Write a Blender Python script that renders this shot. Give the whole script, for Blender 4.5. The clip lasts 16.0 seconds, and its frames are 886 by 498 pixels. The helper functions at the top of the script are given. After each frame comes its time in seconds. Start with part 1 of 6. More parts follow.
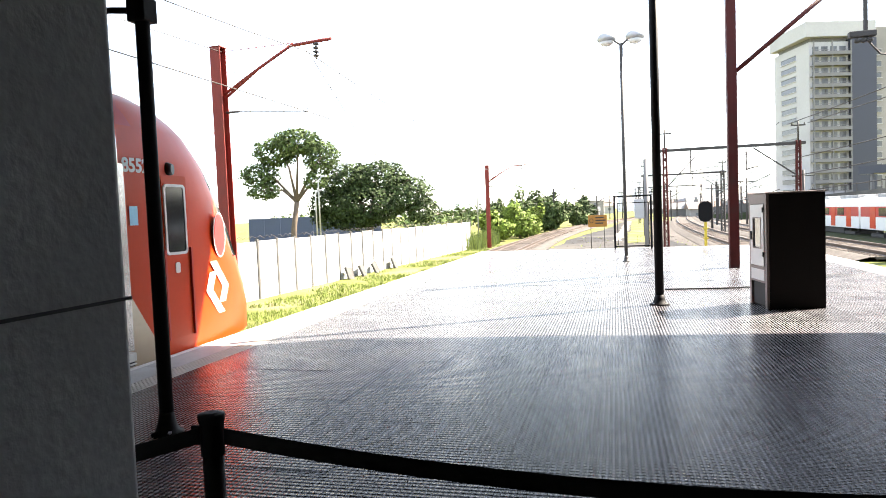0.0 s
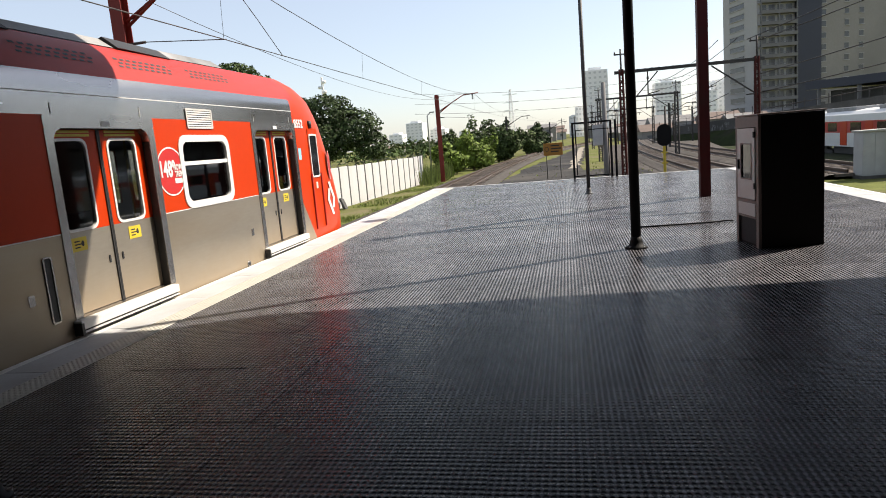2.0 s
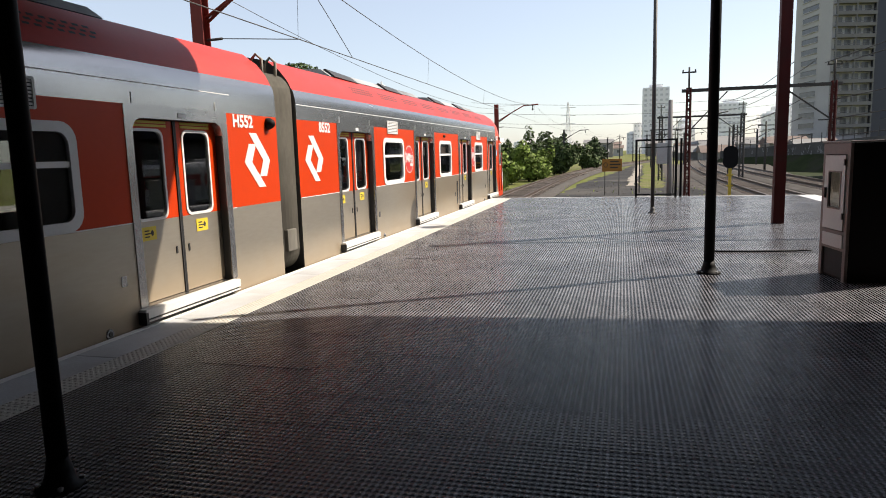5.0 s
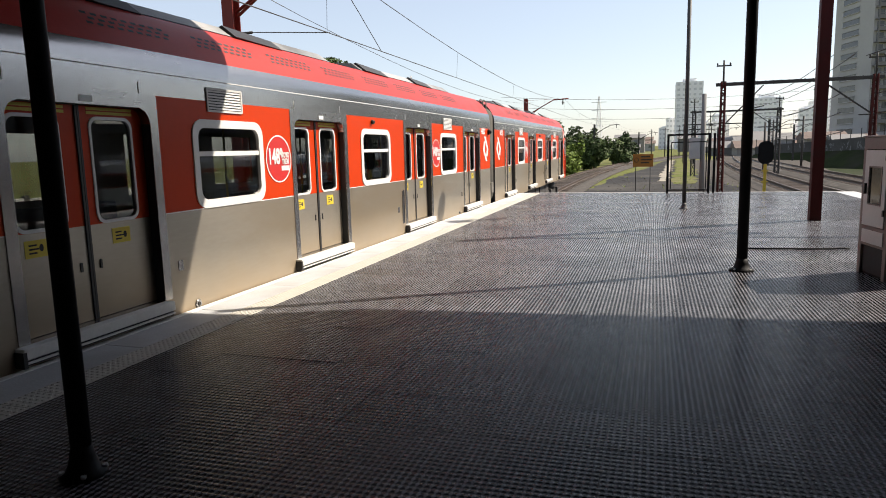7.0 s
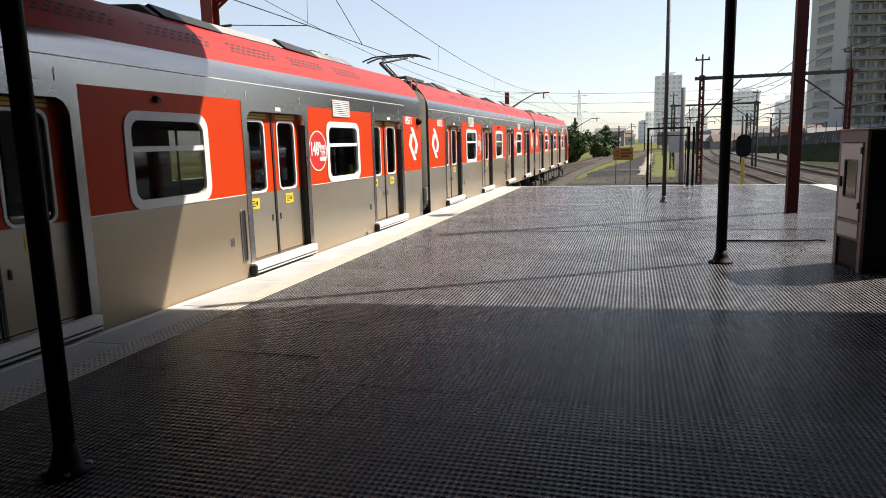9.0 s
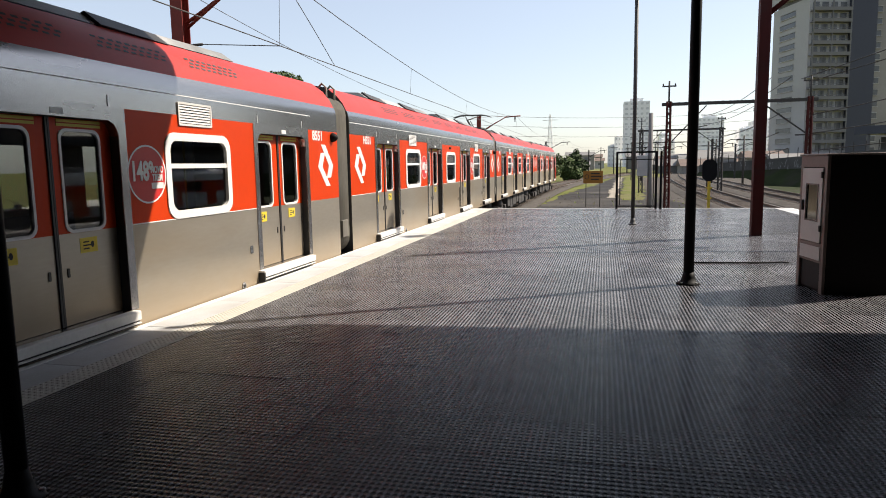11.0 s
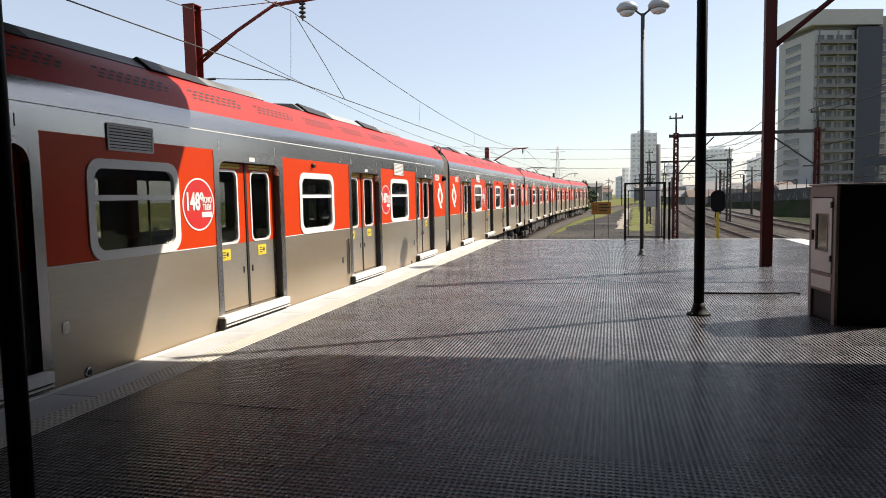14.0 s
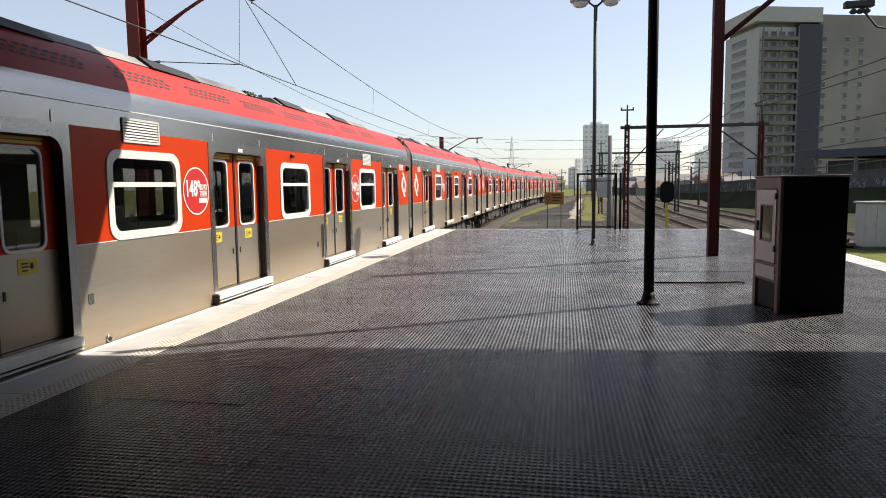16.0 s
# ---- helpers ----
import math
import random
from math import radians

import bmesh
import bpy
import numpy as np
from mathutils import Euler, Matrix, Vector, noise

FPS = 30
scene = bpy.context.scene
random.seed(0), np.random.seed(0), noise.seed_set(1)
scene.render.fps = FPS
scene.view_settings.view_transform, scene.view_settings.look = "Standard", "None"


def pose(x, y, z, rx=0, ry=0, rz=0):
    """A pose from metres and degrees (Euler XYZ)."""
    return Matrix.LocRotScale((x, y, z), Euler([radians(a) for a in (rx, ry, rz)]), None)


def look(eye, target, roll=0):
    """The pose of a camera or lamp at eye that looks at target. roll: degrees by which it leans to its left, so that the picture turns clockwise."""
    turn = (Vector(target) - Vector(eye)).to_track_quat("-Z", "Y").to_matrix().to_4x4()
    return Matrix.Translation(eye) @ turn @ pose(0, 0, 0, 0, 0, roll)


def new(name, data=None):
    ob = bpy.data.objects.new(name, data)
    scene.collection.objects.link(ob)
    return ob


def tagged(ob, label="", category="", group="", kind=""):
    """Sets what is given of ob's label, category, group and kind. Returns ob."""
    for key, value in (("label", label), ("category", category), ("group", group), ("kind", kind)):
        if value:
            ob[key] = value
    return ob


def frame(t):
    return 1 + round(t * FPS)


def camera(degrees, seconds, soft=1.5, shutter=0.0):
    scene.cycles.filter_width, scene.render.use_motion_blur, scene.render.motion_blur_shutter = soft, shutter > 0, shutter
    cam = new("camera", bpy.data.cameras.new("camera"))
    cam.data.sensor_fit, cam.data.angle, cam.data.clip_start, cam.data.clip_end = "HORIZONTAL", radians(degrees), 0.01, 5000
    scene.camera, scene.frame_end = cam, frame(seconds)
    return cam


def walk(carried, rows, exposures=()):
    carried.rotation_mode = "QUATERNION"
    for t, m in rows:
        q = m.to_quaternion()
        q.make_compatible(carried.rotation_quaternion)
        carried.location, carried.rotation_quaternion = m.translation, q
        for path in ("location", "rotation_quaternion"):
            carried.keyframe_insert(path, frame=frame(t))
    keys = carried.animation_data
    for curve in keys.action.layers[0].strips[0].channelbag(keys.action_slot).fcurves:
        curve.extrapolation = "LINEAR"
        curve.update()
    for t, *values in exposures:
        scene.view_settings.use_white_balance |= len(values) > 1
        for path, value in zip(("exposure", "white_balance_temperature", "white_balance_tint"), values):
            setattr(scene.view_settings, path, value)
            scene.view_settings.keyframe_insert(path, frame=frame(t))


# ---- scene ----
LENS = 67.63
cam = camera(LENS, 16.0, soft=0.95)
PATH = [
    (0, (0.399, -1.532, 1.444), (-0.1054, 0.4008, 1.3403), -2.29),
    (0.2, (0.404, -1.440, 1.563), (-0.1091, 0.4871, 1.4070), -3.15),
    (0.4, (0.314, -1.309, 1.557), (-0.2427, 0.6031, 1.3777), -1.51),
    (0.5, (0.229, -1.232, 1.535), (-0.3729, 0.6655, 1.3449), -2.67),
    (0.6, (0.221, -1.180, 1.560), (-0.3948, 0.7104, 1.3469), -1.89),
    (0.8, (0.128, -1.011, 1.584), (-0.3730, 0.9086, 1.3285), -2.64),
    (1, (0.063, -0.826, 1.567), (-0.4519, 1.0846, 1.2756), -4.09),
    (1.5, (0.155, -0.418, 1.516), (-0.4223, 1.4747, 1.2248), -2.85),
    (2, (0.193, -0.139, 1.528), (-0.1899, 1.7989, 1.2150), -4.79),
    (2.5, (-0.011, -0.007, 1.536), (-0.4780, 1.9208, 1.2816), -3.04),
    (3, (-0.005, 0.018, 1.516), (-0.7416, 1.8592, 1.2547), -2.67),
    (3.5, (-0.034, 0.014, 1.551), (-0.7003, 1.8842, 1.3072), -0.41),
    (4, (-0.022, -0.006, 1.536), (-0.6166, 1.8826, 1.2556), -2.30),
    (4.2, (-0.039, -0.016, 1.539), (-0.5491, 1.8985, 1.2650), -1.30),
    (6.3, (-0.038, -0.076, 1.539), (-0.5882, 1.8229, 1.2351), -2.18),
    (6.5, (-0.062, 0.003, 1.516), (-0.6110, 1.9013, 1.2058), -1.24),
    (7, (-0.030, 0.012, 1.523), (-0.6324, 1.8968, 1.2284), -1.43),
    (7.5, (-0.033, -0.032, 1.519), (-0.6103, 1.8626, 1.2406), -1.51),
    (8, (-0.037, -0.014, 1.510), (-0.6045, 1.8812, 1.2130), -1.04),
    (8.5, (-0.034, -0.014, 1.526), (-0.6229, 1.8745, 1.2335), -1.69),
    (9, (-0.042, -0.006, 1.525), (-0.5911, 1.8914, 1.2109), -1.52),
    (9.5, (-0.028, -0.004, 1.521), (-0.5373, 1.9068, 1.2239), -2.05),
    (10, (-0.045, 0.007, 1.525), (-0.5270, 1.9275, 1.2417), -1.68),
    (10.2, (-0.036, 0.001, 1.517), (-0.5159, 1.9236, 1.2429), -1.24),
    (12.3, (-0.036, 0.038, 1.508), (-0.4969, 1.9700, 1.2689), -0.97),
    (12.5, (-0.039, -0.002, 1.523), (-0.5138, 1.9269, 1.2891), -1.17),
    (13, (-0.047, -0.034, 1.506), (-0.5819, 1.8807, 1.2847), -1.56),
    (13.5, (-0.039, -0.002, 1.520), (-0.4787, 1.9375, 1.3100), -1.92),
    (14, (-0.038, 0.001, 1.500), (-0.5314, 1.9329, 1.3437), -1.06),
    (14.5, (-0.030, 0.058, 1.516), (-0.4668, 2.0005, 1.3259), -1.80),
    (15, (-0.032, 0.094, 1.510), (-0.4117, 2.0467, 1.3031), -1.39),
    (15.5, (-0.043, 0.068, 1.502), (-0.4231, 2.0221, 1.3057), -0.98),
    (16, (-0.037, 0.086, 1.498), (-0.3966, 2.0436, 1.3080), -0.68),
]
EXPOSURE = [(0, 2.95, 7000, 12), (0.2, 2.5, 7000, 12), (0.4, 1.7, 6800, 12), (0.6, 1.3, 6700, 12), (0.8, 1.1, 6700, 12), (1, 1.06, 6800, 12), (1.5, 0.94, 6800, 12), (3, 0.88, 6800, 12), (14, 0.86, 6800, 12), (15, 0.76, 6800, 12), (16, 0.78, 6800, 12)]
walk(cam, [(t, look(eye, target, roll)) for t, eye, target, roll in PATH], EXPOSURE)

# ---- light: one morning sun from the right and ahead, clear sky ----
SUN_AZIMUTH, SUN_HEIGHT = 58.2, 45.0
world = bpy.data.worlds.new("sky")
scene.world = world
world.use_nodes = True
wn, wl = world.node_tree.nodes, world.node_tree.links
sky = wn.new("ShaderNodeTexSky")
sky.sky_type, sky.sun_disc = "NISHITA", False
sky.sun_elevation, sky.sun_rotation = radians(SUN_HEIGHT), radians(SUN_AZIMUTH)
sky.air_density, sky.dust_density, sky.ozone_density = 0.9, 1.0, 1.0
wn["Background"].inputs["Strength"].default_value = 0.09
haze = wn.new("ShaderNodeMix")
haze.data_type = "RGBA"
haze.inputs["Factor"].default_value = 0.3
haze.inputs["B"].default_value = (6.6, 7.1, 7.7, 1)
wl.new(sky.outputs["Color"], haze.inputs["A"])
wl.new(haze.outputs["Result"], wn["Background"].inputs["Color"])
sun = new("sun", bpy.data.lights.new("sun", "SUN"))
sun.data.energy, sun.data.angle, sun.data.color = 5.0, radians(0.55), (1.0, 0.93, 0.82)
_a, _e = radians(SUN_AZIMUTH), radians(SUN_HEIGHT)
_d = Vector((math.sin(_a) * math.cos(_e), math.cos(_a) * math.cos(_e), math.sin(_e)))
sun.matrix_world = look(_d * 60, (0, 0, 0))


# ---- materials ----
def material(name, color, rough=0.6, metal=0.0, vary=0.25, scale=4.0, grain=40.0, bump=0.15, bump_scale=None, dirt=None, dirt_amount=0.0, coat=0.0, island=0.0, stretch=(1, 1, 1), spec=0.5):
    """Two scales of variation, dirt in patches, and fine relief, all in object metres."""
    m = bpy.data.materials.new(name)
    m.use_nodes = True
    n, l = m.node_tree.nodes, m.node_tree.links
    b = n["Principled BSDF"]
    b.inputs["Metallic"].default_value = metal
    b.inputs["Coat Weight"].default_value = coat
    b.inputs["Specular IOR Level"].default_value = spec
    geo = n.new("ShaderNodeTexCoord")
    mp = n.new("ShaderNodeMapping")
    mp.inputs["Scale"].default_value = stretch
    l.new(geo.outputs["Object"], mp.inputs["Vector"])
    big, fine = n.new("ShaderNodeTexNoise"), n.new("ShaderNodeTexNoise")
    big.inputs["Scale"].default_value, big.inputs["Detail"].default_value = scale, 5
    fine.inputs["Scale"].default_value, fine.inputs["Detail"].default_value = grain, 3
    for t in (big, fine):
        l.new(mp.outputs["Vector"], t.inputs["Vector"])
    mix = n.new("ShaderNodeMath")
    mix.operation = "MULTIPLY_ADD"
    mix.inputs[1].default_value = 0.4
    l.new(fine.outputs["Fac"], mix.inputs[0])
    half = n.new("ShaderNodeMath")
    half.operation = "MULTIPLY"
    half.inputs[1].default_value = 0.6
    l.new(big.outputs["Fac"], half.inputs[0])
    l.new(half.outputs[0], mix.inputs[2])
    fac = mix.outputs[0]
    if island:
        rnd = n.new("ShaderNodeNewGeometry")
        add = n.new("ShaderNodeMath")
        add.operation = "MULTIPLY_ADD"
        add.inputs[1].default_value = island
        l.new(rnd.outputs["Random Per Island"], add.inputs[0])
        l.new(fac, add.inputs[2])
        sub = n.new("ShaderNodeMath")
        sub.operation = "SUBTRACT"
        sub.inputs[1].default_value = island / 2
        l.new(add.outputs[0], sub.inputs[0])
        fac = sub.outputs[0]
    ramp = n.new("ShaderNodeValToRGB")
    ramp.color_ramp.elements[0].position, ramp.color_ramp.elements[1].position = 0.3, 0.7
    ramp.color_ramp.elements[0].color = (*[c * (1 - vary) for c in color], 1)
    ramp.color_ramp.elements[1].color = (*[min(1, c * (1 + vary)) for c in color], 1)
    l.new(fac, ramp.inputs["Fac"])
    out = ramp.outputs["Color"]
    if dirt:
        dn = n.new("ShaderNodeTexNoise")
        dn.inputs["Scale"].default_value, dn.inputs["Detail"].default_value = scale * 0.45, 8
        l.new(mp.outputs["Vector"], dn.inputs["Vector"])
        dr = n.new("ShaderNodeValToRGB")
        dr.color_ramp.elements[0].position, dr.color_ramp.elements[1].position = 0.62 - dirt_amount * 0.4, 0.78 - dirt_amount * 0.25
        l.new(dn.outputs["Fac"], dr.inputs["Fac"])
        dm = n.new("ShaderNodeMix")
        dm.data_type = "RGBA"
        l.new(dr.outputs["Color"], dm.inputs["Factor"])
        l.new(out, dm.inputs["A"])
        dm.inputs["B"].default_value = (*dirt, 1)
        out = dm.outputs["Result"]
    l.new(out, b.inputs["Base Color"])
    rr = n.new("ShaderNodeMapRange")
    rr.inputs["To Min"].default_value, rr.inputs["To Max"].default_value = max(0.02, rough - 0.12), min(1, rough + 0.12)
    l.new(big.outputs["Fac"], rr.inputs["Value"])
    l.new(rr.outputs["Result"], b.inputs["Roughness"])
    if bump:
        bp = n.new("ShaderNodeBump")
        bp.inputs["Strength"].default_value, bp.inputs["Distance"].default_value = bump, 0.01
        src = fine
        if bump_scale:
            src = n.new("ShaderNodeTexNoise")
            src.inputs["Scale"].default_value, src.inputs["Detail"].default_value = bump_scale, 4
            l.new(mp.outputs["Vector"], src.inputs["Vector"])
        l.new(src.outputs["Fac"], bp.inputs["Height"])
        l.new(bp.outputs["Normal"], b.inputs["Normal"])
    return m


def rubber_material():
    """Black studded rubber plates: rows of small ribs in a square grid, dusty on top, with sun sheen in the pale tone.
    """
    m = material("studded_rubber", (0.196, 0.195, 0.212), rough=0.2, vary=0.4, scale=1.3, grain=9, bump=0, dirt=(0.24, 0.236, 0.236), dirt_amount=0.3, spec=0.042)
    n, l = m.node_tree.nodes, m.node_tree.links
    b = n["Principled BSDF"]
    geo = n.new("ShaderNodeNewGeometry")
    sep = n.new("ShaderNodeSeparateXYZ")
    l.new(geo.outputs["Position"], sep.inputs[0])
    # normals of a grid of round studs, written out so that they hold at any distance
    slopes, tops = [], []
    for ax, period, steep in (("X", 0.035, 0.16), ("Y", 0.042, 0.3)):
        k = n.new("ShaderNodeMath")
        k.operation = "MULTIPLY"
        k.inputs[1].default_value = 2 * math.pi / period
        l.new(sep.outputs[ax], k.inputs[0])
        for kind, store in (("COSINE", slopes), ("SINE", tops)):
            s = n.new("ShaderNodeMath")
            s.operation = kind
            l.new(k.outputs[0], s.inputs[0])
            if kind == "COSINE":
                # flat tops and grooves with short steep flanks
                q = n.new("ShaderNodeMath")
                q.operation = "POWER"
                q.inputs[1].default_value = 3.0
                l.new(s.outputs[0], q.inputs[0])
                g = n.new("ShaderNodeMath")
                g.operation = "MULTIPLY"
                g.inputs[1].default_value = -steep
                l.new(q.outputs[0], g.inputs[0])
                s = g
            store.append(s)
    vec = n.new("ShaderNodeCombineXYZ")
    l.new(slopes[0].outputs[0], vec.inputs[0])
    l.new(slopes[1].outputs[0], vec.inputs[1])
    vec.inputs[2].default_value = 1.0
    nor = n.new("ShaderNodeVectorMath")
    nor.operation = "NORMALIZE"
    l.new(vec.outputs[0], nor.inputs[0])
    l.new(nor.outputs["Vector"], b.inputs["Normal"])
    add = n.new("ShaderNodeMath")
    add.operation = "MULTIPLY_ADD"
    add.inputs[1].default_value = 0.6
    l.new(tops[1].outputs[0], add.inputs[0])
    l.new(tops[0].outputs[0], add.inputs[2])
    cl = n.new("ShaderNodeMapRange")
    cl.inputs["From Min"].default_value, cl.inputs["From Max"].default_value = -0.2, 0.8
    l.new(add.outputs[0], cl.inputs["Value"])
    # the stud tops are dusty, paled further for sun sheen; the grooves stay black
    old = b.inputs["Base Color"].links[0].from_socket
    tone_rgb = n.new("ShaderNodeMix")
    tone_rgb.data_type = "RGBA"
    tone_rgb.inputs["A"].default_value = (0.010, 0.010, 0.011, 1)
    l.new(cl.outputs["Result"], tone_rgb.inputs["Factor"])
    l.new(old, tone_rgb.inputs["B"])
    # plates differ a little from one another in tone, and in shine by worn patches
    info, toned = n.new("ShaderNodeObjectInfo"), n.new("ShaderNodeHueSaturation")
    span = n.new("ShaderNodeMapRange")
    span.inputs["To Min"].default_value, span.inputs["To Max"].default_value = 0.8, 1.2
    both = n.new("ShaderNodeMath")
    both.operation = "ADD"
    l.new(info.outputs["Random"], both.inputs[0])
    l.new(geo.outputs["Random Per Island"], both.inputs[1])
    part_of = n.new("ShaderNodeMath")
    part_of.operation = "FRACT"
    l.new(both.outputs[0], part_of.inputs[0])
    l.new(part_of.outputs[0], span.inputs["Value"])
    l.new(span.outputs["Result"], toned.inputs["Value"])
    l.new(tone_rgb.outputs["Result"], toned.inputs["Color"])
    l.new(toned.outputs["Color"], b.inputs["Base Color"])
    worn, shine = n.new("ShaderNodeTexNoise"), n.new("ShaderNodeMapRange")
    worn.inputs["Scale"].default_value, worn.inputs["Detail"].default_value = 0.9, 4
    l.new(geo.outputs["Position"], worn.inputs["Vector"])
    shine.inputs["From Min"].default_value, shine.inputs["From Max"].default_value = 0.35, 0.65
    shine.inputs["To Min"].default_value, shine.inputs["To Max"].default_value = 0.12, 0.24
    l.new(worn.outputs["Fac"], shine.inputs["Value"])
    l.new(shine.outputs["Result"], b.inputs["Roughness"])
    return m


M = {}
M["rubber"] = rubber_material()
M["concrete"] = material("worn_concrete", (0.32, 0.32, 0.305), 0.85, vary=0.2, scale=1.2, grain=30, bump=0.3, dirt=(0.16, 0.16, 0.15), dirt_amount=0.35)
M["coping"] = material("pale_coping_stone", (0.38, 0.39, 0.40), 0.8, vary=0.12, scale=2.0, grain=45, bump=0.25, dirt=(0.30, 0.29, 0.27), dirt_amount=0.3)
M["nosing"] = material("scuffed_white_edge_paint", (0.62, 0.62, 0.60), 0.6, vary=0.12, scale=2.5, grain=40, bump=0.15, dirt=(0.42, 0.41, 0.39), dirt_amount=0.25)
M["tactile"] = material("cream_tactile_tile", (0.45, 0.435, 0.385), 0.7, vary=0.12, scale=3.0, grain=50, bump=0.2, dirt=(0.33, 0.31, 0.265), dirt_amount=0.3)
M["fence"] = material("whitewashed_concrete", (0.44, 0.44, 0.43), 0.85, vary=0.12, scale=1.0, grain=25, bump=0.25, dirt=(0.33, 0.33, 0.31), dirt_amount=0.28, stretch=(1, 1, 0.35))
M["steel"] = material("brushed_stainless_steel", (0.38, 0.375, 0.37), 0.24, metal=0.95, vary=0.05, scale=0.6, grain=18, bump=0.03, stretch=(1, 0.4, 2.0))
M["steel_low"] = material("dusty_stainless_steel", (0.375, 0.34, 0.285), 0.42, metal=0.8, vary=0.08, scale=0.7, grain=16, bump=0.03, dirt=(0.34, 0.27, 0.185), dirt_amount=0.24, stretch=(1, 0.4, 2.0))
def low_brown_band(m, tone_rgb, z0, z1):
    """Browner, less metallic tone over a side's lowest part, with a ragged upper edge."""
    n, l = m.node_tree.nodes, m.node_tree.links
    b = n["Principled BSDF"]
    co, sep, nz = n.new("ShaderNodeTexCoord"), n.new("ShaderNodeSeparateXYZ"), n.new("ShaderNodeTexNoise")
    nz.inputs["Scale"].default_value, nz.inputs["Detail"].default_value = 2.2, 6
    l.new(co.outputs["Object"], sep.inputs[0])
    l.new(co.outputs["Object"], nz.inputs["Vector"])
    ragged_z, low_band = n.new("ShaderNodeMath"), n.new("ShaderNodeMapRange")
    ragged_z.operation = "MULTIPLY_ADD"
    ragged_z.inputs[1].default_value = 0.35
    l.new(nz.outputs["Fac"], ragged_z.inputs[0])
    l.new(sep.outputs["Z"], ragged_z.inputs[2])
    low_band.inputs["From Min"].default_value, low_band.inputs["From Max"].default_value = z1 + 0.17, z0 + 0.17
    low_band.inputs["To Max"].default_value = 0.85
    l.new(ragged_z.outputs[0], low_band.inputs["Value"])
    mix = n.new("ShaderNodeMix")
    mix.data_type = "RGBA"
    l.new(low_band.outputs["Result"], mix.inputs["Factor"])
    l.new(b.inputs["Base Color"].links[0].from_socket, mix.inputs["A"])
    mix.inputs["B"].default_value = (*tone_rgb, 1)
    l.new(mix.outputs["Result"], b.inputs["Base Color"])
    dull = n.new("ShaderNodeMapRange")
    dull.inputs["To Min"].default_value, dull.inputs["To Max"].default_value = 0.8, 0.1
    l.new(low_band.outputs["Result"], dull.inputs["Value"])
    l.new(dull.outputs["Result"], b.inputs["Metallic"])


low_brown_band(M["steel_low"], (0.27, 0.205, 0.13), 0.0, 0.55)
M["red"] = material("orange_red_gloss_paint", (0.46, 0.036, 0.004), 0.34, vary=0.05, scale=0.8, grain=14, bump=0.02, coat=0.0, spec=0.16)
M["badge_red"] = material("crimson_badge_film", (0.46, 0.022, 0.02), 0.35, vary=0.04, scale=2, grain=14, bump=0.0)
M["roof_red"] = material("crimson_roof_paint", (0.40, 0.034, 0.026), 0.42, vary=0.08, scale=0.8, grain=14, bump=0.03, coat=0.0, spec=0.2)
M["roof_grey"] = material("grey_roof_sheet", (0.30, 0.30, 0.30), 0.6, metal=0.2, vary=0.2, scale=1.5, grain=20, bump=0.1, dirt=(0.12, 0.12, 0.12), dirt_amount=0.35)
M["black"] = material("black_rubber_and_steel", (0.014, 0.014, 0.015), 0.55, vary=0.3, scale=3, grain=30, bump=0.1)
M["pole_black"] = material("black_enamel", (0.005, 0.005, 0.0055), 0.6, spec=0.12, vary=0.3, scale=3, grain=40, bump=0.06)
M["under"] = material("oily_underframe", (0.035, 0.032, 0.03), 0.75, vary=0.4, scale=3, grain=30, bump=0.25)
M["bellows"] = material("dusty_grey_gangway_cloth", (0.24, 0.225, 0.19), 0.85, vary=0.25, scale=2, grain=20, bump=0.15, dirt=(0.09, 0.083, 0.07), dirt_amount=0.35, stretch=(1, 1, 0.4))
M["white"] = material("white_paint", (0.62, 0.62, 0.61), 0.4, vary=0.06, scale=2, grain=30, bump=0.03)
M["step"] = material("white_step_plate", (0.60, 0.59, 0.565), 0.5, vary=0.1, scale=3, grain=30, bump=0.08, dirt=(0.42, 0.39, 0.34), dirt_amount=0.2)
M["yellow"] = material("yellow_sticker", (0.55, 0.42, 0.03), 0.5, vary=0.08, scale=8, grain=60, bump=0.02)
M["yellow_paint"] = material("yellow_paint", (0.48, 0.35, 0.03), 0.5, vary=0.15, scale=4, grain=30, bump=0.06)
M["blue"] = material("pale_blue_sticker", (0.25, 0.55, 0.75), 0.4, vary=0.05, scale=8, grain=60, bump=0)
M["glass"] = material("dark_tinted_glass", (0.008, 0.009, 0.010), 0.05, vary=0.2, scale=2, grain=8, bump=0.0, spec=0.45)
M["train_glass"] = material("smoked_carriage_glass", (0.46, 0.47, 0.46), 0.13, vary=0.06, scale=2, grain=8, bump=0.0, spec=0.5)
_g = M["train_glass"].node_tree.nodes["Principled BSDF"]
M["train_glass"].node_tree.links.remove(_g.inputs["Roughness"].links[0])
_g.inputs["Roughness"].default_value = 0.015
_g.inputs["Transmission Weight"].default_value, _g.inputs["IOR"].default_value = 1.0, 1.45
M["interior"] = material("cream_interior_panel", (0.34, 0.32, 0.27), 0.6, vary=0.1, scale=1.5, grain=20, bump=0.03)
M["seat"] = material("dull_blue_grey_seat", (0.09, 0.10, 0.13), 0.6, vary=0.15, scale=3, grain=30, bump=0.05)
# one red paint in two tones: darker where shaded, brighter for sunlit track masts
M["mast_red_shaded"] = material("shaded_rust_red_paint", (0.05, 0.0065, 0.005), 0.6, spec=0.2, vary=0.2, scale=4, grain=40, bump=0.12, dirt=(0.035, 0.012, 0.009), dirt_amount=0.3)
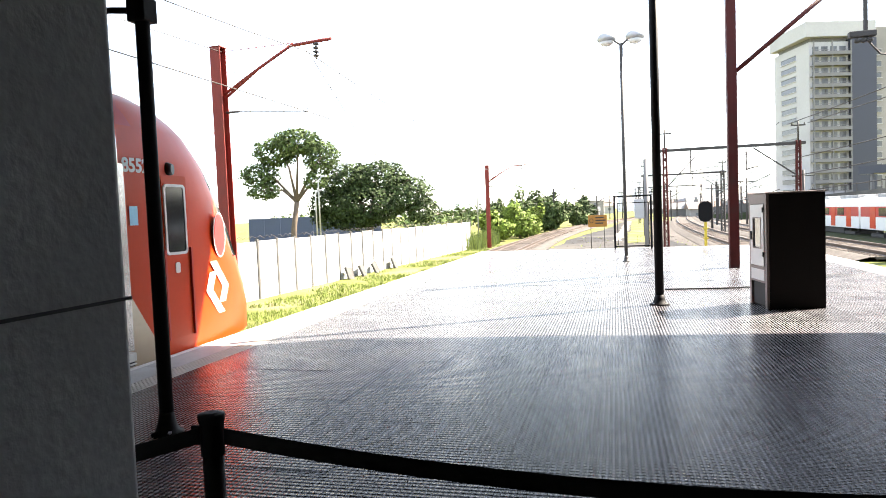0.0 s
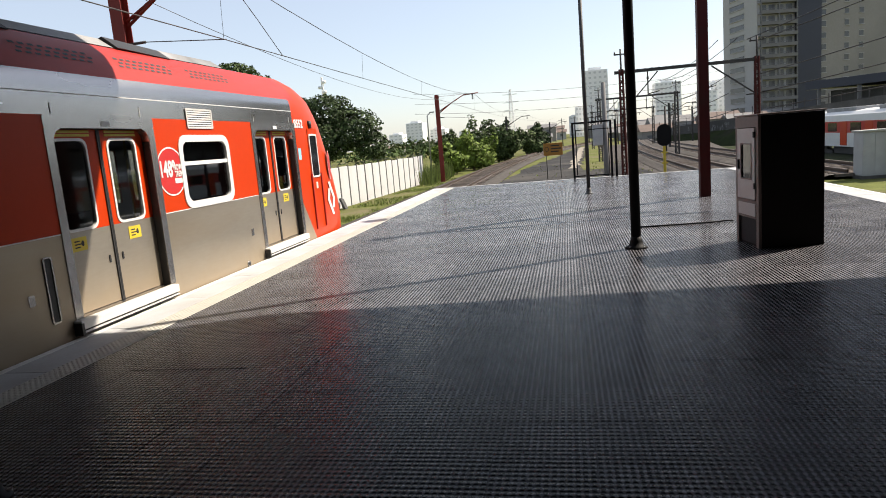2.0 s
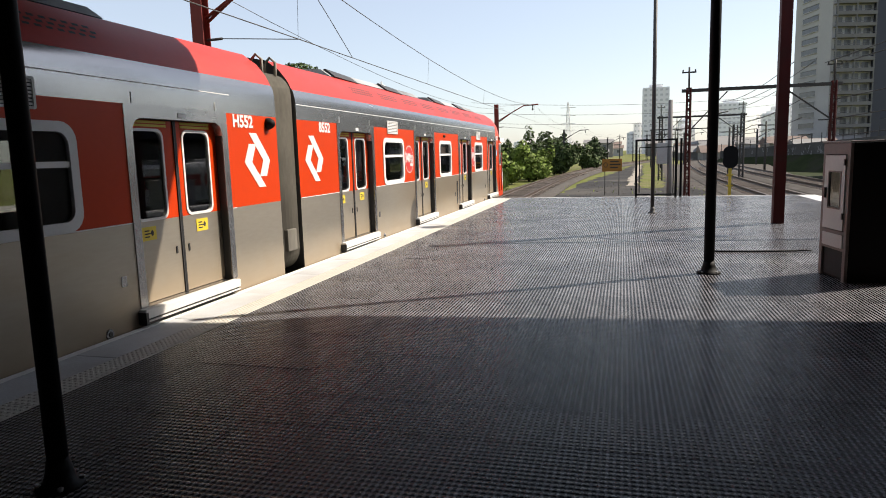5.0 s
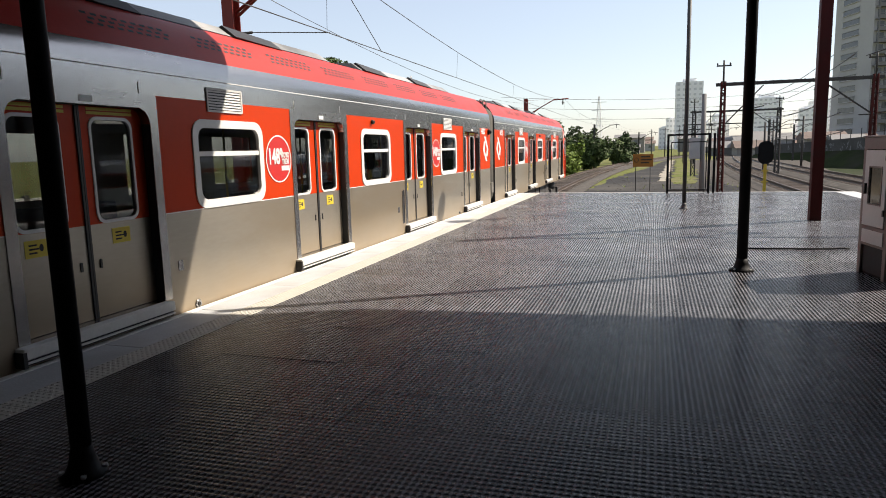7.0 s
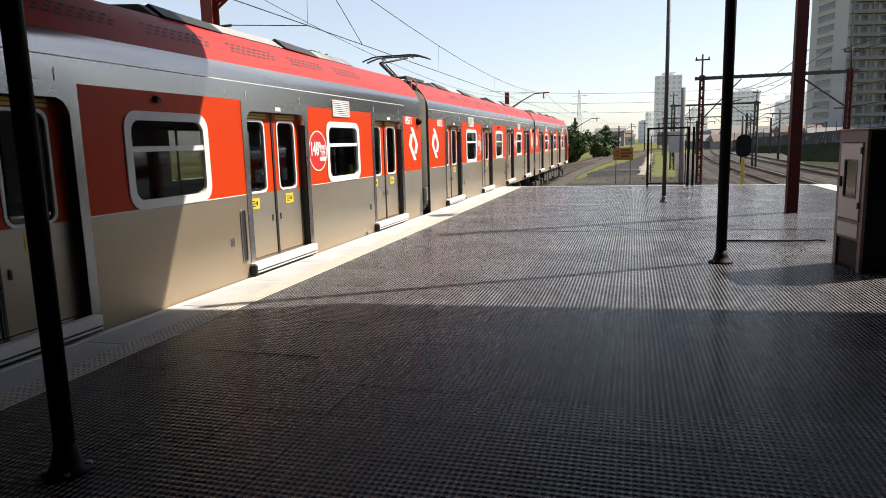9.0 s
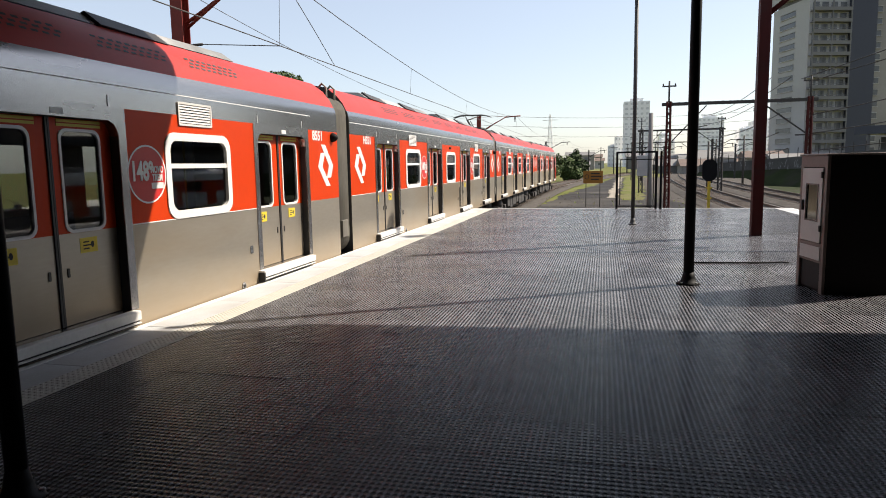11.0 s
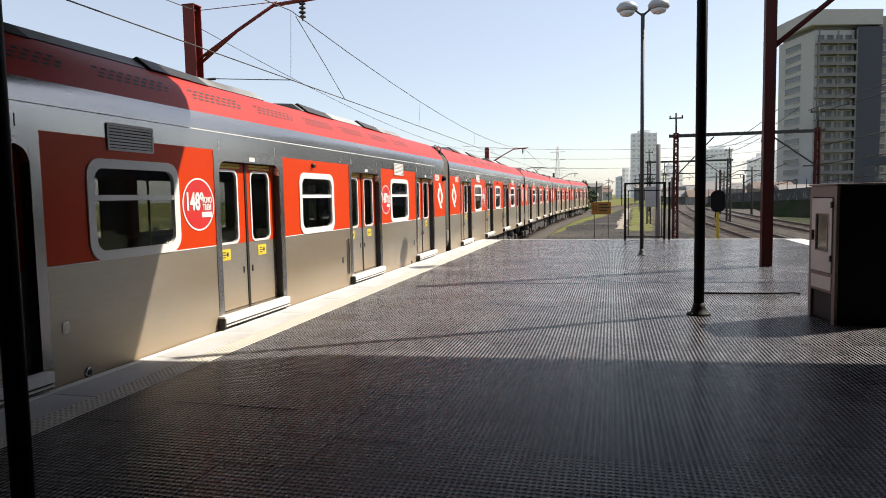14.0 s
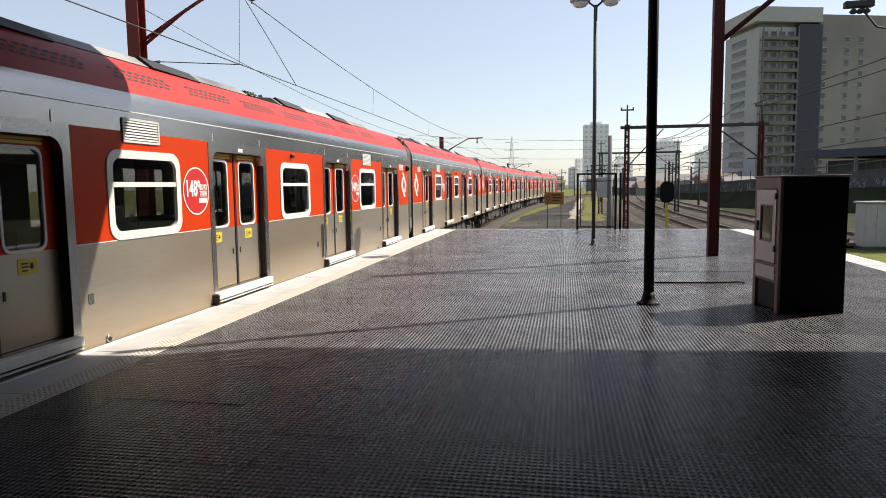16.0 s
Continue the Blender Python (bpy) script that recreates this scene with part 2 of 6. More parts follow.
M["mast_red_sunlit"] = material("sunlit_rust_red_paint", (0.15, 0.02, 0.014), 0.55, spec=0.25, vary=0.2, scale=4, grain=40, bump=0.12, dirt=(0.13, 0.03, 0.02), dirt_amount=0.25)
M["galv"] = material("galvanised_steel", (0.34, 0.35, 0.36), 0.5, metal=0.5, vary=0.15, scale=5, grain=40, bump=0.06)
M["wire"] = material("dark_copper_wire", (0.05, 0.045, 0.042), 0.5, metal=0.4, vary=0.2, scale=4, grain=30, bump=0)
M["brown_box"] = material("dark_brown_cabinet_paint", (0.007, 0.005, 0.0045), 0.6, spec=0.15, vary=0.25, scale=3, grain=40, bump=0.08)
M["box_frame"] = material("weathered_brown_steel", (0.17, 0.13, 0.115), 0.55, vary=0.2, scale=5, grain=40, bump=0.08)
M["box_door"] = material("pale_grey_door", (0.52, 0.51, 0.49), 0.5, vary=0.08, scale=4, grain=40, bump=0.05)
M["box_grey"] = material("grey_equipment_box", (0.33, 0.34, 0.34), 0.6, vary=0.12, scale=3, grain=30, bump=0.06)
M["grass"] = material("dry_grass_ground", (0.10, 0.112, 0.03), 0.95, vary=0.45, scale=0.9, grain=18, bump=0.8, bump_scale=22, dirt=(0.14, 0.12, 0.07), dirt_amount=0.35, spec=0.08)
# weeds coloured below leaf tone to hold the bank's shade
M["scrub"] = material("shade_darkened_weeds", (0.022, 0.03, 0.011), 0.95, vary=0.5, scale=0.6, grain=14, bump=0.8, bump_scale=16, dirt=(0.034, 0.032, 0.024), dirt_amount=0.3, spec=0.08)
M["grass_blade"] = material("grass_blades", (0.13, 0.17, 0.03), 0.8, vary=0.35, scale=2, grain=20, bump=0, island=0.9)
M["ballast"] = material("grey_brown_ballast", (0.075, 0.068, 0.062), 0.95, vary=0.5, scale=3, grain=30, bump=1.0, bump_scale=26, dirt=(0.06, 0.054, 0.048), dirt_amount=0.4, spec=0.08)
M["asphalt"] = material("dark_asphalt", (0.034, 0.033, 0.033), 0.9, vary=0.35, scale=0.35, grain=30, bump=0.5, bump_scale=30, dirt=(0.075, 0.07, 0.062), dirt_amount=0.3, spec=0.08)
M["rail"] = material("rusty_rail", (0.085, 0.062, 0.048), 0.5, metal=0.5, vary=0.25, scale=4, grain=30, bump=0.1)
M["sleeper"] = material("weathered_sleeper", (0.13, 0.11, 0.095), 0.9, vary=0.3, scale=3, grain=25, bump=0.3, island=0.4, spec=0.08)
M["bark"] = material("grey_brown_bark", (0.10, 0.075, 0.055), 0.95, vary=0.35, scale=3, grain=20, bump=0.6)
M["leaf_dark"] = material("dark_green_leaves", (0.036, 0.056, 0.02), 0.65, vary=0.45, scale=0.7, grain=6, bump=0, island=0.9, spec=0.12)
M["leaf_mid"] = material("mid_green_leaves", (0.055, 0.082, 0.026), 0.65, vary=0.45, scale=0.7, grain=6, bump=0, island=0.9, spec=0.12)
M["leaf_light"] = material("yellow_green_leaves", (0.12, 0.17, 0.03), 0.65, vary=0.4, scale=0.7, grain=6, bump=0, island=0.9, spec=0.12)
M["bld_white"] = material("pale_grey_render", (0.37, 0.365, 0.36), 0.85, vary=0.08, scale=0.15, grain=2, bump=0.05, dirt=(0.30, 0.295, 0.29), dirt_amount=0.2)
M["bld_grey"] = material("mid_grey_render", (0.15, 0.147, 0.145), 0.85, vary=0.1, scale=0.15, grain=2, bump=0.05)
# beige toned down to put the wing's shade into its colour
M["bld_beige"] = material("shade_toned_beige_render", (0.25, 0.235, 0.215), 0.9, vary=0.12, scale=0.12, grain=2, bump=0.05, dirt=(0.19, 0.18, 0.165), dirt_amount=0.3)
M["house_tile"] = material("weathered_roof_tile", (0.12, 0.085, 0.07), 0.9, vary=0.25, scale=0.5, grain=6, bump=0.2)
M["bld_blue"] = material("dark_blue_cladding", (0.02, 0.024, 0.04), 0.5, vary=0.12, scale=0.2, grain=3, bump=0.03)
M["bld_glass"] = material("dark_window_glass", (0.10, 0.105, 0.11), 0.2, vary=0.3, scale=0.3, grain=2, bump=0, island=0.8)
# distant haze is painted into the base colours of towers and pylons
M["far_haze_white"] = material("haze_paled_tower_render", (0.86, 0.86, 0.86), 0.9, vary=0.05, scale=0.05, grain=1, bump=0)
M["far_haze_grey"] = material("haze_paled_grey_render", (0.80, 0.80, 0.80), 0.9, vary=0.08, scale=0.05, grain=1, bump=0)
M["far_haze_glass"] = material("haze_paled_window", (0.58, 0.59, 0.60), 0.5, vary=0.15, scale=0.2, grain=1, bump=0)
M["wall_dark"] = material("stained_retaining_wall", (0.085, 0.083, 0.079), 0.9, vary=0.3, scale=0.5, grain=8, bump=0.3, dirt=(0.06, 0.06, 0.058), dirt_amount=0.4, spec=0.08)
M["graffiti"] = material("pale_graffiti_paint", (0.22, 0.22, 0.22), 0.8, vary=0.15, scale=1, grain=10, bump=0)
M["blue_fence"] = material("dark_blue_hoarding", (0.03, 0.045, 0.085), 0.6, vary=0.15, scale=0.5, grain=10, bump=0.05)
M["sign"] = material("amber_sign_paint", (0.27, 0.115, 0.007), 0.5, vary=0.08, scale=4, grain=30, bump=0.02)
M["canopy"] = material("grey_canopy_sheet", (0.06, 0.06, 0.062), 0.7, vary=0.15, scale=1, grain=14, bump=0.1)
M["blocker_wall"] = material("dark_blocker_wall", (0.11, 0.108, 0.105), 0.85, vary=0.25, scale=1.0, grain=20, bump=0.2, dirt=(0.06, 0.058, 0.055), dirt_amount=0.35)
M["lamp_grey"] = material("weathered_lamp_post", (0.04, 0.038, 0.036), 0.65, metal=0.0, vary=0.2, scale=4, grain=30, bump=0.08)
M["lamp_glass"] = material("milky_lamp_bowl", (0.55, 0.55, 0.53), 0.3, vary=0.05, scale=3, grain=20, bump=0)
M["belt"] = material("black_webbing", (0.010, 0.010, 0.011), 0.8, vary=0.2, scale=8, grain=90, bump=0.1)
M["print_shade_dark"] = material("print_and_shade_black", (0.02, 0.02, 0.02), 0.8, vary=0.2, scale=3, grain=20, bump=0)
M["bare_dirt"] = material("pale_dirt_path", (0.27, 0.245, 0.205), 0.95, vary=0.2, scale=0.8, grain=20, bump=0.4, spec=0.08)


# ---- mesh tools ----
def box(bm, x0, x1, y0, y1, z0, z1, mi=0, bevel=0.0):
    vs = [bm.verts.new((x, y, z)) for x in (x0, x1) for y in (y0, y1) for z in (z0, z1)]
    fs = [(0, 1, 3, 2), (4, 6, 7, 5), (0, 4, 5, 1), (2, 3, 7, 6), (0, 2, 6, 4), (1, 5, 7, 3)]
    made = [bm.faces.new([vs[i] for i in f]) for f in fs]
    for f in made:
        f.material_index = mi
    if bevel:
        es = list({e for f in made for e in f.edges})
        bmesh.ops.bevel(bm, geom=es, offset=bevel, segments=2, affect="EDGES", profile=0.5)
    return made


def ring(c, axis, r, n, squash=1.0):
    axis = Vector(axis).normalized()
    a = axis.orthogonal().normalized() if abs(axis.z) < 0.9 else Vector((1, 0, 0))
    a = (a - axis * a.dot(axis)).normalized()
    b = axis.cross(a)
    return [Vector(c) + r * (math.cos(2 * math.pi * i / n) * a + squash * math.sin(2 * math.pi * i / n) * b) for i in range(n)]


def tube(bm, pts, radii, n=8, caps=True, mi=0, smooth=True):
    pts = [Vector(p) for p in pts]
    if not hasattr(radii, "__len__"):
        radii = [radii] * len(pts)
    loops = []
    ref = None
    for i, p in enumerate(pts):
        t = (pts[min(i + 1, len(pts) - 1)] - pts[max(i - 1, 0)]).normalized()
        if ref is None:
            ref = t.orthogonal().normalized()
        ref = (ref - t * ref.dot(t)).normalized()
        b = t.cross(ref)
        loops.append([bm.verts.new(p + radii[i] * (math.cos(2 * math.pi * k / n) * ref + math.sin(2 * math.pi * k / n) * b)) for k in range(n)])
    for a, b in zip(loops, loops[1:]):
        for k in range(n):
            f = bm.faces.new((a[k], a[(k + 1) % n], b[(k + 1) % n], b[k]))
            f.material_index, f.smooth = mi, smooth
    if caps:
        for lp, rev in ((loops[0], True), (loops[-1], False)):
            f = bm.faces.new(lp[::-1] if rev else lp)
            f.material_index = mi
    return loops


def beam(bm, p0, p1, w, h, mi=0):
    """A square bar from p0 to p1."""
    p0, p1 = Vector(p0), Vector(p1)
    t = (p1 - p0).normalized()
    a = t.cross(Vector((0, 0, 1)))
    a = Vector((1, 0, 0)) if a.length < 1e-3 else a.normalized()
    b = a.cross(t)
    lo = [bm.verts.new(p0 + sx * w / 2 * a + sz * h / 2 * b) for sx, sz in ((-1, -1), (1, -1), (1, 1), (-1, 1))]
    hi = [bm.verts.new(p1 + sx * w / 2 * a + sz * h / 2 * b) for sx, sz in ((-1, -1), (1, -1), (1, 1), (-1, 1))]
    for k in range(4):
        bm.faces.new((lo[k], lo[(k + 1) % 4], hi[(k + 1) % 4], hi[k])).material_index = mi
    bm.faces.new(lo[::-1]).material_index = mi
    bm.faces.new(hi).material_index = mi


def lathe(bm, c, profile, n=16, mi=0):
    """profile: (radius, height) pairs from the bottom."""
    loops = [[bm.verts.new((c[0] + r * math.cos(2 * math.pi * k / n), c[1] + r * math.sin(2 * math.pi * k / n), c[2] + z)) for k in range(n)] for r, z in profile]
    for a, b in zip(loops, loops[1:]):
        for k in range(n):
            f = bm.faces.new((a[k], a[(k + 1) % n], b[(k + 1) % n], b[k]))
            f.smooth, f.material_index = True, mi
    bm.faces.new(loops[0][::-1]).material_index = mi
    bm.faces.new(loops[-1]).material_index = mi


def to_mesh(name, bm, mats):
    me = bpy.data.meshes.new(name)
    bmesh.ops.recalc_face_normals(bm, faces=bm.faces)
    bm.to_mesh(me)
    bm.free()
    for m in mats if isinstance(mats, (list, tuple)) else [mats]:
        me.materials.append(m)
    return me


def part(name, bm, mats, parent=None, label="", at=(0, 0, 0)):
    ob = new(name, to_mesh(name, bm, mats) if isinstance(bm, bmesh.types.BMesh) else bm)
    ob.parent = parent
    ob.location = at
    return tagged(ob, label=label)


def thing(name, label, category, group="", at=(0, 0, 0), rz=0.0, kind=""):
    ob = new(name)
    ob.empty_display_size = 0.2
    ob.matrix_basis = pose(*at, 0, 0, rz)
    return tagged(ob, label, category, group, kind)


def structure(name, bm, mats, label="", category=""):
    return tagged(part(name, bm, mats), label, category or name.split("_")[0], kind="structure")


def text_mesh(text, size, mat, depth=0.002, align="CENTER"):
    cu = bpy.data.curves.new("lettering", "FONT")
    cu.body, cu.size, cu.extrude, cu.align_x, cu.resolution_u = text, size, depth, align, 3
    cu.offset = 0.035 * size
    tmp = bpy.data.objects.new("lettering", cu)
    me = bpy.data.meshes.new_from_object(tmp)
    bpy.data.objects.remove(tmp)
    me.materials.clear()
    me.materials.append(mat)
    return me


def bm_new():
    return bmesh.new()


# ---- large structure: ground, platform, canopy ----
GROUND = -1.1
EDGE = -4.42          # platform edge beside the passing train
END_Y = 22.75
RIGHT = 5.72
CANOPY = 5.0          # underside of the platform roof


def ragged(pts, step=1.6, amount=0.35, seed=3):
    """The outline with its long edges broken up unevenly, as worn ground has."""
    rng, out = random.Random(seed), []
    for (x0, y0), (x1, y1) in zip(pts, pts[1:] + pts[:1]):
        n = max(1, int(math.hypot(x1 - x0, y1 - y0) / step))
        out.append((x0, y0))
        for i in range(1, n):
            k = amount * (1 if y0 > END_Y + 1 or y1 > END_Y + 1 else 0)
            out.append((x0 + (x1 - x0) * i / n + rng.uniform(-k, k), y0 + (y1 - y0) * i / n + rng.uniform(-k, k)))
    return out


def build_ground():
    bm = bm_new()
    xs = sorted({-1500, -600, -250, -120, -60, -30, -12, 0, 13.5, 15, 16.5, 18, 30, 60, 120, 300, 700, 1500})
    ys = sorted({-400, -120, -40, 0, 20, 40, 60, 90, 130, 200, 320, 600, 1200, 2600})
    grid = {}
    for x in xs:
        for y in ys:
            dip = min(1, max(0, (x - 13.5) / 4.5))
            far = min(1, max(0, (y - 200) / 120))
            grid[x, y] = bm.verts.new((x, y, GROUND - 0.95 * dip * (1 - far)))
    for x0, x1 in zip(xs, xs[1:]):
        for y0, y1 in zip(ys, ys[1:]):
            bm.faces.new((grid[x0, y0], grid[x1, y0], grid[x1, y1], grid[x0, y1]))
    structure("ground", bm, M["grass"], "patchy dry grass over bare earth", "ground")
    bm = bm_new()
    pts = [(-4.0, END_Y + 0.02), (5.4, END_Y + 0.02), (5.2, 34), (3.6, 60), (4.5, 120), (2.0, 120), (-1.0, 78), (-3.0, 60), (-3.8, 45)]
    bm.faces.new([bm.verts.new((x, y, GROUND + 0.03)) for x, y in ragged(pts)])
    structure("asphalt_apron", bm, M["asphalt"], "dark worn asphalt apron beyond the platform end", "road")
    bm = bm_new()
    for q in (((12.8, 27), (17.9, 27), (17.9, 60), (13.2, 60)), ((13.2, 60), (17.9, 60), (22, 118), (20, 118))):
        bm.faces.new([bm.verts.new((x, y, GROUND - 0.95 * min(1, max(0, (x - 13.5) / 4.5)) + 0.05)) for x, y in q])
    bm.faces.new([bm.verts.new((x, y, -1.99)) for x, y in ((17.9, 27), (70, 27), (70, 118), (22, 118), (17.9, 60))])
    structure("scrub", bm, M["scrub"], "weedy slope beyond the side tracks, darkened for shade", "ground")
    bm = bm_new()
    pts = [(5.4, 12), (9.2, 12), (9.4, 30), (14.0, 60), (22.0, 118), (4.6, 118), (3.6, 60), (5.2, 34)]
    bm.faces.new([bm.verts.new((x, y, GROUND + 0.02)) for x, y in pts])
    structure("ballast_field", bm, M["ballast"], "dirty ballast between the side tracks", "ballast")
    bm = bm_new()
    pts = [(1.2, 47.0), (2.6, 47.0), (4.0, 70), (5.6, 118), (3.4, 118), (1.9, 70)]
    bm.faces.new([bm.verts.new((x, y, GROUND + 0.05)) for x, y in ragged(pts, 1.2, 0.3, 5)])
    structure("grass_patch", bm, M["grass"], "sunlit strip of mown grass beside the tracks", "grass")
    bm = bm_new()
    pts = [(0.2, 50), (0.9, 50), (1.7, 72), (3.2, 118), (2.3, 118), (0.9, 72)]
    bm.faces.new([bm.verts.new((x, y, GROUND + 0.06)) for x, y in ragged(pts, 1.2, 0.22, 8)])
    structure("dirt_path", bm, M["bare_dirt"], "pale trodden dirt path", "path")
    # loose stones and weeds strewn over the apron
    rng = random.Random(21)
    for name, mat, count, label, cat in (("loose_stones", "ballast", 500, "loose grey stones strewn over the apron", "gravel"), ("weeds", "grass_blade", 150, "scattered low weeds beyond the platform", "weeds")):
        vs, fs = [], []
        for i in range(count):
            y = END_Y + 0.4 + 34 * rng.random() ** 1.5
            x = rng.uniform(-4.0, 5.4)
            if name == "weeds" and rng.random() < 0.6:
                x = rng.choice((-3.9, 1.9, 2.4, 4.6)) + rng.gauss(0, 0.4)
            b = len(vs)
            if name == "loose_stones":
                r = rng.uniform(0.02, 0.07)
                vs += [(x - r, y, GROUND + 0.03), (x, y - r * 0.8, GROUND + 0.03), (x + r * 0.9, y, GROUND + 0.03), (x, y + r, GROUND + 0.03), (x + r * 0.2, y, GROUND + 0.03 + r * 0.8)]
                fs += [(b + k, b + (k + 1) % 4, b + 4) for k in range(4)]
            else:
                h = rng.uniform(0.06, 0.24)
                for k in range(4):
                    a = rng.uniform(0, 6.28)
                    c = len(vs)
                    dx, dy = 0.025 * math.cos(a), 0.025 * math.sin(a)
                    vs += [(x - dy, y + dx, GROUND + 0.02), (x + dy, y - dx, GROUND + 0.02), (x + dx * 5, y + dy * 5, GROUND + h)]
                    fs.append((c, c + 1, c + 2))
        me = bpy.data.meshes.new(name)
        me.from_pydata(vs, [], fs)
        me.materials.append(M[mat])
        tagged(new(name, me), label, cat, kind="stuff")


def curve_point(s, xc=-5.87, bend=45.0, radius=490.0):
    """The passing train's track: straight, then a bend to the right."""
    if s <= bend:
        return Vector((xc, s, 0))
    a = (s - bend) / radius
    return Vector((xc + radius * (1 - math.cos(a)), bend + radius * math.sin(a), 0))


def build_track(name, fn, y0, y1, sleepers, label):
    """fn(s) gives the centre line."""
    step = 2.0
    n = int((y1 - y0) / step)
    rows = []
    for i in range(n + 1):
        s = y0 + i * step
        p, q = fn(s), fn(s + 0.5)
        t = (q - p).normalized()
        rows.append((p, Vector((t.y, -t.x, 0))))
    tr = tagged(thing(name, label, "railway track"), kind="structure")
    bm = bm_new()
    prof = ((-2.0, 0.02), (-1.45, 0.16), (1.45, 0.16), (2.0, 0.02))
    lines = [[bm.verts.new(p + r * x + Vector((0, 0, GROUND + z + 0.03))) for x, z in prof] for p, r in rows]
    for a, b in zip(lines, lines[1:]):
        for k in range(3):
            bm.faces.new((a[k], a[k + 1], b[k + 1], b[k]))
    part("ballast_bed", bm, M["ballast"], tr)
    for side in (-0.8, 0.8):
        bm = bm_new()
        prof = ((-0.07, 0.2), (-0.02, 0.23), (-0.035, 0.33), (-0.035, 0.37), (0.035, 0.37), (0.035, 0.33), (0.02, 0.23), (0.07, 0.2))
        lines = [[bm.verts.new(p + r * (side + x) + Vector((0, 0, GROUND + z))) for x, z in prof] for p, r in rows]
        for a, b in zip(lines, lines[1:]):
            for k in range(7):
                bm.faces.new((a[k], a[k + 1], b[k + 1], b[k]))
        part("rail", bm, M["rail"], tr)
    if sleepers:
        bm = bm_new()
        s = y0
        while s < min(y1, sleepers):
            p, q = fn(s), fn(s + 0.3)
            t = (q - p).normalized()
            r = Vector((t.y, -t.x, 0))
            beam(bm, p - r * 1.25 + Vector((0, 0, GROUND + 0.16)), p + r * 1.25 + Vector((0, 0, GROUND + 0.16)), 0.22, 0.12)
            s += 0.62
        tagged(part("sleepers", bm, M["sleeper"], tr), kind="stuff")


def build_canopy():
    """The platform roof; only its shadow and its front posts come into view."""
    h = CANOPY
    a, e = radians(SUN_AZIMUTH), radians(SUN_HEIGHT)
    off = h / math.tan(e)
    dx, dy = off * math.sin(a), off * math.cos(a)
    slope = 0.1
    # wider than its shadow shows, to block more sky light
    x0, x1 = -8.9, 14.0
    def edge(x):
        return 6.03 + slope * (x - dx + 0.78) + dy - 0.36 * min(1, max(0, 1.5 - x))
    bm = bm_new()
    for z0, z1, inset in ((h, h + 0.16, 0.0),):
        lo = [bm.verts.new((x, y, z0)) for x, y in ((x0, -30), (x1, -30), (x1, edge(x1)), (1.5, edge(1.5)), (0.5, edge(0.5)), (x0, edge(x0)))]
        hi = [bm.verts.new((v.co.x, v.co.y, z1)) for v in lo]
        bm.faces.new(lo[::-1])
        bm.faces.new(hi)
        for k in range(6):
            bm.faces.new((lo[k], lo[(k + 1) % 6], hi[(k + 1) % 6], hi[k]))
    structure("ceiling", bm, M["canopy"], "flat grey sheet canopy over the platform", "canopy")
    # unseen walls added around the platform to block sky light
    for name, b in (("wall_back", (-3.6, 5.55, -4.4, -4.1, 0.0, h - 0.01)), ("wall_side", (5.25, 5.5, -4.09, 6.2, 0.0, h - 0.01)), ("wall_left", (-9.2, -8.9, -30, 4.6, GROUND - 0.1, h + 0.1)), ("wall_right", (9.75, 10.0, -30, 19.0, GROUND - 0.1, 4.4))):
        bm = bm_new()
        box(bm, *b)
        structure(name, bm, M["blocker_wall"], "plain unseen wall added to keep sky light out", "wall")


def build_platform():
    bm = bm_new()
    box(bm, EDGE + 0.12, RIGHT - 0.1, -45, END_Y - 0.06, GROUND - 0.2, -0.06)
    structure("platform_base", bm, M["concrete"], "grey concrete platform body", "platform")
    bm = bm_new()
    box(bm, -3.70, 5.2, -45, END_Y - 0.16, -0.056, -0.014)
    floor = structure("floor", bm, M["black"], "black studded rubber plates on the platform", "floor")
    bm = bm_new()
    box(bm, EDGE + 0.02, RIGHT, END_Y - 0.15, END_Y, -0.058, 0.004, bevel=0.006)
    structure("end_kerb", bm, M["coping"], "pale kerb along the platform end", "kerb")
    for name, x0, x1, mat, label in (("coping", EDGE, -3.955, "coping", "pale concrete coping along the platform edge"), ("coping_far", 5.205, RIGHT, "coping", "pale concrete coping along the far platform edge")):
        bm = bm_new()
        box(bm, x0 + 0.03, x1 - 0.01, -45, END_Y - 0.152, -0.2, -0.02)
        kerb = structure(name, bm, M["concrete"], label, "kerb")
        bm = bm_new()
        box(bm, x0, x1, 0, 1.238, -0.019, 0.0, bevel=0.005)
        me = to_mesh("coping_stone", bm, M[mat])
        y = -2.0
        while y < END_Y - 1.3:
            part("coping_stone", me, None, kerb, at=(0, y, 0.0015 * random.uniform(-1, 1)))
            y += 1.245
        bm = bm_new()
        box(bm, x0, x1, y, END_Y - 0.153, -0.019, 0.0)
        box(bm, x0, x1, -45, -2.005, -0.019, 0.0)
        part("coping_rest", bm, M[mat], kerb)
        e0, e1 = (x0 - 0.004, x0 + 0.075) if x0 < 0 else (x1 - 0.075, x1 + 0.004)
        bm = bm_new()
        box(bm, e0, e1, -45, END_Y - 0.153, -0.05, 0.004, bevel=0.003)
        part("nosing", bm, M["nosing"], kerb, "white painted nosing")
    return floor


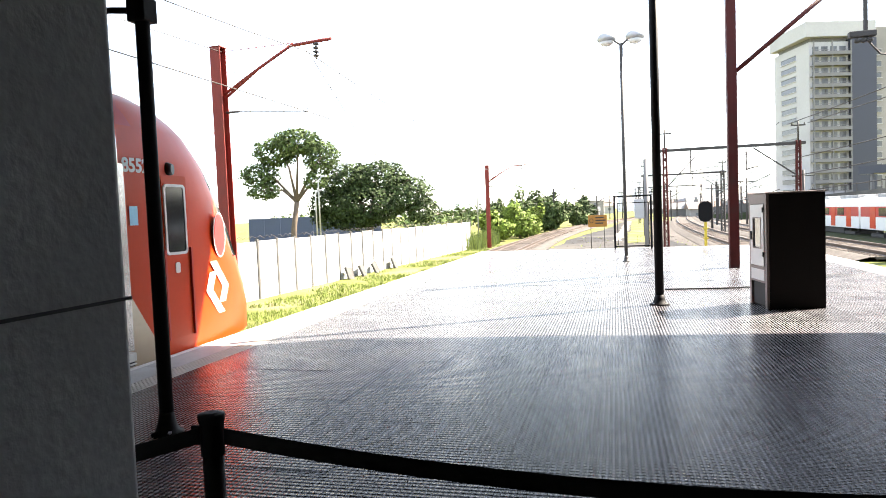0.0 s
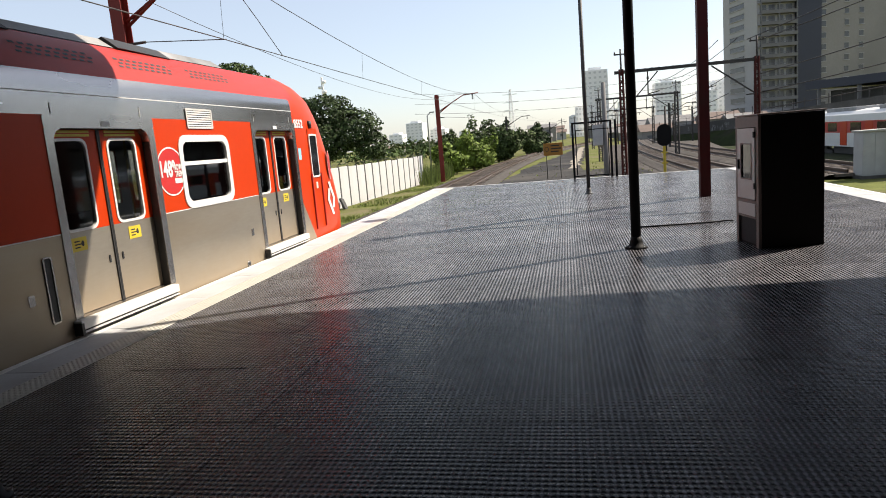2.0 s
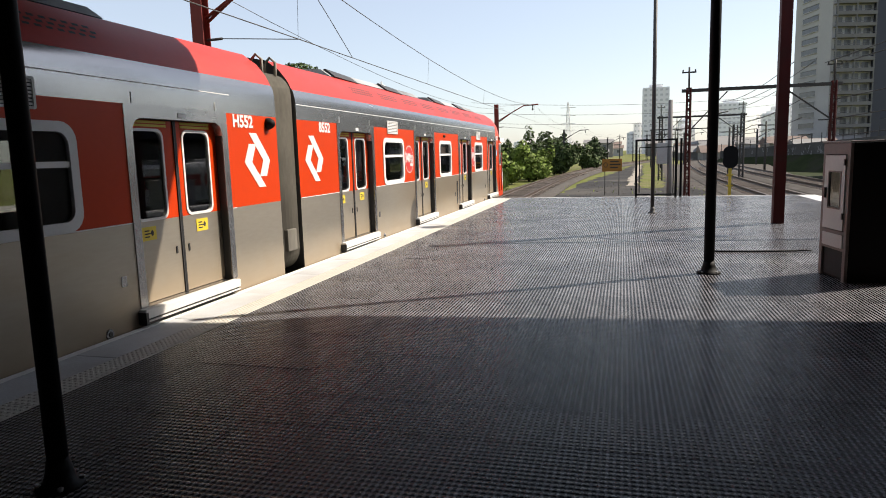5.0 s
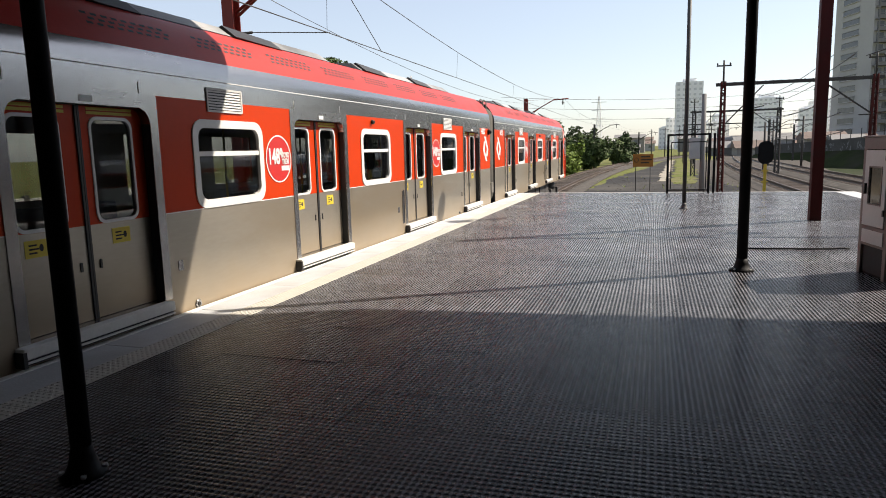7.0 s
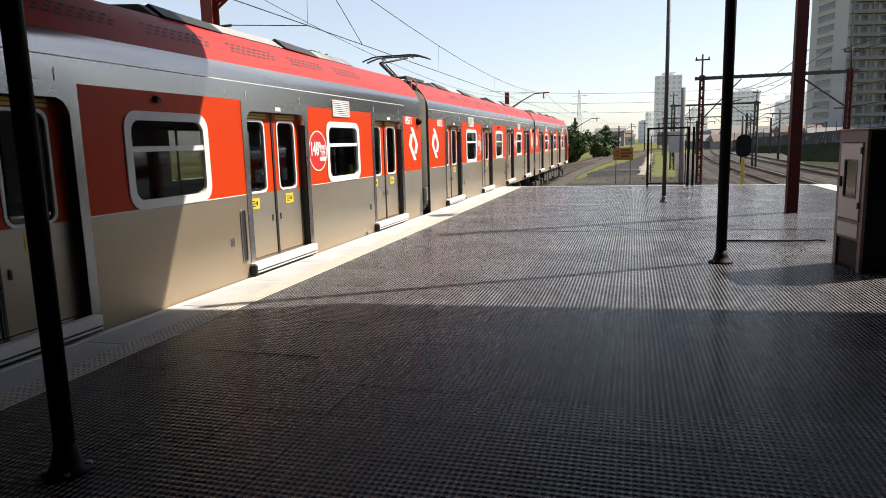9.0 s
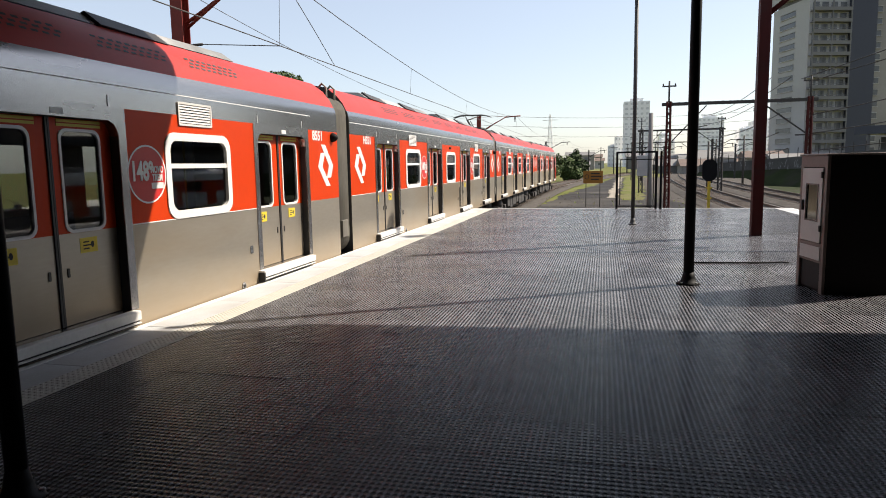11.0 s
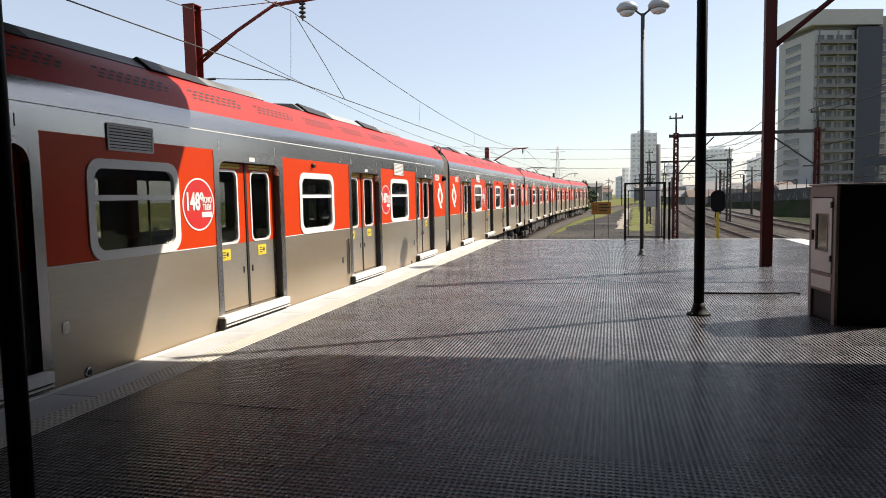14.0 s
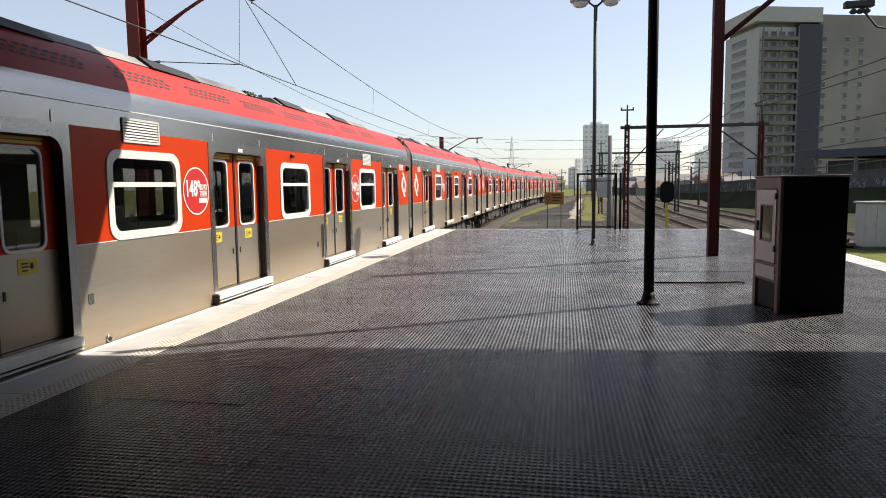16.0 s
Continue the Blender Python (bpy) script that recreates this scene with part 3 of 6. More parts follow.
def build_tactile():
    """Cream warning strip: square tiles with raised domes."""
    x0, x1 = -3.95, -3.705
    bm = bm_new()
    box(bm, x0 + 0.004, x1 - 0.004, -45, END_Y - 0.152, -0.06, -0.016)
    strip = structure("tactile_strip", bm, M["concrete"], "cream tactile warning strip with raised domes", "tactile paving")
    bm = bm_new()
    box(bm, x0, x1, 0, 0.244, -0.015, 0.001, bevel=0.002)
    for i in range(5):
        for j in range(5):
            cx, cy = x0 + 0.0245 + 0.049 * i, 0.0245 + 0.0487 * j
            lo = [bm.verts.new((cx + 0.016 * math.cos(k * math.pi / 3), cy + 0.016 * math.sin(k * math.pi / 3), 0.001)) for k in range(6)]
            hi = [bm.verts.new((cx + 0.009 * math.cos(k * math.pi / 3), cy + 0.009 * math.sin(k * math.pi / 3), 0.007)) for k in range(6)]
            for k in range(6):
                bm.faces.new((lo[k], lo[(k + 1) % 6], hi[(k + 1) % 6], hi[k]))
            bm.faces.new(hi)
    me = to_mesh("tactile_tile", bm, M["tactile"])
    y = 1.0
    while y < END_Y - 0.4:
        part("tactile_tile", me, None, strip, at=(0, y, 0))
        y += 0.2465


def build_plates(floor):
    """Rubber plates: those near the camera one by one, the rest joined."""
    px, py = 8.9 / 18, 0.47
    bm = bm_new()
    box(bm, 0.001, px - 0.001, 0.001, py - 0.001, -0.013, 0.0, bevel=0.0012)
    me = to_mesh("rubber_plate", bm, M["rubber"])
    rest = bm_new()
    j0, j1 = int(-45 / py), int((END_Y - 0.17) / py)
    for j in range(j0, j1):
        for i in range(18):
            x, y = -3.70 + px * i, py * j
            if 1.9 < y < 9.3:
                part("rubber_plate", me, None, floor, at=(x, y, random.uniform(-0.0012, 0.0012)))
            elif y > -6:
                z = random.uniform(-0.0012, 0.0012)
                vs = [rest.verts.new((x + a, y + b, z)) for a, b in ((0.001, 0.001), (px - 0.001, 0.001), (px - 0.001, py - 0.001), (0.001, py - 0.001))]
                rest.faces.new(vs)
    vs = [rest.verts.new((x, y, 0)) for x, y in ((-3.7, -45), (5.2, -45), (5.2, -6.2), (-3.7, -6.2))]
    rest.faces.new(vs)
    tagged(part("rubber_plates_rest", rest, M["rubber"], floor), kind="stuff")


# ---- the train ----
CAR_PITCH, CAR_BODY = 16.8, 16.22
DOORS = [1.30 + 4.03 * i for i in range(4)]
LEAD_DOORS = [1.315 + 4.08 * i for i in range(4)]
HALF = 1.42
PROFILE = [(1.42, 2.09), (1.42, 2.24), (1.417, 2.34), (1.409, 2.41), (1.395, 2.465), (1.375, 2.5)]
COVE = [(1.375, 2.5), (1.31, 2.63), (1.19, 2.78), (1.0, 2.92)]
TOP = [(1.0, 2.92), (0.6, 3.0), (0.0, 3.03)]
CM = {}


def cached(key, builder):
    if key not in CM:
        CM[key] = builder()
    return CM[key]


def rrect(y0, y1, z0, z1, r, n=5):
    pts = []
    for cy, cz, a0 in ((y1 - r, z1 - r, 0), (y0 + r, z1 - r, 90), (y0 + r, z0 + r, 180), (y1 - r, z0 + r, 270)):
        for k in range(n + 1):
            a = radians(a0 + 90 * k / n)
            pts.append((cy + r * math.cos(a), cz + r * math.sin(a)))
    return pts


def frame_ring(bm, y0, y1, z0, z1, t, r, xb, xf, mi=0):
    """A rounded frame in the side wall: from xb out to xf."""
    out, inn = rrect(y0, y1, z0, z1, r), rrect(y0 + t, y1 - t, z0 + t, z1 - t, max(0.01, r - t * 0.6))
    n = len(out)
    a = [bm.verts.new((xb, y, z)) for y, z in out]
    b = [bm.verts.new((xf, y, z)) for y, z in out]
    c = [bm.verts.new((xf, y, z)) for y, z in inn]
    d = [bm.verts.new((xb - 0.03, y, z)) for y, z in inn]
    for k in range(n):
        j = (k + 1) % n
        for p, q in ((a, b), (b, c), (c, d)):
            bm.faces.new((p[k], p[j], q[j], q[k])).material_index = mi


def plate(bm, pts, x, mi=0):
    f = bm.faces.new([bm.verts.new((x, y, z)) for y, z in pts])
    f.material_index = mi


def slab(bm, pts, x0, x1, mi=0):
    """A flat shape in the side plane, thick from x0 to x1."""
    a = [bm.verts.new((x0, y, z)) for y, z in pts]
    b = [bm.verts.new((x1, y, z)) for y, z in pts]
    n = len(pts)
    bm.faces.new(b).material_index = mi
    bm.faces.new(a[::-1]).material_index = mi
    for k in range(n):
        bm.faces.new((a[k], a[(k + 1) % n], b[(k + 1) % n], b[k])).material_index = mi


WINDOWS = [(3.45, 4.71), (7.49, 8.72), (11.6, 12.84)]
WIN_Z = (0.99, 1.90)
BADGES = [5.05, 11.31]
VENTS = [(3.72, 4.34), (11.86, 12.48)]


def far_openings(doors):
    """Window and door glass on the side away from the platform."""
    glass = [(a + 0.05, b - 0.05, WIN_Z[0] + 0.05, WIN_Z[1] - 0.05) for a, b in WINDOWS]
    for d in doors:
        glass += [(d + 0.21, d + 0.65, 1.0, 1.86), (d + 0.99, d + 1.43, 1.0, 1.86)]
    return glass


def side_with_openings(bm, x, length, doors, mats, z_low=-0.04, z_top=2.09):
    holes = far_openings(doors)
    ys = sorted({0.0, length, *[h[0] for h in holes], *[h[1] for h in holes]})
    zs = sorted({z_low, 0.995, z_top, *[h[2] for h in holes], *[h[3] for h in holes]})
    for y0, y1 in zip(ys, ys[1:]):
        for z0, z1 in zip(zs, zs[1:]):
            cy, cz = (y0 + y1) / 2, (z0 + z1) / 2
            if not any(h[0] < cy < h[1] and h[2] < cz < h[3] for h in holes):
                f = bm.faces.new([bm.verts.new((x, y, z)) for y, z in ((y0, z0), (y1, z0), (y1, z1), (y0, z1))])
                f.material_index = mats[0] if cz < 0.995 else mats[1]


def m_lining(length, doors):
    """Cream panels inside: floor, ceiling and the far wall with its openings."""
    def build():
        bm = bm_new()
        box(bm, -1.36, 1.30, 0.02, length - 0.02, 0.08, 0.12, 1)
        box(bm, -1.36, 1.30, 0.02, length - 0.02, 2.16, 2.19)
        side_with_openings(bm, -1.375, length, doors, (0, 0), 0.12, 2.16)
        return to_mesh("lining", bm, [M["interior"], M["under"]])
    return cached(("lining", length), build)


def m_bench():
    bm = bm_new()
    box(bm, -1.36, -0.92, 0, 2.1, 0.45, 0.53, bevel=0.03)
    box(bm, -1.36, -1.27, 0, 2.1, 0.54, 0.96, bevel=0.03)
    box(bm, -1.34, -1.0, 0.1, 2.0, 0.13, 0.44)
    return to_mesh("bench", bm, M["seat"])


def body_mesh(length, doors):
    def build():
        bm = bm_new()
        holes = [(d + 0.13, d + 1.58, 0.17, 1.97) for d in doors] + [(a + 0.05, b - 0.05, WIN_Z[0] + 0.05, WIN_Z[1] - 0.05) for a, b in WINDOWS]
        ys = sorted({0.0, length, *[h[0] for h in holes], *[h[1] for h in holes]})
        zs = [-0.04, 0.17, 0.995, WIN_Z[0] + 0.05, WIN_Z[1] - 0.05, 1.97, 2.09]
        for y0, y1 in zip(ys, ys[1:]):
            for z0, z1 in zip(zs, zs[1:]):
                cy, cz = (y0 + y1) / 2, (z0 + z1) / 2
                if any(h[0] < cy < h[1] and h[2] < cz < h[3] for h in holes):
                    continue
                f = bm.faces.new([bm.verts.new((HALF, y, z)) for y, z in ((y0, z0), (y1, z0), (y1, z1), (y0, z1))])
                f.material_index = 0 if cz < 0.995 else 1
        for y0, y1 in zip(ys, ys[1:]):
            for (xa, za), (xb, zb) in zip(PROFILE, PROFILE[1:]):
                f = bm.faces.new([bm.verts.new(v) for v in ((xa, y0, za), (xa, y1, za), (xb, y1, zb), (xb, y0, zb))])
                f.material_index, f.smooth = 2, True
        side_with_openings(bm, -HALF, length, doors, (0, 1))
        # upper far side, floor and ends
        for pts, mi in ((((-HALF, 2.09), (-1.375, 2.5)), 2), (((HALF, -0.04), (-HALF, -0.04)), 0)):
            f = bm.faces.new([bm.verts.new(v) for v in ((pts[0][0], 0, pts[0][1]), (pts[0][0], length, pts[0][1]), (pts[1][0], length, pts[1][1]), (pts[1][0], 0, pts[1][1]))])
            f.material_index = mi
        bmesh.ops.remove_doubles(bm, verts=bm.verts, dist=1e-5)
        shape = [(HALF, -0.04), (HALF, 2.09), *PROFILE[1:], *COVE[1:], *TOP[1:]]
        shape = shape + [(-x, z) for x, z in shape[-2::-1]]
        for y in (0.0, length):
            bm.faces.new([bm.verts.new((x, y, z)) for x, z in shape]).material_index = 3
        return to_mesh("body", bm, [M["steel_low"], M["red"], M["steel"], M["black"]])
    return cached(("body", length), build)


def sheet_mesh(key, line, y0, y1, mat, both=True, bulge=0.0):
    def build():
        bm = bm_new()
        for sgn in (1, -1) if both else (1,):
            for (xa, za), (xb, zb) in zip(line, line[1:]):
                f = bm.faces.new([bm.verts.new(v) for v in ((sgn * xa, y0, za), (sgn * xa, y1, za), (sgn * xb, y1, zb), (sgn * xb, y0, zb))])
                f.smooth = True
        bmesh.ops.remove_doubles(bm, verts=bm.verts, dist=1e-5)
        return to_mesh(key, bm, M[mat])
    return cached((key, y0, y1), build)


def m_surround():
    bm = bm_new()
    w, z0, z1 = 1.45, 0.17, 1.97
    t = 0.10
    # proud border
    out = [(-t, z0 - 0.02), (w + t, z0 - 0.02), (w + t, z1 + t), (-t, z1 + t)]
    slab(bm, [(-t, z0), (0, z0), (0, z1), (-t, z1)], HALF - 0.01, HALF + 0.008)
    slab(bm, [(w, z0), (w + t, z0), (w + t, z1), (w, z1)], HALF - 0.01, HALF + 0.008)
    slab(bm, rrect(-t, w + t, z1, z1 + t + 0.026, 0.03, 3), HALF - 0.01, HALF + 0.008)
    # reveal: black sides and top put its shade into the colour
    for a, b in (((0, z0), (0, z1)), ((w, z0), (w, z1)), ((0, z1), (w, z1)), ((0, z0), (w, z0))):
        f = bm.faces.new([bm.verts.new(v) for v in ((HALF + 0.004, *a), (HALF + 0.004, *b), (HALF - 0.17, *b), (HALF - 0.17, *a))])
        f.material_index = 0 if a[1] == b[1] == z0 else 1
    # rounded upper corners
    for cy, s in ((0, 1), (w, -1)):
        slab(bm, [(cy, z1), (cy + s * 0.12, z1), (cy + s * 0.05, z1 - 0.03), (cy + s * 0.015, z1 - 0.08), (cy, z1 - 0.14)][::s], HALF - 0.12, HALF + 0.005)
    return to_mesh("door_surround", bm, [M["steel"], M["black"]])


def m_leaf(flip):
    bm = bm_new()
    w, h = 0.725, 1.79
    y0, y1, z0, z1 = (0.08, 0.525, 0.82, 1.685) if not flip else (0.127, 0.572, 0.82, 1.685)
    ys, zs = [0, y0, y1, w], [0, 0.8, z0, z1, h]
    for a, b in zip(ys, ys[1:]):
        for c, d in zip(zs, zs[1:]):
            if a == y0 and c == z0:
                continue
            slab(bm, [(a, c), (b, c), (b, d), (a, d)], -0.04, 0.0, 0 if d <= 0.8 else 1)
    frame_ring(bm, y0 - 0.02, y1 + 0.02, z0 - 0.02, z1 + 0.02, 0.026, 0.09, -0.01, 0.008, 2)
    for zz in (1.722, 1.757):
        slab(bm, [(0.1, zz), (w - 0.12, zz), (w - 0.12, zz + 0.024), (0.1, zz + 0.024)], 0.001, 0.006, 3)
    e = w - 0.02 if not flip else 0.0
    slab(bm, [(e, 0.0), (e + 0.02, 0.0), (e + 0.02, h), (e, h)], 0.001, 0.012, 4)
    hy = w - 0.1 if not flip else 0.1
    slab(bm, rrect(hy - 0.012, hy + 0.012, 0.42, 0.5, 0.008, 2), 0.001, 0.008, 4)
    return to_mesh("door_leaf", bm, [M["steel_low"], M["red"], M["white"], M["yellow"], M["black"]])


def m_pane(y0, y1, z0, z1, r, glass="train_glass"):
    def build():
        bm = bm_new()
        slab(bm, rrect(y0, y1, z0, z1, r, 4), -0.012, 0.0)
        return to_mesh("pane", bm, M[glass])
    return cached(("pane", round(y1 - y0, 3), y0, z0, glass), build)


def m_sticker():
    bm = bm_new()
    slab(bm, [(-0.015, -0.01), (0.19, -0.01), (0.19, 0.125), (-0.015, 0.125)], 0.0005, 0.003, 0)
    for i in range(3):
        slab(bm, [(0.02, 0.02 + 0.03 * i), (0.09 + 0.02 * (i % 2), 0.02 + 0.03 * i), (0.09 + 0.02 * (i % 2), 0.033 + 0.03 * i), (0.02, 0.033 + 0.03 * i)], 0.003, 0.004, 1)
    slab(bm, [(0.13 + 0.02 * math.cos(k), 0.06 + 0.03 * math.sin(k)) for k in np.linspace(0, 5.6, 9)], 0.003, 0.004, 1)
    return to_mesh("sticker", bm, [M["yellow"], M["print_shade_dark"]])


def m_step():
    bm = bm_new()
    box(bm, HALF - 0.02, HALF + 0.085, 0.0, 1.615, 0.075, 0.165, 0, bevel=0.008)
    box(bm, HALF - 0.02, HALF + 0.06, 0.005, 1.61, 0.025, 0.074, 1)
    box(bm, HALF + 0.03, HALF + 0.088, 0.01, 1.605, 0.045, 0.056, 0)
    box(bm, HALF - 0.01, HALF + 0.09, -0.012, 0.02, 0.02, 0.14, 1)
    return to_mesh("door_step", bm, [M["step"], M["black"]])


def m_vent():
    bm = bm_new()
    w, h = 0.62, 0.25
    frame_ring(bm, 0, w, 0, h, 0.022, 0.02, 0.0, 0.014)
    slab(bm, [(0.02, 0.02), (w - 0.02, 0.02), (w - 0.02, h - 0.02), (0.02, h - 0.02)], -0.004, 0.001, 1)
    for i in range(7):
        z = 0.03 + i * 0.029
        f = [bm.verts.new(v) for v in ((0.002, 0.025, z + 0.02), (0.002, w - 0.025, z + 0.02), (0.014, w - 0.025, z), (0.014, 0.025, z))]
        bm.faces.new(f)
    return to_mesh("vent_grille", bm, [M["box_door"], M["black"]])


def to_side(me, y, z, x):
    """Turns flat lettering upright into the side plane."""
    me.transform(Matrix(((0, 0, 1, x), (1, 0, 0, y), (0, 1, 0, z), (0, 0, 0, 1))))
    return me


def m_badge():
    bm = bm_new()
    circ = lambda r: [(r * math.cos(2 * math.pi * k / 40), r * math.sin(2 * math.pi * k / 40)) for k in range(40)]
    slab(bm, circ(0.29), 0.0, 0.003, 0)
    out, inn = circ(0.29), circ(0.272)
    a = [bm.verts.new((0.0045, *p)) for p in out]
    b = [bm.verts.new((0.0045, *p)) for p in inn]
    for k in range(40):
        bm.faces.new((a[k], a[(k + 1) % 40], b[(k + 1) % 40], b[k])).material_index = 1
    return to_mesh("anniversary_badge", bm, [M["badge_red"], M["white"]])


def m_logo():
    """Two interlocking bent bars with level ends."""
    bm = bm_new()
    for bars in ((((0.22, 0.50), 1.0), ((0.72, 1.0), 0.5), ((0.55, 0.83), 0.2)), (((0.19, 0.47), 0.8), ((0.0, 0.28), 0.47), ((0.5, 0.78), 0.0))):
        for (a, za), (b, zb) in zip(bars, bars[1:]):
            pts = [((y - 0.5) * 0.60, (z - 0.5) * 0.67) for y, z in ((a[0], za), (b[0], zb), (b[1], zb), (a[1], za))]
            slab(bm, pts, 0.0, 0.004)
    return to_mesh("emblem", bm, M["white"])


def m_bogie():
    bm = bm_new()
    for s in (-1, 1):
        box(bm, s * 1.08 - 0.09, s * 1.08 + 0.09, -1.5, 1.5, -0.72, -0.45, bevel=0.03)
        for y in (-1.05, 1.05):
            box(bm, s * 1.13 - 0.13, s * 1.13 + 0.13, y - 0.16, y + 0.16, -0.75, -0.4, bevel=0.03)
        lathe(bm, (s * 1.0, 0, -0.45), ((0.26, 0), (0.28, 0.15), (0.22, 0.38)), 12)
    box(bm, -1.0, 1.0, -0.25, 0.25, -0.7, -0.4)
    return to_mesh("bogie_frame", bm, M["under"])


def m_wheel():
    bm = bm_new()
    tube(bm, ((-0.07, 0, 0), (-0.02, 0, 0), (0.0, 0, 0), (0.09, 0, 0)), (0.40, 0.40, 0.355, 0.35), 20)
    return to_mesh("wheel", bm, M["under"])


def m_under():
    bm = bm_new()
    rng = random.Random(4)
    y = 4.6
    while y < 11.2:
        w = rng.uniform(0.7, 1.4)
        for s in (-1, 1):
            box(bm, s * 0.75 - 0.5, s * 0.75 + 0.5, y, y + w, -0.5 - rng.uniform(0, 0.22), -0.05, bevel=0.02)
        y += w + rng.uniform(0.12, 0.3)
    box(bm, -0.2, 0.2, 0.3, CAR_BODY - 0.3, -0.3, -0.05)
    return to_mesh("underframe", bm, M["under"])


def m_bellows():
    bm = bm_new()
    n = 7
    prev = None
    shape = rrect(-1.38, 1.38, -0.02, 2.72, 0.3, 5)
    for i in range(2 * n + 1):
        k = 1.0 if i % 2 else 0.97
        y = -0.60 * i / (2 * n)
        lp = [bm.verts.new((x * k, y, 1.3 + (z - 1.3) * k)) for x, z in shape]
        if prev:
            for a in range(len(lp)):
                bm.faces.new((prev[a], prev[(a + 1) % len(lp)], lp[(a + 1) % len(lp)], lp[a]))
        prev = lp
    # jumper box and cable loops beside the bellows
    box(bm, 1.33, 1.41, -0.42, -0.16, 0.28, 0.58, bevel=0.01)
    for y in (-0.12, -0.48):
        tube(bm, [(1.2, y, 2.60), (1.22, y - 0.02, 2.86), (1.16, y - 0.06, 2.92), (1.1, y - 0.09, 2.84), (1.1, y - 0.1, 2.55)], 0.022, 6)
    tube(bm, [(1.26, -0.05, 0.75), (1.3, -0.3, 0.62), (1.26, -0.56, 0.76)], 0.025, 6)
    return to_mesh("gangway_bellows", bm, M["bellows"])


def m_roof_gear():
    bm = bm_new()
    # long low ducts with lifted dark hatches along the roof edge
    for y0, y1 in ((2.2, 7.4), (8.6, 13.8)):
        for s in (-1, 1):
            vs = [(s * 0.98, 2.935), (s * 0.80, 3.06), (s * 0.2, 3.10), (s * 0.2, 2.97)]
            a = [bm.verts.new((x, y0, z)) for x, z in vs]
            b = [bm.verts.new((x, y1, z)) for x, z in vs]
            for k in range(3):
                bm.faces.new((a[k], a[k + 1], b[k + 1], b[k]))
            bm.faces.new(a[::-1])
            bm.faces.new(b)
    for y in (2.3, 4.9, 8.7, 11.3):
        for s in (-1, 1):
            vs = [(s * 1.03, y, 2.935), (s * 1.03, y + 1.05, 2.915), (s * 0.86, y + 1.05, 3.04), (s * 0.84, y, 3.08)]
            a = [bm.verts.new(v) for v in vs]
            b = [bm.verts.new((v[0] - s * 0.05, v[1], v[2] - 0.02)) for v in vs]
            bm.faces.new(a).material_index = 1
            bm.faces.new(b[::-1]).material_index = 1
            for k in range(4):
                bm.faces.new((a[k], a[(k + 1) % 4], b[(k + 1) % 4], b[k])).material_index = 1
    return to_mesh("roof_ducts", bm, [M["roof_grey"], M["black"]])


def m_holes():
    bm = bm_new()
    (xa, za), (xb, zb) = COVE[1], COVE[2]
    nx, nz = (zb - za), -(xb - xa)
    k = math.hypot(nx, nz)
    nx, nz = nx / k, nz / k
    for f in (0.22, 0.52, 0.82):
        x, z = xa + (xb - xa) * f + nx * 0.004, za + (zb - za) * f + nz * 0.004
        dx, dz = (xb - xa) * 0.075, (zb - za) * 0.075
        y = 2.4
        while y < 13.4:
            for i in range(9):
                u = y + 0.115 * i + (0.05 if f == 0.52 else 0.0)
                bm.faces.new([bm.verts.new(v) for v in ((x - dx, u, z - dz), (x - dx, u + 0.07, z - dz), (x + dx, u + 0.07, z + dz), (x + dx, u, z + dz))])
            y += 1.42
    return to_mesh("perforated_panel", bm, M["black"])


def m_strips(doors):
    """Fine pressed seams along the upper side."""
    bm = bm_new()
    box(bm, 1.40, 1.4225, 0.02, 15.16, 2.292, 2.302)
    cuts = [0.02] + [v for d in doors for v in (d + 0.02, d + 1.69)] + [15.16]
    for a, b in zip(cuts[::2], cuts[1::2]):
        box(bm, 1.41, 1.424, a, b, 0.986, 0.996)
    for y in [d + 0.75 for d in doors]:
        box(bm, 1.40, 1.425, y - 0.6, y - 0.594, 2.1, 2.2)
        box(bm, 1.40, 1.425, y + 0.72, y + 0.726, 2.1, 2.2)
    return to_mesh("seam_strip", bm, M["white"])


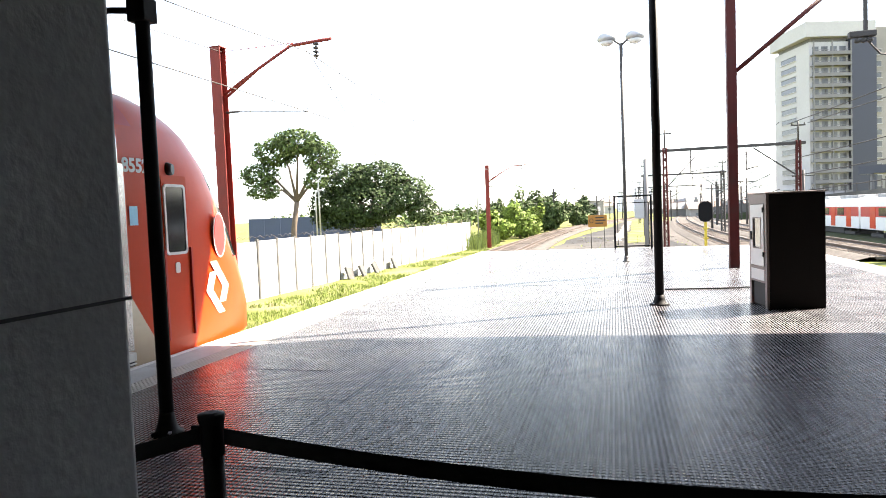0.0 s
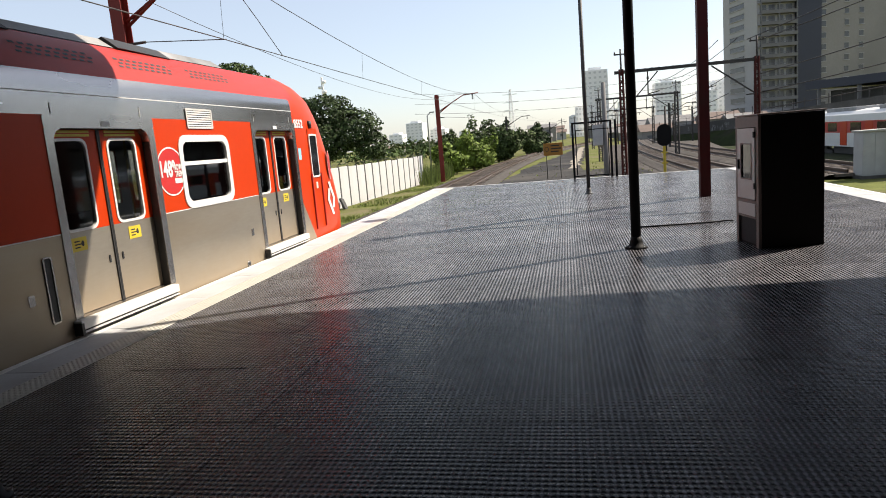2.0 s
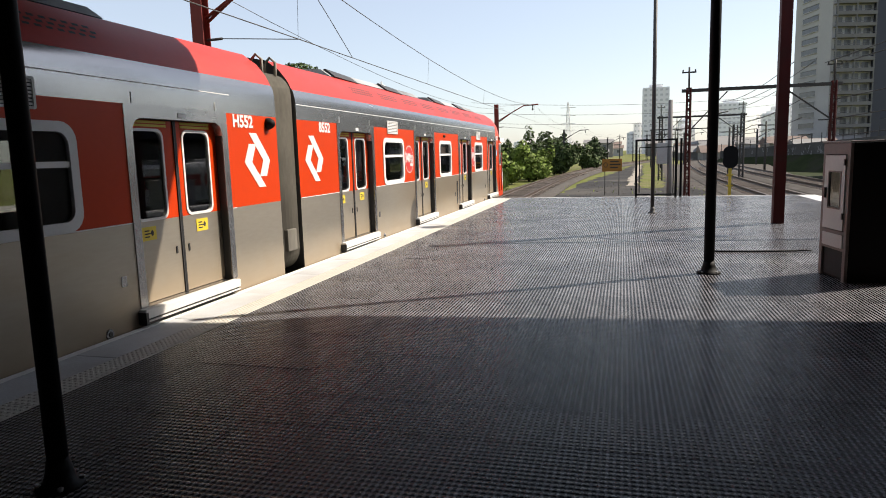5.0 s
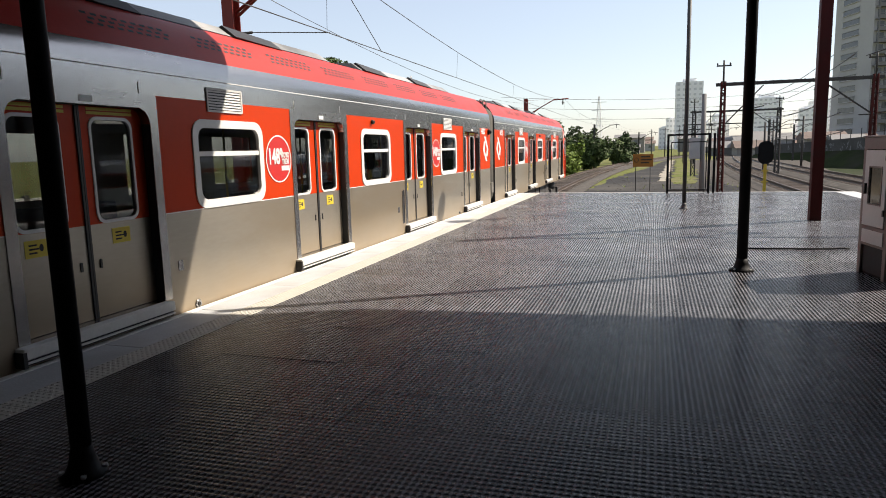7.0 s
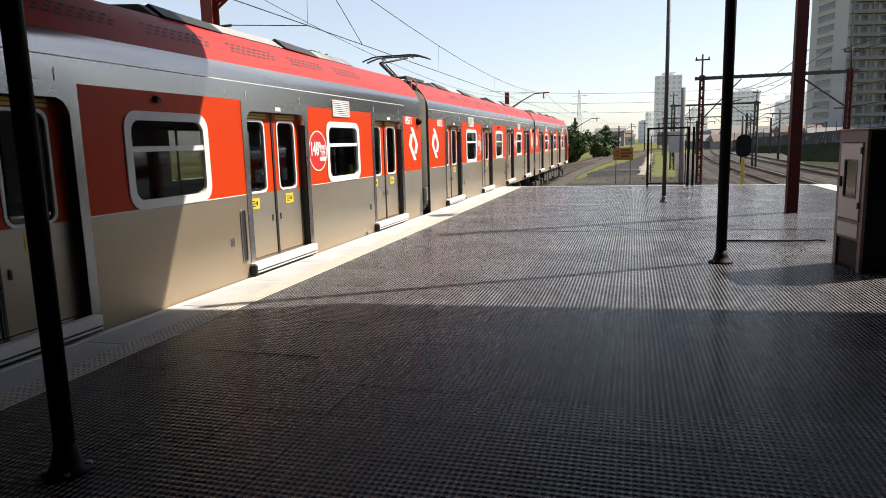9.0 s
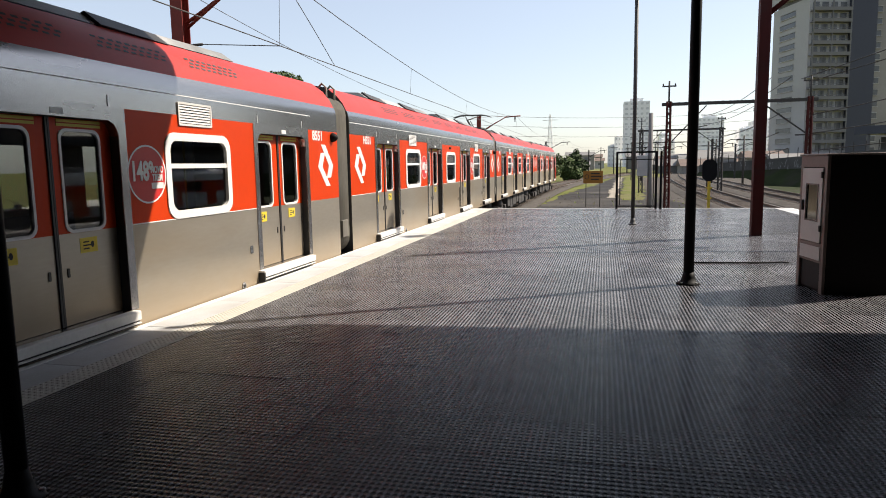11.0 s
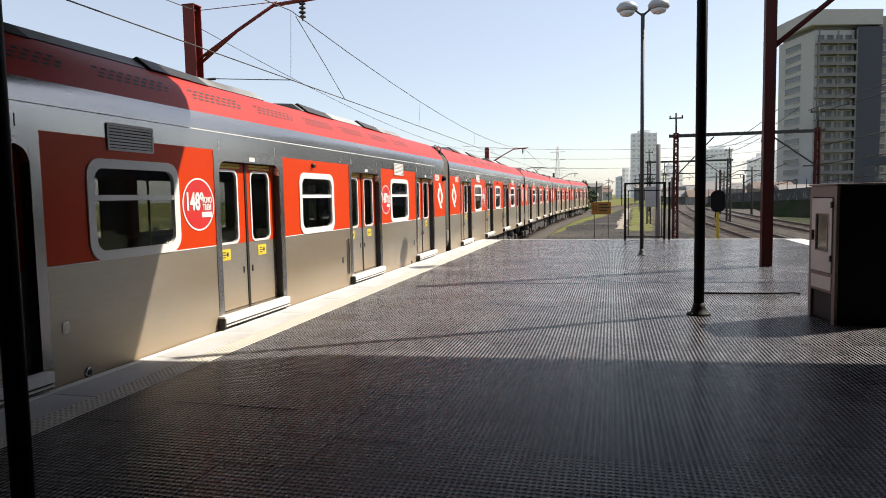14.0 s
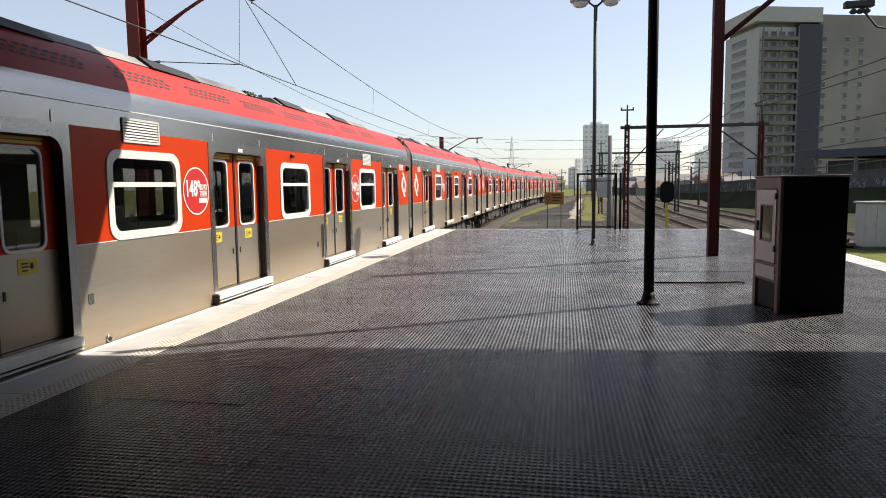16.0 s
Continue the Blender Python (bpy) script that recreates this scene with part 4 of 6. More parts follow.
def m_nose():
    """The driving cab: side, roof and raked front as one shell."""
    bm = bm_new()
    prof = [(1.0, -0.04), (1.0, 0.3), (1.0, 0.62), (1.0, 0.995), (1.0, 1.4), (1.0, 1.75), (1.0, 2.09), (0.99, 2.25), (0.965, 2.5), (0.92, 2.63), (0.84, 2.78), (0.70, 2.92), (0.42, 3.0), (0.0, 3.03)]
    tip = lambda z: np.interp(z, (-0.04, 0.06, 0.47, 1.24, 1.94, 2.36, 2.64, 2.9, 3.03), (18.18, 18.24, 18.20, 17.86, 17.40, 17.04, 16.70, 16.32, 16.0))
    n = 10
    loops = []
    for i in range(n + 1):
        f = i / n
        row = []
        for w, z in prof:
            u1 = float(tip(z))
            ang = f * math.pi / 2
            u = 15.14 + (u1 - 15.14) * math.sin(ang) ** 0.9
            x = HALF * w * max(0.0, math.cos(ang)) ** 0.3 if i < n else 0.0
            row.append((x, u, z))
        loops.append(row)
    for s in (1, -1):
        vs = [[bm.verts.new((s * x, y, z)) for x, y, z in row] for row in loops]
        for i in range(n):
            for k in range(len(prof) - 1):
                pts = (vs[i][k], vs[i + 1][k], vs[i + 1][k + 1], vs[i][k + 1])
                f = bm.faces.new(pts)
                f.smooth = True
                zc, yc = (prof[k][1] + prof[k + 1][1]) / 2, (loops[i][k][1] + loops[i + 1][k][1]) / 2
                f.material_index = 0
                if 0.9 < zc < 2.4 and i >= n - 4:
                    f.material_index = 1
                if zc > 2.5 and yc < 15.36:
                    f.material_index = 2
    bmesh.ops.remove_doubles(bm, verts=bm.verts, dist=1e-4)
    return to_mesh("cab_shell", bm, [M["red"], M["glass"], M["roof_red"]])


def m_cab_side():
    """Steel wedge panel, cab door and rails on the cab side."""
    bm = bm_new()
    slab(bm, [(15.15, -0.03), (15.74, -0.03), (15.15, 0.86)], HALF - 0.02, HALF + 0.004, 0)
    return to_mesh("cab_wedge_panel", bm, M["steel_low"])


def m_cab_door():
    bm = bm_new()
    slab(bm, rrect(0, 0.44, 0, 1.85, 0.03, 3), 0.0, 0.006, 0)
    for y in (-0.03, 0.44):
        slab(bm, [(y, 0.0), (y + 0.03, 0.0), (y + 0.03, 1.02), (y, 1.02)], 0.0, 0.03, 1)
    slab(bm, rrect(0.17, 0.25, 0.74, 0.86, 0.02, 3), 0.006, 0.012, 2)
    frame_ring(bm, 0.02, 0.40, 0.95, 1.75, 0.03, 0.05, 0.0, 0.02, 2)
    return to_mesh("cab_door", bm, [M["red"], M["roof_red"], M["white"]])


def build_pantograph(parent):
    bm = bm_new()
    base_y, z0 = 1.75, 3.12
    for x in (-0.55, 0.55):
        beam(bm, (x, base_y - 0.7, z0), (x, base_y + 0.7, z0), 0.06, 0.06)
        for y in (-0.6, 0.6):
            tube(bm, [(x, base_y + y, 2.98), (x, base_y + y, z0)], 0.05, 8)
    beam(bm, (-0.55, base_y - 0.6, z0), (0.55, base_y - 0.6, z0), 0.06, 0.06)
    beam(bm, (-0.55, base_y + 0.6, z0), (0.55, base_y + 0.6, z0), 0.06, 0.06)
    knee = (0, base_y - 0.85, 3.45)
    tube(bm, [(0, base_y + 0.45, z0), knee], 0.04, 8)
    tube(bm, [(0.12, base_y + 0.3, z0), (0.12, base_y - 0.8, 3.42)], 0.018, 6)
    for x in (-0.3, 0.3):
        tube(bm, [knee, (x, base_y + 0.25, 3.68)], 0.024, 6)
    for y in (0.12, 0.42):
        pts = [(x, base_y + y, 3.74 - 0.22 * max(0, abs(x) - 0.5) ** 1.3 * 1.8) for x in np.linspace(-0.86, 0.86, 13)]
        tube(bm, pts, 0.02, 6)
    for x in (-0.4, 0.4):
        tube(bm, [(x, base_y + 0.1, 3.7), (x, base_y + 0.44, 3.7)], 0.016, 6)
    part("pantograph", bm, M["under"], parent, "raised dark pantograph touching the contact wire")


def build_car(number, lead=False, pantograph=False):
    name = "driving_car" if lead else "train_car"
    car = thing(name, ("red and silver driving carriage with raked red cab, rolling past" if lead else "red and silver commuter train carriage rolling past the platform"), "train carriage", "carriages of the passing train")
    length = 15.17 if lead else CAR_BODY
    doors = LEAD_DOORS if lead else DOORS
    body = part("body", body_mesh(length, doors), None, car, "stainless steel sides with an orange-red band")
    part("lining", m_lining(length, doors), None, car, "cream interior panels")
    for d0, d1 in zip(doors, doors[1:]):
        part("bench", cached("bench", m_bench), None, car, "blue-grey bench along the far wall", at=(0, d0 + 1.8, 0))
    for d in doors:
        for y in (d + 0.05, d + 1.66):
            part("grab_pole", cached("grab_pole", lambda: (lambda b: (tube(b, [(0, 0, 0.121), (0, 0, 2.159)], 0.018, 8), to_mesh("grab_pole", b, M["yellow_paint"]))[1])(bm_new())), None, car, at=(-0.75, y, 0))
    for y0, y1, z0, z1 in far_openings(doors):
        part("far_pane", m_pane(0, round(y1 - y0, 3), 0, round(z1 - z0, 3), 0.02), None, car, at=(-HALF + 0.01, y0, z0))
    part("roof_cove", sheet_mesh("roof_cove", COVE, 0.0, length, "roof_red"), None, car, "crimson curved roof edge")
    part("roof_top", sheet_mesh("roof_top", TOP, 0.0, length, "roof_grey"), None, car)
    part("roof_duct", cached("gear", m_roof_gear), None, car, "grey roof duct with lifted dark hatches")
    tagged(part("perforated_panel", cached("holes", m_holes), None, car), kind="stuff")
    part("seam_strip", cached(("strips", lead), lambda: m_strips(doors)), None, car)
    part("underframe", cached("under", m_under), None, car)
    for y in (2.7, 13.5):
        bogie = part("bogie", cached("bogie", m_bogie), None, car, at=(0, y, 0))
        for x in (-0.78, 0.78):
            for dy in (-1.05, 1.05):
                w = part("wheel", cached("wheel", m_wheel), None, bogie, at=(x, dy, -0.4))
    for d in doors:
        part("door_surround", cached("surround", m_surround), None, car, at=(0, d + 0.13, 0))
        part("door_step", cached("step", m_step), None, car, "white edged door step", at=(0, d, 0))
        for k, flip in ((0, False), (1, True)):
            leaf = part("door_leaf", cached(("leaf", flip), lambda: m_leaf(flip)), None, car, "red over steel sliding door leaf with tall window", at=(HALF - 0.095, d + 0.13 + 0.73 * k - 0.005, 0.175))
            part("door_pane", m_pane(0.085 if not flip else 0.132, 0.52 if not flip else 0.567, 0.825, 1.68, 0.07), None, leaf, at=(-0.012, 0, 0))
            part("warning_sticker", cached("sticker", m_sticker), None, leaf, "yellow warning sticker", at=(0.001, 0.14 if not flip else 0.27, 0.62))
        bm_key = cached("lamp_label", lambda: (lambda b: (slab(b, [(0, 0), (0.13, 0), (0.13, 0.05), (0, 0.05)], 0, 0.004), to_mesh("door_label", b, M["white"]))[1])(bm_new()))
        part("door_label", bm_key, None, car, at=(HALF + 0.009, d + 0.8, 1.99))
    for a, b in WINDOWS:
        def build_frame(a=a, b=b):
            bm = bm_new()
            frame_ring(bm, 0, b - a, 0, WIN_Z[1] - WIN_Z[0], 0.085, 0.16, HALF - 0.005, HALF + 0.012)
            slab(bm, [(0.07, 0.535), (b - a - 0.07, 0.535), (b - a - 0.07, 0.585), (0.07, 0.585)], HALF - 0.03, HALF + 0.004)
            return to_mesh("window_frame", bm, M["white"])
        fr = part("window_frame", cached(("wf", round(b - a, 2)), build_frame), None, car, "rounded white window frame", at=(0, a, WIN_Z[0]))
        part("window_pane", m_pane(0.05, round(b - a - 0.05, 3), 0.05, WIN_Z[1] - WIN_Z[0] - 0.05, 0.1), None, fr, "dark tinted pane", at=(HALF - 0.02, 0, 0))
    for a, b in VENTS:
        part("vent_grille", cached("vent", m_vent), None, car, "louvred steel vent grille", at=(HALF + 0.001, a, 1.98))
    for y in (BADGES[0], 11.39 if lead else BADGES[1]):
        badge = part("anniversary_badge", cached("badge", m_badge), None, car, "red disc with white rim and lettering", at=(HALF + 0.001, y, 1.47))
        def lettering():
            bm = bm_new()
            for txt, size, yy, zz in (("148º", 0.26, -0.08, -0.055), ("NOVO", 0.095, 0.145, 0.015), ("TREM", 0.095, 0.145, -0.065)):
                me = text_mesh(txt, size, M["white"])
                me.transform(Matrix.Diagonal((0.68, 1, 1, 1)))
                me = to_side(me, yy, zz, 0.006)
                bm.from_mesh(me)
            slab(bm, [(0.05, -0.145), (0.235, -0.145), (0.235, -0.085), (0.05, -0.085)], 0.004, 0.006)
            me = bpy.data.meshes.new("lettering")
            bm.to_mesh(me)
            bm.free()
            me.materials.append(M["white"])
            return me
        part("lettering", cached("badge_text", lettering), None, badge, "white lettering 148º NOVO TREM")
    part("emblem", cached("logo", m_logo), None, car, "white angular double-chevron emblem", at=(HALF + 0.001, 0.50, 1.54))
    part("fleet_number", to_side(text_mesh(number, 0.2, M["white"], 0.0015), 0.90, 1.94, HALF + 0.003), None, car, "white fleet number " + number)
    for y in (3.1, 9.0, 13.2):
        bm = cached(("service_plate", 0), lambda: (lambda b: (slab(b, rrect(0, 0.07, 0, 0.1, 0.01, 2), 0, 0.005), to_mesh("service_plate", b, M["steel"]))[1])(bm_new()))
        part("service_plate", bm, None, car, at=(HALF + 0.001, y, 0.42))
    slot = cached("slot", lambda: (lambda b: (frame_ring(b, 0, 0.11, 0, 0.62, 0.016, 0.03, 0.0, 0.01, 0), slab(b, rrect(0.015, 0.095, 0.015, 0.605, 0.02, 2), -0.002, 0.002, 1), to_mesh("emergency_slot", b, [M["steel"], M["black"]]))[2])(bm_new()))
    part("emergency_slot", slot, None, car, "narrow dark recessed release slot", at=(HALF + 0.001, 9.22, 0.2))
    sock = cached("socket", lambda: (lambda b: (tube(b, [(0, 0, 0), (0.012, 0, 0)], (0.05, 0.042), 14, mi=0), tube(b, [(0.008, 0, 0), (0.02, 0, 0)], (0.026, 0.02), 12, mi=1), to_mesh("jack_socket", b, [M["steel"], M["black"]]))[2])(bm_new()))
    for y in (3.35, 13.0):
        part("jack_socket", sock, None, car, at=(HALF + 0.001, y, 0.035))
    cam_dot = cached("dot", lambda: (lambda b: (tube(b, [(0, 0, 0), (0.05, 0, -0.02)], (0.035, 0.03), 10), to_mesh("side_camera", b, M["black"]))[1])(bm_new()))
    part("side_camera", cam_dot, None, car, at=(HALF, 7.95, 2.02))
    if lead:
        part("cab_shell", cached("nose", m_nose), None, car, "raked orange-red cab with dark windscreen")
        part("cab_wedge_panel", cached("wedge", m_cab_side), None, car)
        cd = part("cab_door", cached("cab_door", m_cab_door), None, car, "narrow red cab door with tall window", at=(HALF - 0.012, 15.82, 0.16))
        part("cab_window", m_pane(0.04, 0.38, 0.98, 1.72, 0.04, "glass"), None, cd, at=(0.012, 0, 0))
        part("fleet_number", to_side(text_mesh(number, 0.2, M["white"], 0.0015), 15.42, 2.02, HALF + 0.004), None, car)
        bm = bm_new()
        slab(bm, [(0, 0), (0.12, 0), (0.12, 0.2), (0, 0.2)], 0, 0.004)
        part("access_sticker", bm, M["blue"], car, "pale blue access sticker", at=(HALF + 0.002, 15.29, 1.46))
        em = part("emblem", cached("logo", m_logo), None, car, at=(1.35, 16.88, 0.64))
        em.rotation_euler = (0, 0, radians(7))
        bd = part("anniversary_badge", cached("badge", m_badge), None, car, at=(1.31, 17.04, 1.3))
        bd.rotation_euler, bd.scale = (0, 0, radians(14)), (1, 0.75, 1)
        bm = bm_new()
        tube(bm, [(0, 0, 0), (0.06, 0.02, 0)], (0.085, 0.06), 14)
        part("marker_lamp", bm, M["black"], car, "dark round marker lamp", at=(HALF - 0.05, 16.0, 2.08))
    else:
        part("emblem", cached("logo", m_logo), None, car, at=(HALF + 0.001, 15.70, 1.54))
        dome = cached("dome", lambda: (lambda b: (tube(b, [(0, 0, 0), (0.03, 0, 0), (0.075, 0, -0.01), (0.1, 0, -0.02)], (0.075, 0.075, 0.055, 0.02), 14), to_mesh("dome_camera", b, M["pole_black"]))[1])(bm_new()))
        part("dome_camera", dome, None, car, "black dome camera", at=(HALF, 16.0, 2.0))
        part("fleet_number", to_side(text_mesh(number, 0.2, M["white"], 0.0015), 15.42, 1.94, HALF + 0.003), None, car)
    part("gangway_bellows", cached("bellows", m_bellows), None, car, "dusty grey gangway bellows with jumper cables")
    if pantograph:
        build_pantograph(car)
    return car


# ---- things on and around the platform ----
def round_pole(name, x, y, h, r, mat, label, category="pole", flare=True, top=None, group=""):
    ob = thing(name, label, category, group, (x, y, 0))
    bm = bm_new()
    tube(bm, [(0, 0, 0), (0, 0, h)], r, 14)
    part("shaft", bm, M[mat], ob)
    if flare:
        bm = bm_new()
        lathe(bm, (0, 0, 0), ((r * 2.3, 0), (r * 2.3, 0.015), (r * 1.6, 0.03), (r * 1.25, 0.09), (r * 1.02, 0.15)), 14)
        part("base_flange", bm, M[mat], ob)
        bm = bm_new()
        for k in range(4):
            a = math.pi / 4 + k * math.pi / 2
            lathe(bm, (r * 1.95 * math.cos(a), r * 1.95 * math.sin(a), 0.012), ((0.014, 0), (0.014, 0.02)), 6)
        tagged(part("bolts", bm, M["galv"], ob), kind="stuff")
    return ob


def build_poles():
    p = round_pole("canopy_post", -2.656, 2.372, CANOPY, 0.048, "pole_black", "slim black canopy post with flared foot", "post", group="black posts")
    bm = bm_new()
    tube(bm, [(0, 0, 2.9), (-0.3, 0.05, 2.95), (-0.45, 0.06, 2.96)], 0.022, 6)
    box(bm, -0.07, 0.07, -0.07, 0.07, 2.82, 2.98, bevel=0.01)
    part("bracket", bm, M["pole_black"], p)
    round_pole("canopy_post", 1.008, 8.595, CANOPY + 1.0, 0.062, "pole_black", "black canopy post standing in the sun", "post", group="black posts")
    lp = round_pole("street_lamp", 0.676, 16.759, 5.75, 0.045, "lamp_grey", "tall grey platform lamp with two bowl heads", "street lamp")
    for s in (-1, 1):
        bm = bm_new()
        tube(bm, [(0, 0, 5.7), (s * 0.15, 0, 5.82), (s * 0.36, 0, 5.88)], 0.025, 8)
        arm = part("arm", bm, M["lamp_grey"], lp)
        bm = bm_new()
        lathe(bm, (s * 0.36, 0, 5.80), ((0.15, 0.0), (0.24, 0.05), (0.25, 0.13), (0.19, 0.21), (0.06, 0.26)), 16)
        head = part("lamp_head", bm, M["galv"], lp)
        bm = bm_new()
        lathe(bm, (s * 0.36, 0, 5.74), ((0.05, -0.03), (0.14, 0.0), (0.2, 0.075)), 16)
        part("bowl", bm, M["lamp_glass"], head)
    # red square mast with a bracket over the far track
    m = thing("catenary_mast", "rust-red square catenary mast on the platform", "mast", "red masts", (2.976, 14.443, 0))
    bm = bm_new()
    box(bm, -0.085, 0.085, -0.1, -0.085, 0, 7.2)
    box(bm, -0.085, 0.085, 0.085, 0.1, 0, 7.2)
    box(bm, -0.1, -0.085, -0.1, 0.1, 0, 7.2)
    box(bm, 0.085, 0.1, -0.1, 0.1, 0, 7.2)
    part("column", bm, M["mast_red_shaded"], m)
    bm = bm_new()
    lean = lambda x: 0.155 * x
    tube(bm, [(0.1, 0, 4.35), (2.5, lean(2.5), 6.3)], 0.05, 8)
    beam(bm, (0.1, 0, 6.36), (6.9, lean(6.9), 6.36), 0.09, 0.11)
    part("bracket_arm", bm, M["mast_red_shaded"], m)
    bm = bm_new()
    beam(bm, (2.78, lean(2.78), 4.85), (2.78, lean(2.78), 6.31), 0.07, 0.07)
    box(bm, 2.45, 2.98, lean(2.78) - 0.08, lean(2.78) + 0.08, 4.92, 5.05, bevel=0.02)
    tube(bm, [(2.8, lean(2.78), 4.86), (3.1, lean(2.78) + 0.1, 4.55), (3.5, lean(2.78) + 0.2, 4.5)], 0.02, 6)
    for k in range(3):
        lathe(bm, (2.62 + 0.12 * k, lean(2.78), 4.80), ((0.03, 0), (0.07, 0.03), (0.07, 0.06), (0.03, 0.1)), 10)
    part("insulator_hanger", bm, M["under"], m, "dark insulator hanger")


def build_cabinet():
    cab = thing("equipment_cabinet", "tall dark brown steel cabinet with a pale glazed door", "cabinet", at=(2.36, 8.10, 0), rz=8.0)
    W2, D2, H2 = 0.745, 0.66, 1.55
    bm = bm_new()
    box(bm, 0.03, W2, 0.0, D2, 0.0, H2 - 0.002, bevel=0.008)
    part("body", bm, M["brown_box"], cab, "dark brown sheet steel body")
    bm = bm_new()
    box(bm, -0.02, W2 + 0.015, -0.02, D2 + 0.02, H2, H2 + 0.02, bevel=0.006)
    part("roof", bm, M["box_frame"], cab)
    # side that carries the door: faces -x
    bm = bm_new()
    for y0, y1 in ((0.0, 0.07), (D2 - 0.07, D2)):
        box(bm, -0.005, 0.028, y0, y1, 0, H2 - 0.004)
    box(bm, -0.005, 0.028, 0.07, D2 - 0.07, H2 - 0.13, H2 - 0.004)
    box(bm, -0.005, 0.028, 0.07, D2 - 0.07, 0.52, 0.56)
    box(bm, -0.002, 0.028, 0.07, D2 - 0.07, 0.34, 0.37)
    part("door_frame", bm, M["box_frame"], cab, "weathered brown steel frame")
    bm = bm_new()
    box(bm, -0.012, 0.026, 0.08, D2 - 0.08, 0.37, 0.52, bevel=0.004)
    part("lower_panel", bm, M["box_door"], cab)
    bm = bm_new()
    z0, z1 = 0.57, H2 - 0.14
    y0, y1 = 0.08, D2 - 0.08
    for a, b, c, d in ((y0, y1, z0, 0.82), (y0, y1, 1.22, z1), (y0, y0 + 0.1, 0.82, 1.22), (y1 - 0.12, y1, 0.82, 1.22)):
        box(bm, -0.016, 0.02, a, b, c, d)
    door = part("door", bm, M["box_door"], cab, "pale grey door with a small window")
    bm = bm_new()
    box(bm, -0.008, 0.0, y0 + 0.1, y1 - 0.12, 0.82, 1.22)
    part("pane", bm, M["glass"], door)
    bm = bm_new()
    for a, b, c, d in ((y0 + 0.085, y1 - 0.105, 0.805, 0.82), (y0 + 0.085, y1 - 0.105, 1.22, 1.235), (y0 + 0.085, y0 + 0.1, 0.82, 1.22), (y1 - 0.12, y1 - 0.105, 0.82, 1.22)):
        box(bm, -0.022, -0.012, a, b, c, d)
    part("window_trim", bm, M["box_frame"], door)
    bm = bm_new()
    box(bm, -0.04, -0.014, y1 - 0.07, y1 - 0.045, 0.92, 1.04, bevel=0.005)
    part("handle", bm, M["black"], door, "small black lever handle")
    bm = bm_new()
    for z in (0.7, 1.3):
        bm = bm_new()
        box(bm, -0.03, -0.012, y0 - 0.01, y0 + 0.02, z, z + 0.07, bevel=0.004)
        part("hinge", bm, M["black"], door)
    bm = bm_new()
    # flat black panel painted as the shade of a recess under the door
    box(bm, 0.022, 0.034, 0.075, D2 - 0.075, 0.03, 0.335)
    part("foot_shade_panel", bm, M["print_shade_dark"], cab, "dark panel standing in for the shaded recess under the door")


def build_barrier():
    """Belt barrier and concrete pillar beside the camera's first place."""
    bm = bm_new()
    box(bm, -1.66, -0.77, -0.75, -0.15, 0.0, CANOPY - 0.01, bevel=0.02)
    pil = structure("pillar", bm, M["concrete"], "grey cast concrete pillar with a day joint", "pillar")
    bm = bm_new()
    box(bm, -1.665, -0.765, -0.755, -0.145, 1.265, 1.273)
    part("day_joint", bm, M["wall_dark"], pil)
    posts = []
    for x, y in ((-0.80, 0.2), (1.62, 0.08)):
        p = thing("barrier_post", "black belt barrier post", "barrier post", "barrier posts", (x, y, 0))
        bm = bm_new()
        lathe(bm, (0, 0, 0), ((0.17, 0), (0.17, 0.015), (0.12, 0.035), (0.03, 0.045)), 20)
        part("base", bm, M["pole_black"], p)
        bm = bm_new()
        tube(bm, [(0, 0, 0.03), (0, 0, 0.77)], 0.032, 14)
        part("shaft", bm, M["pole_black"], p)
        bm = bm_new()
        lathe(bm, (0, 0, 0.745), ((0.036, 0), (0.036, 0.1), (0.04, 0.105), (0.04, 0.125), (0.02, 0.13)), 16)
        part("belt_head", bm, M["pole_black"], p)
    for (x0, y0), (x1, y1) in (((-0.76, 0.2), (1.58, 0.08)), ((-1.08, -0.148), (-0.84, 0.2))):
        bm = bm_new()
        n = 16
        prev = None
        for i in range(n + 1):
            f = i / n
            x, y = x0 + (x1 - x0) * f, y0 + (y1 - y0) * f
            z = 0.802 - 0.065 * (x1 - x0) / 2.4 * 4 * f * (1 - f)
            row = [bm.verts.new((x, y + dy, z + dz)) for dy, dz in ((-0.001, -0.025), (-0.001, 0.025), (0.001, 0.025), (0.001, -0.025))]
            if prev:
                for k in range(4):
                    bm.faces.new((prev[k], prev[(k + 1) % 4], row[(k + 1) % 4], row[k]))
            prev = row
        ob = part("barrier_belt", bm, M["belt"])
        tagged(ob, "black webbing belt stretched between barrier posts", "barrier belt", "barrier belts")
        bm = bm_new()
        box(bm, x1 - 0.03, x1 + 0.005, y1 - 0.006, y1 + 0.006, 0.772, 0.832, bevel=0.002)
        part("belt_clip", bm, M["pole_black"], ob)


def build_floor_line():
    """Black tube added behind the post to draw a dark line, one end bent."""
    bm = bm_new()
    tube(bm, [(1.20, 10.36, 0.014), (1.6, 10.38, 0.014), (2.1, 10.43, 0.014), (2.42, 10.47, 0.016), (2.52, 10.52, 0.02), (2.62, 10.49, 0.014)], 0.013, 6)
    tagged(part("floor_dark_line", bm, M["pole_black"]), "thin black line laid on the rubber plates", "cable")


